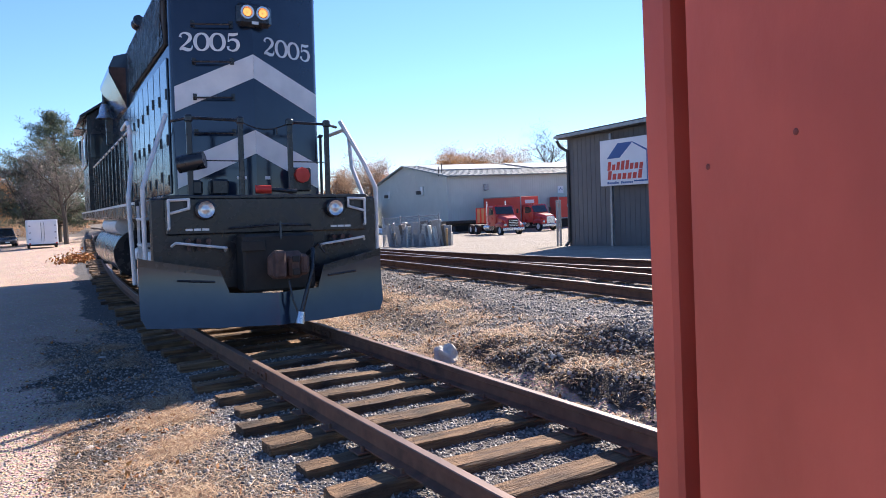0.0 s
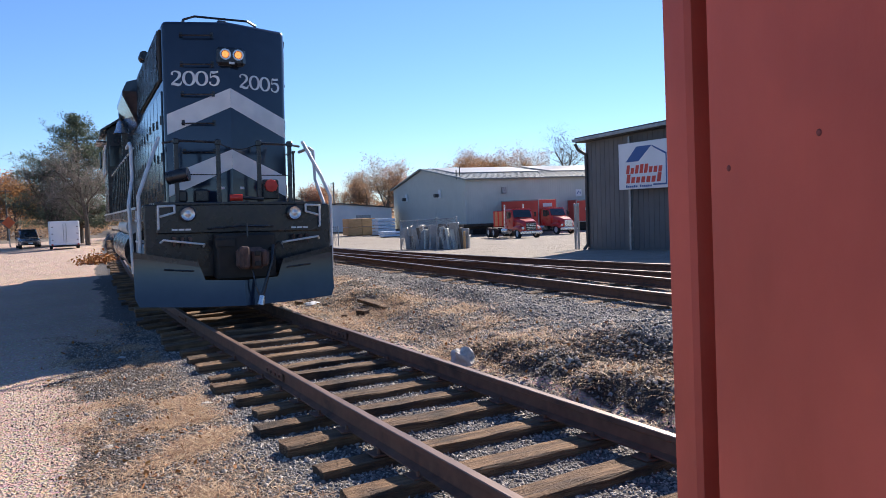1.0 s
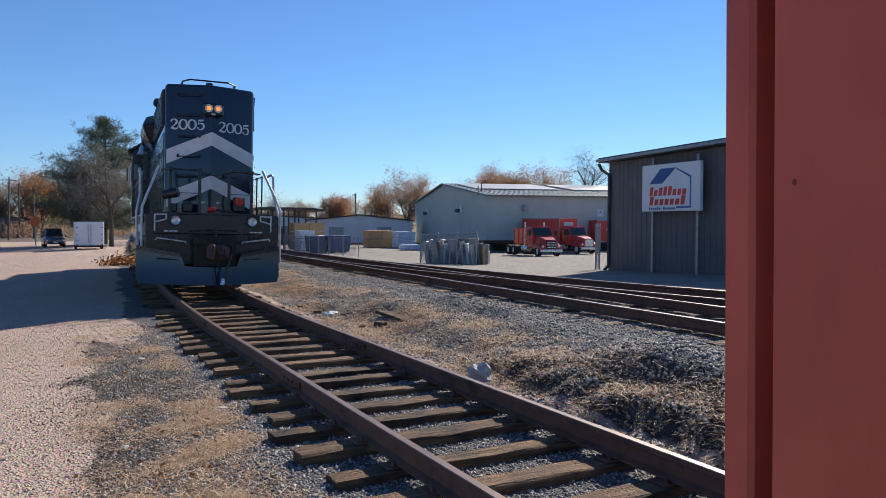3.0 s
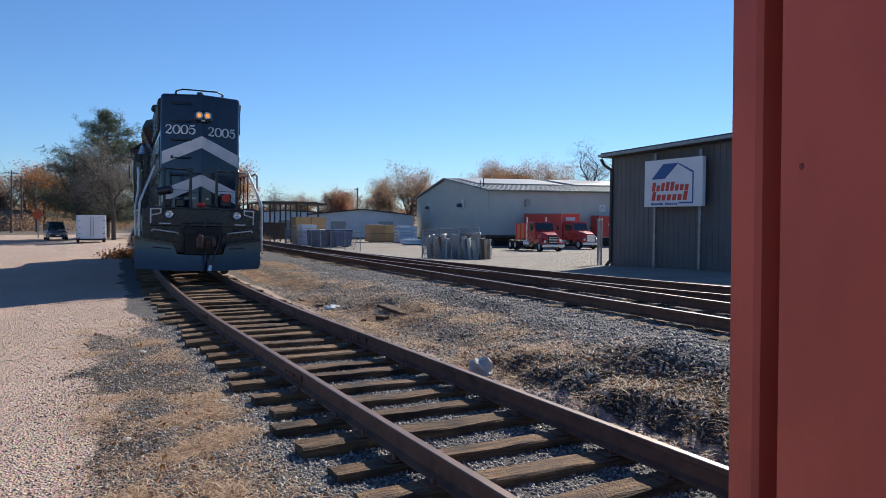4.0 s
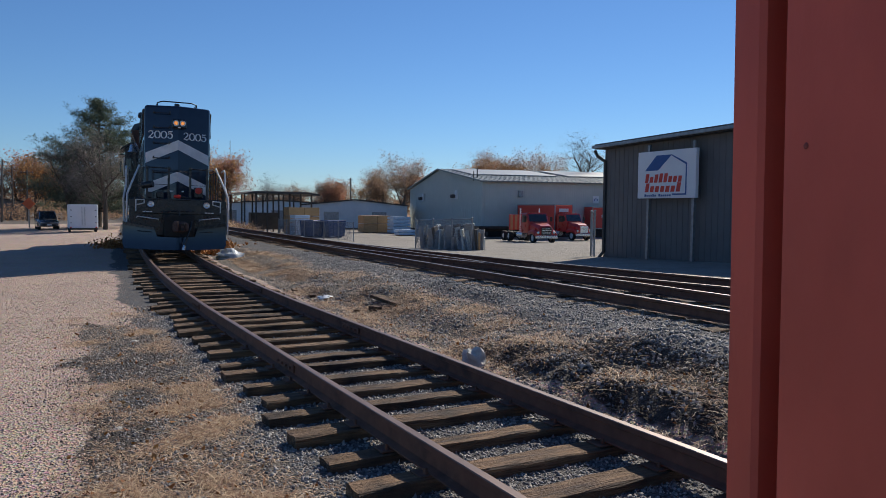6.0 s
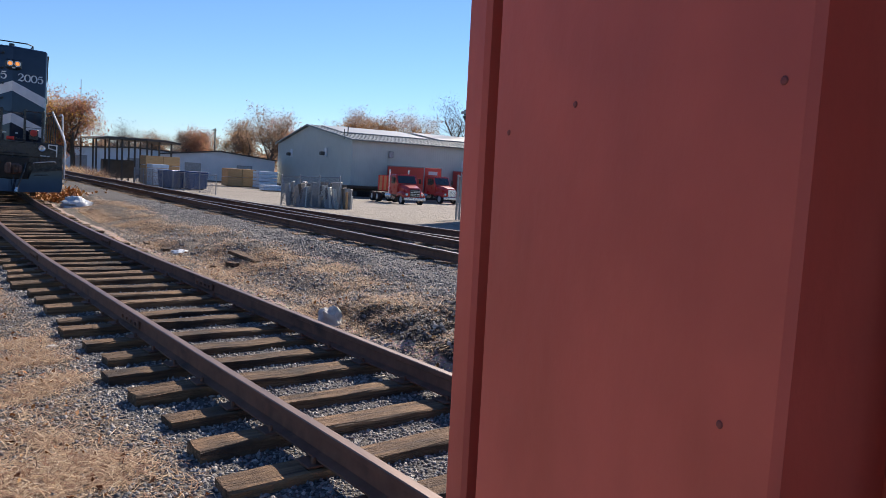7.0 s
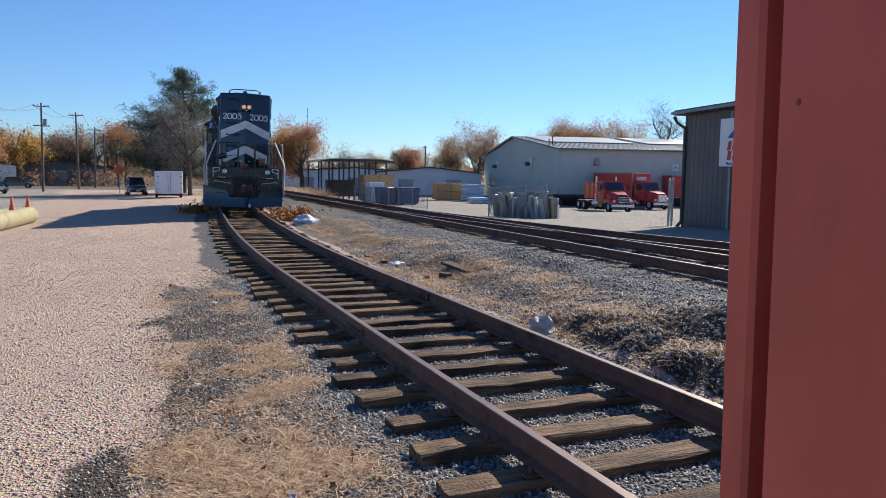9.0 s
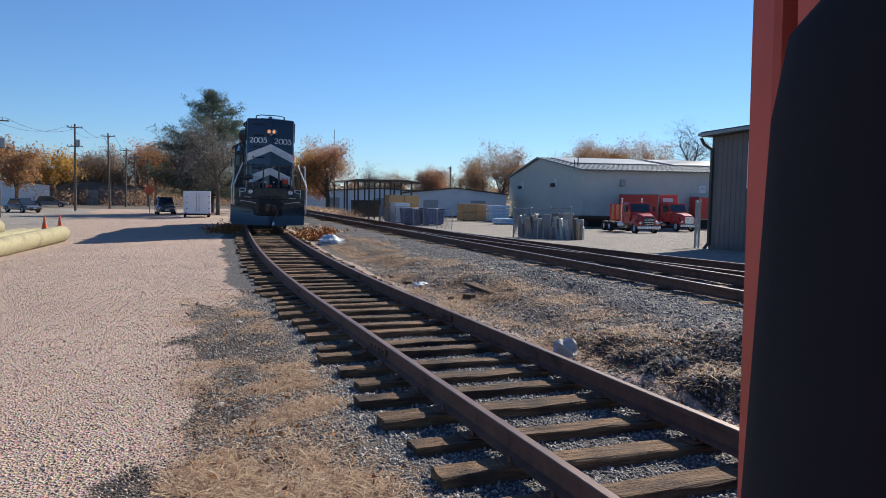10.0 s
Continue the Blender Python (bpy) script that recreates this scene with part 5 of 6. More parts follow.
T1 = tractor("tractor_truck", "red day-cab tractor truck parked in the yard", (35.10, 65.90), -93, TRUCKRED, TRUCKRED)
s = Shape().box((-3.3, 0, 1.95), (0.18, 2.4, 1.6), ch=0.02)
part("headache_rack", s, BOXRED, T1, "red headboard with pale timber stripes")
for i in range(5):
    s = Shape().box((-3.19, -0.96 + 0.48 * i, 1.95), (0.03, 0.3, 1.5))
    part("rack_stripe", s, LUMBER, T1)
T2 = tractor("box_truck", "red box truck with a chrome grille parked in the yard", (43.44, 72.69), -84, TRUCKRED, TRUCKRED, False)
b_ = box_body(T2, -8.4, -0.95, 2.5, 1.0, 3.9, BOXRED)
s = Shape().box((-0.94, 0, 3.3), (0.02, 1.3, 0.4))
part("panel_mark", s, WHITE, b_)
TR = thing("box_trailer", "red box trailer with white lettering bars", "trailer", pose(*(56.6, 78.74), -1.45, 0, 0, 171), "yard trucks")
b_ = box_body(TR, -6.0, 6.0, 2.5, 1.05, 3.7, BOXRED)
for i, (a, c) in enumerate(((2.6, 2.9), (2.2, 2.35))):
    s = Shape().box((3.5, 1.262, a), (2.6 - 0.5 * i, 0.02, 0.34 - 0.1 * i))
    part("lettering_bar", s, WHITE, b_)
for x in (-4.5, -3.2):
    for y in (-1, 1):
        wheel_at(TR, x, y * 0.95, 0.5, 0.5)
FB = thing("flatbed_trailer", "long dark flatbed trailer against the dock", "trailer", pose(*(36.56, 77.5), -1.5, 0, 0, -8), "yard trucks")
s = Shape().box((0, 0, 1.25), (9.0, 2.5, 0.3), ch=0.03)
part("deck", s, UNDER, FB)
s = Shape().box((0, 0, 0.95), (8.4, 1.0, 0.35), ch=0.03)
part("frame", s, UNDER, FB)
for x in (-3.6, -2.4, 3.4):
    for y in (-1, 1):
        wheel_at(FB, x, y * 0.95, 0.5, 0.45, UNDER)


def cargo_trailer(p, yaw):
    t = thing("cargo_trailer", "small white enclosed cargo trailer on the gravel", "trailer", pose(p[0], p[1], ground_z(p[0], p[1]), 0, 0, yaw))
    s = Shape().box((0, 0, 1.32), (4.6, 2.2, 2.0), ch=0.06)
    body = part("body", s, PALEWALL, t, smooth=30)
    for y in (-0.53, 0.53):
        s = Shape().box((-2.31, y, 1.3), (0.03, 1.0, 1.86), ch=0.01)
        d = part("rear_door", s, SIGNW, t)
        for z in (0.8, 1.3, 1.85):
            s = Shape().box((-2.335, y + 0.38 * (1 if y > 0 else -1), z), (0.02, 0.12, 0.06))
            part("hinge", s, UNDER, d)
        s = Shape().cyl((-2.35, y * 0.2, 0.6), (-2.35, y * 0.2, 2.1), 0.018)
        part("lock_rod", s, GALV, d)
    s = Shape().box((-2.3, 0, 0.3), (0.12, 2.1, 0.14), ch=0.02)
    part("rear_beam", s, UNDER, t)
    for y in (-1, 1):
        s = Shape().box((-2.33, y * 0.95, 0.42), (0.04, 0.14, 0.1))
        part("tail_lamp", s, REDP, t)
        for x in (-0.5, 0.35):
            wheel_at(t, x, y * 1.0, 0.33, 0.2)
    s = Shape().cyl((2.3, 0, 0.45), (3.6, 0, 0.45), 0.06)
    part("drawbar", s, UNDER, t)


cargo_trailer((-5.95, 70.59), 95)


def car(name, label, p, yaw, paint, tall=1.75, L=4.7, wide=1.85, suv=True):
    t = thing(name, label, "car", pose(p[0], p[1], ground_z(p[0], p[1]), 0, 0, yaw), "parked cars")
    b = tall * 0.56
    s = loft(Shape(), [section(-L / 2, wide * 0.86, 0.4, b * 0.92, 0.12), section(-L / 2 + 0.25, wide, 0.3, b, 0.14), section(L * 0.12, wide, 0.28, b, 0.14), section(L / 2 - 0.45, wide * 0.96, 0.3, b * 0.9, 0.2), section(L / 2, wide * 0.82, 0.38, b * 0.72, 0.16)])
    part("body", s, paint, t, smooth=35)
    r0 = -L / 2 + (0.15 if suv else 0.75)
    s = loft(Shape(), [section(r0, wide * 0.86, b * 0.9, b + 0.05, 0.04), section(r0 + 0.35, wide * 0.8, b * 0.9, tall - 0.03, 0.14), section(L * 0.06, wide * 0.78, b * 0.9, tall, 0.14), section(L * 0.27, wide * 0.84, b * 0.9, b + 0.03, 0.03)])
    part("glasshouse", s, GLASS, t, smooth=30)
    s = loft(Shape(), [section(r0 + 0.33, wide * 0.78, tall - 0.07, tall, 0.03), section(L * 0.07, wide * 0.76, tall - 0.06, tall + 0.03, 0.03)])
    part("roof", s, paint, t, smooth=35)
    for y in (-1, 1):
        for x in (-L * 0.31, L * 0.31):
            wheel_at(t, x, y * (wide / 2 - 0.12), 0.35, 0.24)
        s = Shape().box((L / 2 - 0.08, y * wide * 0.33, b * 0.68), (0.12, 0.36, 0.15), ch=0.03)
        part("headlight", s, LENS, t)
        s = Shape().box((-L / 2 + 0.02, y * wide * 0.36, b * 0.75), (0.08, 0.2, 0.22), ch=0.02)
        part("tail_lamp", s, REDP, t)
        s = Shape().box((L * 0.16, y * (wide / 2 + 0.1), b + 0.05), (0.12, 0.2, 0.14), ch=0.03)
        part("mirror", s, paint, t)
    s = Shape().box((L / 2 + 0.0, 0, b * 0.45), (0.06, wide * 0.6, 0.22), ch=0.02)
    part("grille", s, UNDER, t)
    s = Shape().box((L / 2 + 0.04, 0, 0.5), (0.02, 0.4, 0.12))
    part("plate", s, WHITE, t)
    return t


CARBLUE = surf("car_dark_blue", (0.05, 0.06, 0.085), (0.07, 0.08, 0.1), 2, 0.25, 0.2, 0, coat=0.5, spread=False)
CARGREY = surf("car_grey", (0.10, 0.11, 0.12), (0.14, 0.15, 0.16), 2, 0.3, 0.3, 0, coat=0.5, spread=False)
car("parked_suv", "dark blue sport utility car facing down the lane", (-9.75, 83.01), -80, CARBLUE, 1.8)
car("parked_car", "dark grey sedan at the road edge", (-24.06, 86.88), -48, CARGREY, 1.45, 4.7, 1.8, False)
car("parked_car", "dark blue sedan further along the road", (-32.2, 104.26), -60, CARBLUE, 1.5, 4.6, 1.8, False)
car("parked_car", "grey car under the roadside trees", (-27.97, 115.91), 5, CARGREY, 1.5, 4.6, 1.8, False)


# ---- logs, cones, poles ----
def log(a, b, ra, rb, seed):
    r = random.Random(seed)
    a, b = Vector(a), Vector(b)
    s = Shape()
    n, k = 14, 22
    w = (b - a).normalized()
    u = w.orthogonal().normalized()
    v = w.cross(u)
    ph = [r.uniform(0, 6.28) for _ in range(4)]
    vs = []
    for i in range(n + 1):
        f = i / n
        rad = ra + (rb - ra) * f
        for j in range(k):
            t = 2 * math.pi * j / k
            q = rad * (1 + 0.03 * math.sin(3 * t + ph[0] + f * 3) + 0.025 * math.sin(2 * t + ph[1] - 4 * f))
            vs.append(a.lerp(b, f) + u * q * math.cos(t) + v * q * math.sin(t) + Vector((0, 0, 0.02 * math.sin(5 * f + ph[2]))))
    fs = [(i * k + j, i * k + (j + 1) % k, (i + 1) * k + (j + 1) % k, (i + 1) * k + j) for i in range(n) for j in range(k)]
    fs += [tuple(range(k)), tuple(range(n * k, (n + 1) * k))]
    s.add(vs, fs)
    return solo("log", s, LOGWOOD, "peeled pale utility-pole log lying on the gravel", "log", "stacked logs", smooth=40)


for i, (x0, x1, z) in enumerate(((-9.25, -8.75, 0.0), (-9.95, -9.4, 0.0), (-10.6, -10.0, 0.0), (-9.9, -9.95, 0.46))):
    ya, yb = 18.5, (31.3, 30.6, 31.0, 27.6)[i]
    log((x0, ya, ground_z(x0, ya) + 0.27 + z), (x1, yb, ground_z(x1, yb) + 0.29 + z), 0.28, 0.31, i)


def cone(p):
    t = thing("traffic_cone", "orange traffic cone standing by the road", "traffic cone", pose(p[0], p[1], ground_z(p[0], p[1])), "traffic cones")
    s = Shape().lathe((0, 0, 0), [(0.15, 0.03), (0.14, 0.06), (0.03, 0.72), (0.001, 0.72)], 18)
    part("body", s, CONE, t, smooth=40)
    s = Shape().lathe((0, 0, 0), [(0.1, 0.30), (0.08, 0.42)], 18)
    part("band", s, WHITE, t)
    s = Shape().box((0, 0, 0.02), (0.36, 0.36, 0.04), ch=0.01)
    part("base", s, TYRE, t)


cone((-12.29, 44.33))
cone((-12.2, 47.42))


def pole(p, tall, arms, yaw, lean=0.0):
    t = thing("utility_pole", "weathered wooden utility pole with crossarms", "utility pole", pose(p[0], p[1], ground_z(p[0], p[1]) - 0.2, 0, lean, yaw), "utility poles")
    s = Shape().cyl((0, 0, 0), (0, 0, tall), 0.15, 0.09, seg=12)
    part("shaft", s, POLEWOOD, t, smooth=40)
    for z in arms:
        s = Shape().box((0, 0.13, tall - z), (1.7, 0.09, 0.1))
        arm = part("crossarm", s, POLEWOOD, t)
        for x in (-0.75, -0.35, 0.35, 0.75):
            s = Shape().cyl((x, 0.13, tall - z + 0.06), (x, 0.13, tall - z + 0.22), 0.035, seg=8)
            part("insulator", s, GALV, arm)
    if len(arms) > 1:
        s = Shape().cyl((0.35, 0, tall - 2.6), (0.35, 0, tall - 1.8), 0.22, seg=14)
        part("transformer", s, GALV, t, smooth=40)
    return t


POLES = [((-20.91, 96.39), 10.3), ((-19.02, 108.31), 10.2), ((-18.76, 120.67), 9.0), ((-19.05, 134.22), 8.6), ((-16.21, 126.2), 7.8), ((-21.47, 69.61), 8.6), ((-14.75, 148.59), 8.5)]
for i, (p, h) in enumerate(POLES):
    pole(p, h, (0.4, 2.6) if i in (0, 5) else (0.4,), 15, (0.5, -0.6, 1.2, -0.5, 0.3, 0.2, 0)[i])


def wire(name, label, a, b, sag, r=0.016):
    s = Shape()
    n = 14
    pts = [Vector(a).lerp(Vector(b), i / n) - Vector((0, 0, sag * 4 * (i / n) * (1 - i / n))) for i in range(n + 1)]
    for p, q in zip(pts[:-1], pts[1:]):
        s.cyl(p, q, r, seg=4, caps=False)
    solo(name, s, TYRE, label, "cable", "overhead wires")


order = [5, 0, 1, 2, 3]
for a, b in zip(order[:-1], order[1:]):
    (pa, ha), (pb, hb) = POLES[a], POLES[b]
    za, zb = ground_z(*pa) + ha - 0.4, ground_z(*pb) + hb - 0.4
    for dx, dz in ((-0.7, 0), (0.7, 0), (0, -2.2)):
        wire("overhead_wire", "black overhead wire slung between the poles", (pa[0] + dx, pa[1], za + dz), (pb[0] + dx, pb[1], zb + dz), 0.9)
(pa, ha) = POLES[5]
for dx, dz in ((-0.7, 0), (0.7, 0), (0, -2.2)):
    wire("overhead_wire", "black overhead wire slung past the lot", (pa[0] + dx, pa[1], ground_z(*pa) + ha - 0.4 + dz), (pa[0] - 9 + dx, pa[1] - 45, ground_z(*pa) + 10.5 + dz), 1.0)
pole((38.5, 145.53), 9.5, (0.4,), 60)
pole((38.2, 144.63), 9.5, (0.4,), 40)
mast = Shape().cyl((0, 0, 0), (0, 0, 14.8), 0.12, 0.05, seg=8)
solo("radio_mast", mast, GALV, "slim grey mast rising behind the trees", "mast", m=pose(*(14.61, 140.65), -1))
s = Shape().cyl((0, 0, 0), (0, 0, 2.2), 0.05, seg=8)
WS = thing("warning_sign", "orange diamond warning sign on a post", "sign", pose(*(-11.57, 85.58), -0.5))
part("post", s, GALV, WS)
s = Shape().box((0, 0, 0), (0.85, 0.03, 0.85), pose(0, -0.06, 2.4, 0, 45, 0))
part("panel", s, CONE, WS)


# ---- trees ----
LEAF_ORANGE = leafy("orange_leaves", [(0, (0.26, 0.12, 0.05)), (0.5, (0.38, 0.19, 0.08)), (1, (0.44, 0.28, 0.12))], trans=0.62)
LEAF_RED = leafy("red_leaves", [(0, (0.28, 0.11, 0.08)), (0.55, (0.42, 0.19, 0.13)), (0.8, (0.46, 0.25, 0.13)), (1, (0.48, 0.34, 0.14))], trans=0.62)
LEAF_YELLOW = leafy("yellow_leaves", [(0, (0.40, 0.22, 0.04)), (0.5, (0.58, 0.36, 0.06)), (1, (0.5, 0.25, 0.05))], trans=0.62)
LEAF_BROWN = leafy("brown_leaves", [(0, (0.2, 0.14, 0.1)), (0.5, (0.31, 0.2, 0.13)), (1, (0.4, 0.27, 0.17))], trans=0.6)
NEEDLE = leafy("pine_needles", [(0, (0.06, 0.085, 0.06)), (0.6, (0.10, 0.135, 0.09)), (1, (0.17, 0.19, 0.12))], trans=0.3)
TWIG = leafy("bare_twigs", [(0, (0.14, 0.12, 0.105)), (1, (0.28, 0.245, 0.21))], trans=0.2)


def scatter_quads(rng, centres, per, spread, size, flat=0.35, thin=0.6):
    """Small leaf quads in numbers around the centres."""
    c = np.repeat(np.array(centres, float), per, axis=0)
    n = len(c)
    c = c + rng.normal(0, spread, (n, 3)) * np.array([1, 1, 0.8])
    a = rng.normal(0, 1, (n, 3))
    a /= np.linalg.norm(a, axis=1)[:, None]
    b = np.cross(a, rng.normal(0, 1, (n, 3)))
    b /= np.linalg.norm(b, axis=1)[:, None]
    s = size * rng.uniform(0.5, 1.3, (n, 1))
    fold = np.cross(a, b) * s * flat
    v = np.stack([c - a * s, c - b * s * thin + fold, c + a * s, c + b * s * thin + fold], axis=1).reshape(-1, 3)
    f = np.arange(4 * n).reshape(-1, 4)
    return v, f


def quad_mesh(name, v, f, mat):
    me = bpy.data.meshes.new(name)
    k = f.shape[1]
    me.vertices.add(len(v))
    me.vertices.foreach_set("co", v.astype(np.float32).ravel())
    me.loops.add(f.size)
    me.loops.foreach_set("vertex_index", f.astype(np.int32).ravel())
    me.polygons.add(len(f))
    me.polygons.foreach_set("loop_start", np.arange(0, f.size, k, dtype=np.int32))
    me.update(calc_edges=True)
    me.validate()
    me.materials.append(mat)
    return me


def limbs(s, rng, p, d, length, r, level, tips, twist):
    n = 4
    for i in range(n):
        q = p + d * (length / n)
        r2 = r * (0.86 if level else 0.9)
        s.cyl(p, q, r, r2, seg=7 if level < 2 else 4, caps=False)
        p, r = q, r2
        d = (d + Vector(rng.normal(0, twist, 3)) + Vector((0, 0, 0.05))).normalized()
        if level < 3 and i >= (1 if level == 0 else 0):
            for _ in range(2 if level == 0 else (2 if level == 1 else 1)):
                side = Vector(rng.normal(0, 1, 3))
                side = (side - d * side.dot(d)).normalized()
                nd = (d * 0.55 + side * 0.8 + Vector((0, 0, 0.18))).normalized()
                limbs(s, rng, p, nd, length * rng.uniform(0.5, 0.68), r * 0.5, level + 1, tips, twist * 1.2)
        elif level >= 2:
            tips.append(tuple(p))
    tips.append(tuple(p))


def broadleaf(name, label, p, tall, leafmat, leaves, size, seed, spread=0.45, squash=1.0, low=0.2, mat2=None):
    rng = np.random.default_rng(seed)
    s, tips = Shape(), []
    limbs(s, rng, Vector((0, 0, -0.2)), Vector((0, 0, 1)), tall * 0.46, tall * 0.022, 0, tips, 0.09)
    top = max(t[2] for t in tips)
    k = tall / top
    wide = max(abs(t[0]) for t in tips)
    kx = squash * tall * 0.42 / max(wide * k, 0.1) * k
    s.v = [(x * kx, y * kx, z * k) for x, y, z in s.v]
    tips = [(x * kx, y * kx, z * k) for x, y, z in tips if z * k > tall * low]
    t = thing(name, label, "tree", pose(p[0], p[1], ground_z(p[0], min(p[1], 130)) - 0.05, 0, 0, rng.uniform(0, 360)), "trees round the yard")
    me = bpy.data.meshes.new("trunk")
    me.from_pydata(s.v, [], s.f)
    me.materials.append(BARK)
    part("trunk", me, BARK, t)
    if leaves:
        per = max(1, int(leaves / len(tips)))
        bare = leafmat is TWIG
        v, f = scatter_quads(rng, tips, per, spread, size * (2.6 if bare else 1), 0.02 if bare else 0.35, 0.03 if bare else 0.6)
        cr = part("crown", quad_mesh("crown", v, f, leafmat), leafmat, t)
        if mat2 is not None:
            half = [c for c in tips if c[0] < 0]
            v, f = scatter_quads(rng, half, per, spread, size)
            part("crown", quad_mesh("crown", v, f, mat2), mat2, t)
    # fine twigs
    v, f = scatter_quads(rng, tips, 5 if tall < 10.7 and leaves > 5000 else 2, spread * 0.9, size * 2.6, 0.02, 0.04)
    tagged(part("twig_mass", quad_mesh("twig_mass", v, f, TWIG), TWIG, t), kind="stuff")
    return t


def pine(p, tall, seed):
    rng = np.random.default_rng(seed)
    t = thing("pine_tree", "tall dark green pine with uneven boughs", "tree", pose(p[0], p[1], ground_z(*p) - 0.05), "trees round the yard")
    s = Shape().cyl((0, 0, 0), (0.2, 0, tall * 0.96), 0.32, 0.05, seg=10)
    tufts = []
    z = tall * 0.12
    while z < tall * 0.97:
        f = z / tall
        reach = tall * 0.57 * (1 - f) ** 0.4 * (0.75 + 0.5 * rng.random())
        if f > 0.55:
            reach = tall * 0.74 * (1.02 - f) ** 0.78 * (0.45 + 0.8 * rng.random())
        for _ in range(8):
            a = rng.uniform(0, 6.283)
            L = reach * rng.uniform(0.55, 1.1)
            p0 = Vector((0.2 * f, 0, z))
            d = Vector((math.cos(a), math.sin(a), rng.uniform(0.05, 0.4)))
            p1 = p0 + d * L
            s.cyl(p0, p1, 0.06 * (1.2 - f), 0.015, seg=5, caps=False)
            n = max(3, int(L * 2.6))
            for i in range(n):
                g = 0.35 + 0.65 * (i + 1) / n
                tufts.append(tuple(p0.lerp(p1, g) + Vector(rng.normal(0, 0.22, 3))))
        z += tall * 0.028 * rng.uniform(0.7, 1.4)
    me = bpy.data.meshes.new("trunk")
    me.from_pydata(s.v, [], s.f)
    me.materials.append(BARK)
    part("trunk", me, BARK, t)
    v, f = scatter_quads(rng, tufts, 25, 0.22, 0.2, 0.05, 0.12)
    part("crown", quad_mesh("crown", v, f, NEEDLE), NEEDLE, t)
    return t


pine((-5.24, 85.94), 13.4, 5)
broadleaf("bare_tree", "grey leafless tree with dense fine twigs", (-4.35, 77.41), 9.6, TWIG, 2200, 0.16, 21, 0.5, 1.0)
broadleaf("bare_tree", "grey leafless tree beside the pine", (-7.59, 82.43), 8.2, TWIG, 1500, 0.15, 22, 0.5, 1.0)
broadleaf("maple_tree", "autumn tree with red and yellow leaves", (8.86, 98.7), 10.6, LEAF_RED, 12000, 0.11, 31, 0.55, 1.15, 0.22, LEAF_YELLOW)
broadleaf("maple_tree", "autumn tree with yellow leaves behind the track", (6.21, 105.63), 9.6, LEAF_YELLOW, 8000, 0.12, 32, 0.5, 1.0, 0.15)
broadleaf("maple_tree", "orange autumn tree beside the road", (-28.66, 102.63), 8.2, LEAF_ORANGE, 7600, 0.15, 33, 0.55, 1.5, 0.3)
broadleaf("maple_tree", "golden autumn tree beside the road", (-30.82, 130.15), 9.0, LEAF_YELLOW, 5000, 0.17, 34, 0.6, 1.2, 0.2)
SPOTS = [((-28.24, 141.88), 9.5, 0), ((-25.23, 139.0), 10, 3), ((-23.34, 145.74), 10.5, 0), ((-20.3, 148.02), 11.5, 2), ((-16.63, 140.81), 11, 1), ((-33.3, 153.61), 8.5, 1), ((-39.42, 155.27), 9, 3), ((-16.41, 159.4), 10, 4), ((-43.71, 135.71), 9.5, 1), ((22.36, 148.91), 9.5, 0), ((26.98, 163.2), 8.5, 0), ((39.82, 206.35), 10, 3), ((45.1, 194.56), 11, 2), ((50.83, 203.37), 10, 3), ((49.68, 224.4), 10, 0), ((69.43, 149.11), 16.2, 1), ((74.33, 152.51), 17, 3), ((75.54, 146.62), 16.5, 1), ((76.75, 140.72), 17, 1), ((85.02, 148.15), 16, 3), ((63.6, 100.73), 15.5, 0), ((50.82, 162.11), 13, 3), ((51.28, 151.12), 15, 3), ((55.95, 154.62), 14, 2), ((53.09, 182.78), 11.5, 1), ((47.62, 195.82), 10.5, 3)]
for i, ((x, y), tall, kind) in enumerate(SPOTS):
    leaf, n, lab = [(TWIG, 900, "grey leafless tree in the far row"), (LEAF_ORANGE, 2600, "orange autumn tree in the far row"), (LEAF_RED, 2400, "reddish autumn tree in the far row"), (LEAF_BROWN, 2600, "brown autumn tree in the far row"), (LEAF_YELLOW, 2200, "yellow autumn tree in the far row")][kind]
    broadleaf("far_tree", lab, (x, y), tall, leaf, int(n * 2.4), 0.155, 50 + i, 0.62, 1.1, 0.2)


def far_woods():
    """A low uneven band of woods all round the horizon."""
    rng = np.random.default_rng(9)
    cs = []
    for i in range(1500):
        a = rng.uniform(-1.3, 1.3)
        d = rng.uniform(230, 330)
        h = 5.0 + 3.2 * noise.noise(Vector((a * 14, 0.5, 0))) + 1.2 * rng.random()
        for _ in range(4):
            cs.append((math.sin(a) * d, math.cos(a) * d, -1.0 + h * rng.random() ** 0.7))
    v, f = scatter_quads(rng, cs, 6, 1.1, 0.9)
    solo("far_woods", quad_mesh("far_woods", v, f, LEAF_BROWN), LEAF_BROWN, "hazy brown woods along the horizon", "woods", kind="stuff")
    cs = []
    for i in range(420):
        a = rng.uniform(-0.55, -0.02)
        d = rng.uniform(128, 160)
        h = 2.4 + 1.5 * noise.noise(Vector((a * 30, 2.5, 0)))
        for _ in range(4):
            cs.append((math.sin(a) * d, math.cos(a) * d, -0.6 + h * rng.random()))
    v, f = scatter_quads(rng, cs, 15, 0.5, 0.15)
    solo("roadside_brush", quad_mesh("roadside_brush", v, f, LEAF_BROWN), LEAF_BROWN, "dense brown brush along the road", "brush", kind="stuff")


far_woods()


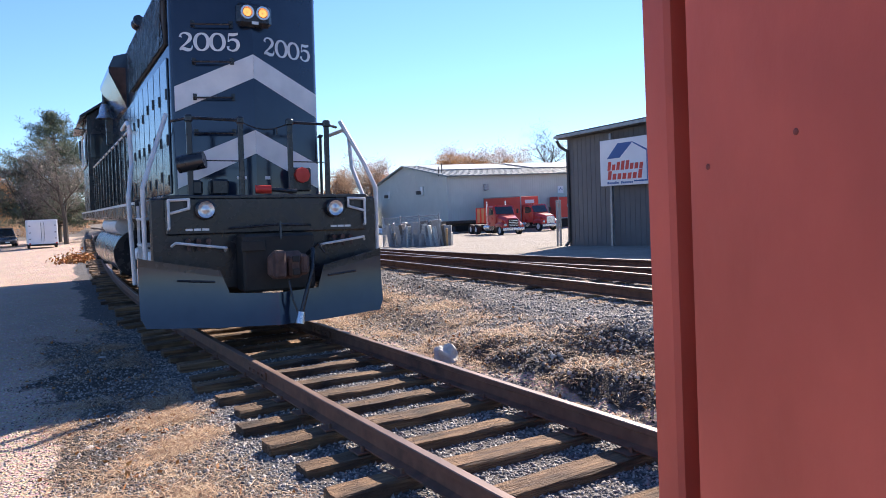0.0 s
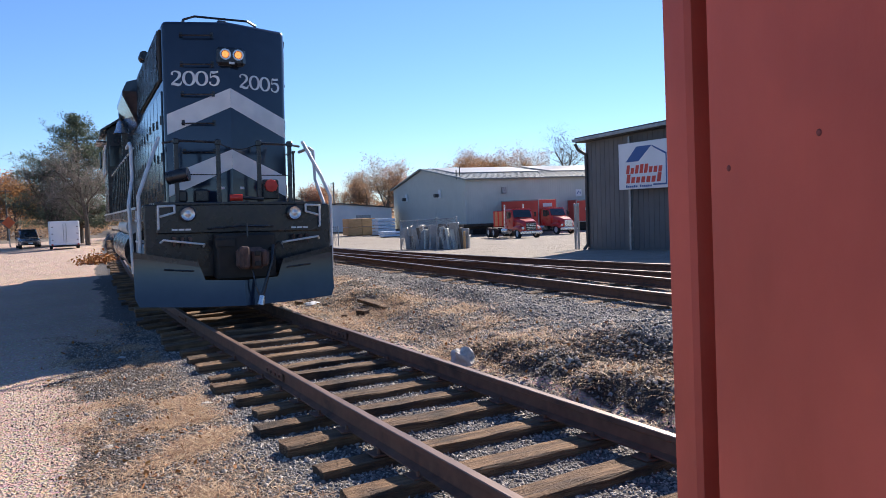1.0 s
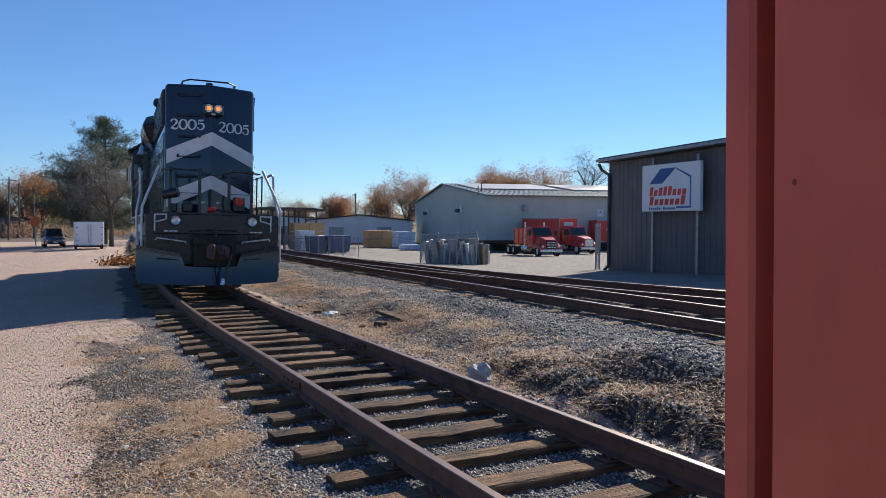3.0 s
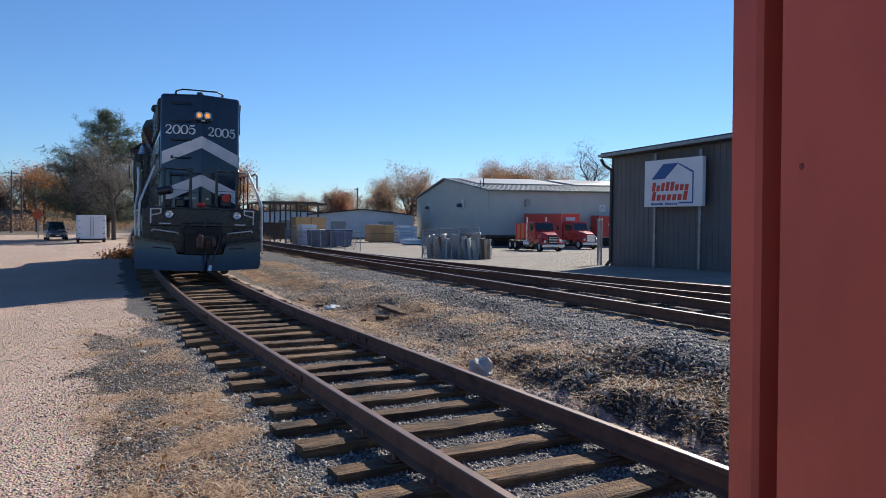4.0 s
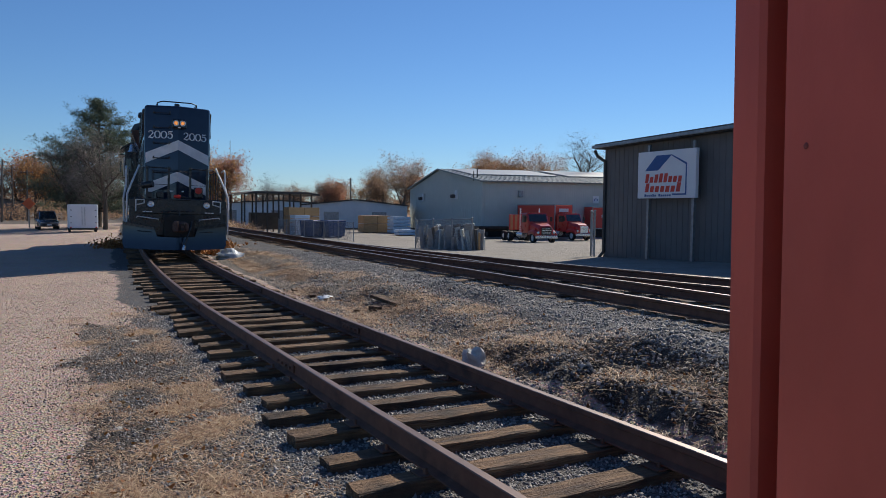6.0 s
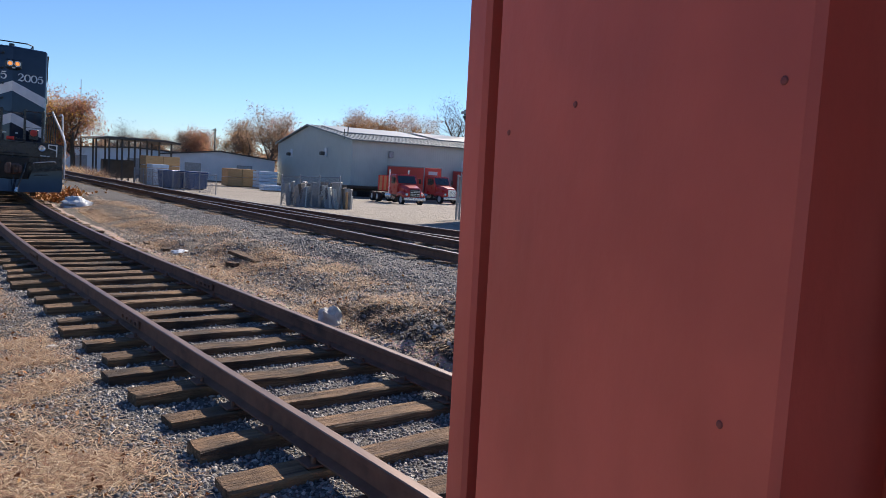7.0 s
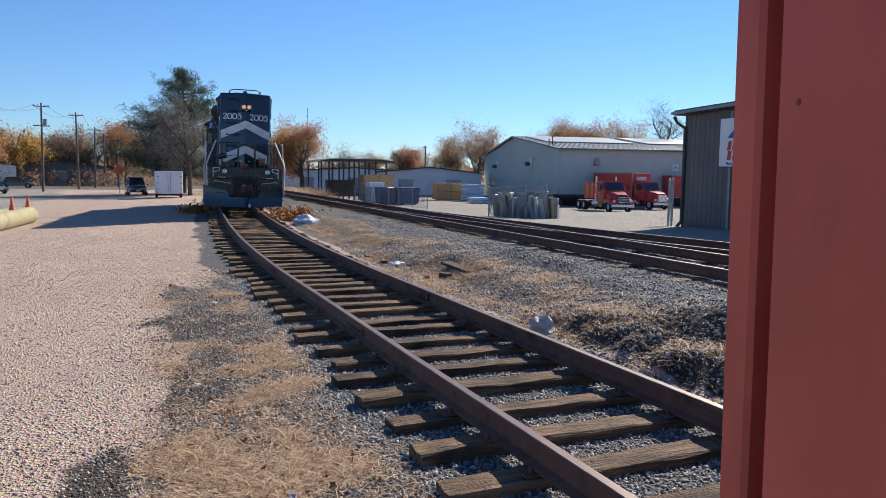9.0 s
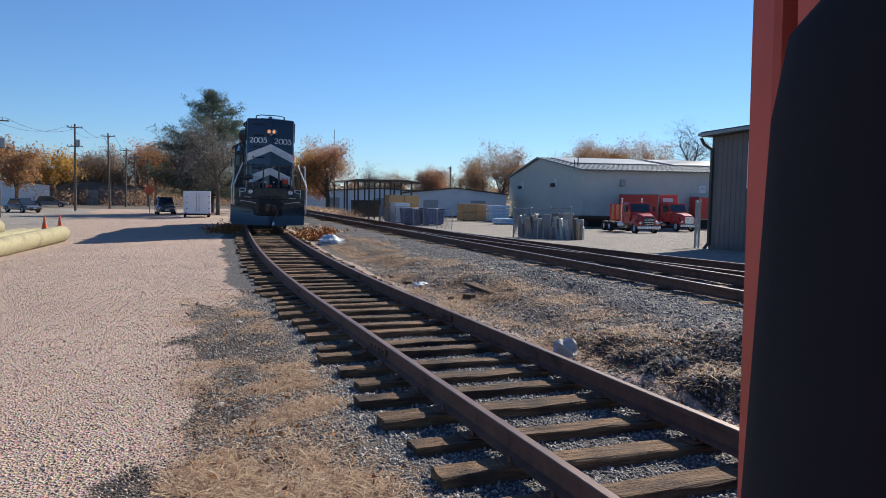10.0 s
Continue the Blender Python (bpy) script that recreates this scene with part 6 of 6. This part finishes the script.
# ---- loose stone, straw and litter ----
STONE = leafy("ballast_stone", [(0, (0.095, 0.095, 0.096)), (0.5, (0.235, 0.225, 0.215)), (0.85, (0.36, 0.335, 0.305)), (1, (0.5, 0.455, 0.4))], 0.85, 0.0)
PEBBLE = leafy("gravel_pebble", [(0, (0.28, 0.195, 0.15)), (0.5, (0.46, 0.345, 0.275)), (1, (0.62, 0.51, 0.43))], 0.9, 0.0)
STRAW = leafy("dry_straw", [(0, (0.10, 0.06, 0.042)), (0.2, (0.27, 0.13, 0.075)), (0.48, (0.40, 0.27, 0.165)), (0.85, (0.68, 0.5, 0.31)), (1, (0.82, 0.68, 0.48))], 0.8, 0.2)
LITTERLEAF = leafy("fallen_leaves", [(0, (0.22, 0.075, 0.025)), (0.5, (0.36, 0.145, 0.04)), (1, (0.42, 0.23, 0.08))], 0.8, 0.1)
CUBE = np.array([(0, 0, 1), (1, 0, 0.1), (0, 1, -0.1), (-1, 0, 0.1), (0, -1, -0.1), (0, 0, -1)], float)
CUBE_F = np.array([(0, 1, 2), (0, 2, 3), (0, 3, 4), (0, 4, 1), (5, 2, 1), (5, 3, 2), (5, 4, 3), (5, 1, 4)])


def stones(name, label, pts, lo, hi, mat, seed):
    rng = np.random.default_rng(seed)
    p = np.array(pts)
    n = len(p)
    size = rng.uniform(lo, hi, (n, 1, 1)) * rng.uniform(0.55, 1.3, (n, 1, 3))
    base = CUBE[None] * size + rng.normal(0, 0.16, (n, 6, 3)) * size
    a = rng.uniform(0, 6.283, n)
    b = rng.uniform(-0.7, 0.7, n)
    ca, sa, cb, sb = np.cos(a), np.sin(a), np.cos(b), np.sin(b)
    x, y, z = base[..., 0], base[..., 1], base[..., 2]
    y, z = y * cb[:, None] - z * sb[:, None], y * sb[:, None] + z * cb[:, None]
    x, y = x * ca[:, None] - y * sa[:, None], x * sa[:, None] + y * ca[:, None]
    v = np.stack([x, y, z], -1) + p[:, None, :]
    f = (CUBE_F[None] + 6 * np.arange(n)[:, None, None]).reshape(-1, 3)
    return solo(name, quad_mesh(name, v.reshape(-1, 3), f, mat), mat, label, "stones", kind="stuff")


GX, GY, GD = -9.0, 1.4, 0.1
GNX, GNY = 161, 290
GRID_Z = np.zeros((GNX, GNY))
GRID_K = np.zeros((GNX, GNY, 4))
for gi in range(GNX):
    for gj in range(GNY):
        GRID_Z[gi, gj] = ground_z(GX + gi * GD, GY + gj * GD)
        GRID_K[gi, gj] = ground_masks(GX + gi * GD, GY + gj * GD)


def on_grid(table, x, y):
    """Values of a table of the ground between its nodes."""
    fx, fy = np.clip((x - GX) / GD, 0, GNX - 1.001), np.clip((y - GY) / GD, 0, GNY - 1.001)
    i, j = fx.astype(int), fy.astype(int)
    fx, fy = fx - i, fy - j
    return table[i, j] * (1 - fx) * (1 - fy) + table[i + 1, j] * fx * (1 - fy) + table[i, j + 1] * (1 - fx) * fy + table[i + 1, j + 1] * fx * fy


def sow(rng, n, x0, x1, y0, y1, u0, u1, w0, weight, lift=0.0):
    """Places on the ground: u0 to u1 from the near track, past w0 from the main line; nearer ground is sown more thickly."""
    wt = np.zeros((GNX, GNY))
    for i in range(GNX):
        x = GX + i * GD
        if not x0 - GD < x < x1 + GD:
            continue
        for j in range(GNY):
            y = GY + j * GD
            if y0 - GD < y < y1 + GD and u0 <= x - track_x(y) <= u1 and x - main_x(y) >= w0:
                wt[i, j] = weight(GRID_K[i, j], x, y)
    out, have = [], 0
    for _ in range(60):
        x = rng.uniform(x0, x1, n)
        y = y0 + (y1 - y0) * rng.random(n) ** 1.7
        ok = rng.random(n) < on_grid(wt, x, y)
        x, y = x[ok], y[ok]
        out.append(np.stack([x, y, on_grid(GRID_Z, x, y) + lift], 1))
        have += len(x)
        if have >= n:
            break
    return np.concatenate(out)[:n]


rng_ = np.random.default_rng(77)
stones("spur_ballast", "blue-grey crushed stone between and beside the ties", sow(rng_, 43000, -3, 3, 1.5, 15, -2.6, 1.5, -99, lambda k, x, y: k[1] * (1 - k[0])), 0.009, 0.021, STONE, 1)
stones("main_ballast", "dark crushed stone shoulder of the main line", sow(rng_, 39000, 1.8, 6.5, 3.0, 28, 1.6, 9, -3.6, lambda k, x, y: k[1]), 0.011, 0.028, STONE, 2)
stones("verge_stones", "scattered stones in the dry verge", sow(rng_, 9000, 0.8, 4.6, 2.5, 20, 1.1, 5, -99, lambda k, x, y: 0.6 * k[0]), 0.01, 0.03, STONE, 3)
stones("lot_gravel", "pale pinkish pebbles of the gravel lot", sow(rng_, 40000, -8.5, -2.0, 2.5, 30, -9, -1.5, -99, lambda k, x, y: (1 - max(k[:3]) * 0.9) * (1 - step(9, 30, y))), 0.006, 0.016, PEBBLE, 4)


def straw(name, label, pts, long, seed, mat, lay=0.75, wide=0.0022):
    """Bent blades of dry grass, two quads each, mostly lying."""
    rng = np.random.default_rng(seed)
    p = np.array(pts)
    n = len(p)
    a = rng.uniform(0, 6.283, n)
    up = rng.uniform(0.05, 0.6, n) ** (1 + lay)
    L = long * rng.uniform(0.4, 1.3, n)
    d = np.stack([np.cos(a), np.sin(a), up], 1)
    d2 = np.stack([np.cos(a + rng.normal(0, 0.5, n)), np.sin(a + rng.normal(0, 0.5, n)), up - rng.uniform(0.1, 0.6, n)], 1)
    w = np.stack([-np.sin(a), np.cos(a), np.zeros(n)], 1) * (wide * rng.uniform(0.7, 1.8, n))[:, None]
    q0, q1 = p, p + d * L[:, None] * 0.55
    q2 = q1 + d2 * L[:, None] * 0.45
    q2[:, 2] = np.maximum(q2[:, 2], p[:, 2] + 0.002)
    v = np.stack([q0 - w, q0 + w, q1 + w, q1 - w, q2 + w * 0.4, q2 - w * 0.4], 1).reshape(-1, 3)
    k = np.arange(n)[:, None] * 6
    f = np.concatenate([k + np.array([[0, 1, 2, 3]]), k + np.array([[3, 2, 4, 5]])], 0)
    return solo(name, quad_mesh(name, v, f, mat), mat, label, "grass", kind="stuff")


straw("dry_grass", "matted straw-coloured dry grass beside the ties", sow(rng_, 55000, -4.6, -0.2, 2.0, 15, -4.2, -1.2, -99, lambda k, x, y: k[0] * (1 - 0.85 * min(1, k[3] * 1.6)) * (0.06 + 0.94 * step(-0.1, 0.3, noise.noise(Vector((x * 2.3, y * 1.9, 0.3))))), 0.004), 0.125, 5, STRAW, 0.7, 0.0017)
CLOD = leafy("soil_clod", [(0, (0.022, 0.018, 0.016)), (0.6, (0.06, 0.048, 0.04)), (1, (0.14, 0.11, 0.09))], 0.95, 0.0)
stones("soil_clods", "dark crumbled soil among the dry grass", sow(rng_, 11000, -4.4, -0.5, 2.0, 14, -3.3, -1.2, -99, lambda k, x, y: max(0.3 * k[0], k[3])), 0.004, 0.012, CLOD, 14)
stones("soil_clods", "dark clods on the dug bank beyond the rail", sow(rng_, 5500, 0.8, 4.4, 2.2, 10, 1.25, 3.4, -99, lambda k, x, y: max(0.1 * k[0], k[3])), 0.006, 0.022, CLOD, 15)
stones("verge_stones", "scattered stones in the matted grass", sow(rng_, 9000, -4.4, -0.5, 2.2, 13, -3.4, -1.3, -99, lambda k, x, y: 0.7 * k[0]), 0.007, 0.02, STONE, 13)
straw("dry_grass", "straw-coloured dry grass between the tracks", sow(rng_, 55000, 0.8, 5.0, 2.5, 30, 1.2, 6, -99, lambda k, x, y: k[0] * (1 - 0.6 * min(1, k[3] * 1.3)) * (0.1 + 0.9 * step(-0.2, 0.35, noise.noise(Vector((x * 1.5, y * 1.0, 6.3))))), 0.004), 0.14, 6, STRAW, 0.5, 0.0022)
tall_pts = []
for i in range(1500):
    y = rng_.uniform(58, 93)
    x = main_x(y) + rng_.uniform(2.6, 6.5)
    for _ in range(14):
        tall_pts.append((x + rng_.normal(0, 0.15), y + rng_.normal(0, 0.15), ground_z(x, y)))
straw("tall_grass", "tall pale dry grass beyond the main line", tall_pts, 0.95, 7, STRAW, -0.8, 0.009)
lf = sow(rng_, 900, -4, 4.4, 2.5, 18, -5, 6, -99, lambda k, x, y: k[0], 0.012)
v, f = scatter_quads(np.random.default_rng(3), lf, 1, 0.01, 0.028, 0.3, 0.6)
solo("fallen_leaves", quad_mesh("fallen_leaves", v, f, LITTERLEAF), LITTERLEAF, "brown fallen leaves in the dry grass", "leaves", kind="stuff")
# leaf drifts on the lot edge and beyond the track
for name, cx, cy, n in (("leaf_drift", 0.75, 31.0, 700), ("leaf_drift", -2.9, 37.0, 500)):
    pts = [(cx + rng_.normal(0, 0.4), cy + rng_.normal(0, 0.7), 0.0) for _ in range(n)]
    pts = [(x, y, ground_z(x, y) + abs(rng_.normal(0, 0.16))) for x, y, _ in pts]
    v, f = scatter_quads(np.random.default_rng(8), pts, 2, 0.04, 0.07, 0.4, 0.6)
    solo(name, quad_mesh(name, v, f, LITTERLEAF), LITTERLEAF, "heap of orange-brown dead leaves and weeds", "leaves", kind="stuff")


def crumple(name, label, p, size, mat, seed, sz=0.6):
    """A crumpled bag: a ball pushed in and out."""
    r = random.Random(seed)
    s = Shape().ball((0, 0, 0), 1.0, 22, 14)
    off = Vector((r.uniform(0, 50), 0, 0))
    out = []
    for v in s.v:
        q = Vector(v)
        k = 1 + 0.45 * noise.noise(q * 1.6 + off) + 0.28 * noise.noise(q * 4 + off) + 0.12 * noise.noise(q * 9 + off)
        q = q * k
        out.append((q.x * size[0], q.y * size[1], max(-0.25, q.z) * size[2] * sz + size[2] * 0.15))
    s.v = out
    return solo(name, s, mat, label, "bag", smooth=50, m=pose(p[0], p[1], ground_z(p[0], p[1]), 0, 0, r.uniform(0, 360)))


crumple("plastic_bag", "crumpled clear plastic bag caught in the grass", (1.45, 8.0), (0.15, 0.12, 0.26), LITTER, 1)
crumple("plastic_sheet", "crumpled white and blue plastic sheet by the rail", (1.0, 27.4), (0.5, 0.42, 0.42), PLASTIC, 2)
crumple("litter_scrap", "white scrap of paper in the grass", (-1.46, 7.9), (0.06, 0.04, 0.03), LITTER, 3)
crumple("litter_scrap", "white scrap of paper on the dry grass", (-2.35, 6.9), (0.045, 0.03, 0.02), LITTER, 4)
crumple("litter_scrap", "pale scrap on the gravel edge", (-2.2, 11.2), (0.06, 0.04, 0.02), LITTER, 6)
crumple("litter_scrap", "blue plastic scrap in the dry grass", (-1.78, 4.35), (0.045, 0.03, 0.025), SIGNB, 5)
crumple("litter_scrap", "pale blue plastic scrap beyond the rail", (1.35, 14.8), (0.2, 0.12, 0.08), PLASTIC, 7)


def plank(p, sx, sy, sz, yaw, tilt, label):
    s = Shape().box((0, 0, sz / 2), (sx, sy, sz), ch=0.008)
    solo("broken_plank", s, TIE, label, "plank", "broken planks", m=pose(p[0], p[1], ground_z(p[0], p[1]) + 0.0, tilt, 0, yaw))


plank((2.1, 13.1), 0.22, 1.0, 0.06, 12, 4, "broken weathered plank lying in the dirt")
plank((1.72, 12.7), 0.14, 0.2, 0.1, 30, 0, "short weathered block of wood in the dirt")
plank((1.45, 12.9), 0.2, 0.1, 0.05, 70, 0, "splinter of weathered wood in the dirt")
plank((1.2, 15.3), 0.35, 0.12, 0.06, 80, 0, "weathered board end beside the rail")
plank((1.05, 16.4), 0.4, 0.1, 0.05, 85, 0, "weathered board piece beside the rail")

# rail joints, plates and spikes of the near track
for side in (-1, 1):
    for y in ((8.1, 13.4) if side < 0 else (10.2, 15.5)):
        a = math.atan2(track_x(y + 0.3) - track_x(y - 0.3), 0.6)
        for off in (-0.03, 0.03):
            s = Shape().box((0, 0, 0.085), (0.022, 0.62, 0.085), ch=0.006)
            for k in range(4):
                s.cyl((-0.03 if off < 0 else 0.03, -0.22 + 0.145 * k, 0.085), (0, -0.22 + 0.145 * k, 0.085), 0.016, seg=8)
            ob = part("joint_bar", s, RAIL_SIDE, near_track)
            ob.matrix_local = pose(track_x(y) + side * 0.7525 * math.cos(a) + off * math.cos(a), y - side * 0.7525 * math.sin(a) * 0, 0.008, 0, 0, math.degrees(-a))
plate = Shape().box((0, 0, 0), (0.28, 0.17, 0.016), ch=0.004).mesh("tie_plate", RAIL_SIDE)
spike = Shape().box((0, 0, 0.02), (0.022, 0.03, 0.05), ch=0.004).mesh("spike", RAIL_SIDE)
for ob in [o for o in near_track.children if o.name.startswith("tie") and 0 < o.location.y < 14]:
    base = ob.matrix_basis.copy()
    for side in (-0.7525, 0.7525):
        at = base @ pose(side - (ob.location.x - track_x(ob.location.y)) * (1 if base[0][0] > 0 else -1), 0, 0.004)
        q = new("tie_plate", plate)
        q.parent = near_track
        q.matrix_local = at
        for dx in (-0.085, 0.085):
            k = new("spike", spike)
            k.parent = near_track
            k.matrix_local = at @ pose(dx, 0.04 if dx > 0 else -0.04, 0.004)

# knots and screw heads in the red boards
for x, z in ((0.086, 1.796), (0.172, 1.813), (0.34, 1.815), (0.32, 1.64), (0.52, 1.7)):
    s = Shape().lathe((0, 0, 0), [(0.0001, -0.0008), (0.0018, -0.0006), (0.0024, 0.0)], 10, "y")
    k = part("screw_head", s, KNOT, RED)
    k.location = (x, -0.0032, z)


# ---- stand-in for an unidentified dark shape that rises before the lens ----
DARKMAT = surf("dark_matte", (0.008, 0.009, 0.013), (0.014, 0.015, 0.02), 60, 0.85, 0, 0.3, 400, 0.0005, spread=False)
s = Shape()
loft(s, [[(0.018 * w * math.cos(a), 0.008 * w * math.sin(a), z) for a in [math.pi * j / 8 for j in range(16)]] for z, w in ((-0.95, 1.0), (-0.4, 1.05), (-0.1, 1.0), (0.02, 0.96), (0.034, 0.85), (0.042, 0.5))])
DARK_SHAPE = solo("dark_strap", s, DARKMAT, "unidentified dark shape that rises close before the lens", "strap", smooth=50)


# ---- what moves ----
LOCO_T = [0, 1, 2.5, 4.5, 6.5, 8.0, 10]
LOCO_Y = [9.65, 12.3, 16.5, 21.7, 26.6, 29.8, 33.4]
LOCO_DX = [0.12, 0.15, 0.19, 0.21, 0.2, 0.19, 0.17]


def loco_y(t):
    y = np.array(LOCO_Y)
    x = np.array(LOCO_T)
    m = np.gradient(y, x)
    i = int(np.clip(np.searchsorted(x, t) - 1, 0, len(x) - 2))
    h = x[i + 1] - x[i]
    s = (t - x[i]) / h
    return float((2 * s**3 - 3 * s**2 + 1) * y[i] + (s**3 - 2 * s**2 + s) * h * m[i] + (-2 * s**3 + 3 * s**2) * y[i + 1] + (s**3 - s**2) * h * m[i + 1])


def motions():
    rows = []
    for i in range(21):
        t = i * 0.5
        y = loco_y(t)
        dx = float(np.interp(t, LOCO_T, LOCO_DX))
        a, b = Vector((track_x(y + 3) + dx, y + 3, 0)), Vector((track_x(y + 14.3) + dx, y + 14.3, 0))
        d = (b - a).normalized()
        f = a - d * 3
        rows.append((t, pose(f.x, f.y, 0.18, 0, 1.2, -math.degrees(math.atan2(d.x, d.y)))))
    walk(loco, rows)
    # the dark stand-in waits out of view, then rises before the lens
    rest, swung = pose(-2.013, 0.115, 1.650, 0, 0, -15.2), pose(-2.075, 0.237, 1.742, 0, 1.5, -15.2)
    walk(DARK_SHAPE, [(0, rest), (9.8, rest), (9.9, rest), (10, swung)])
    y0 = loco_y(0)
    for w in WHEELS:
        at = w.location.y
        walk(w, [(i * 0.25, pose(0, at, 0.51, -math.degrees((loco_y(i * 0.25) - y0) / 0.51))) for i in range(41)])


motions()
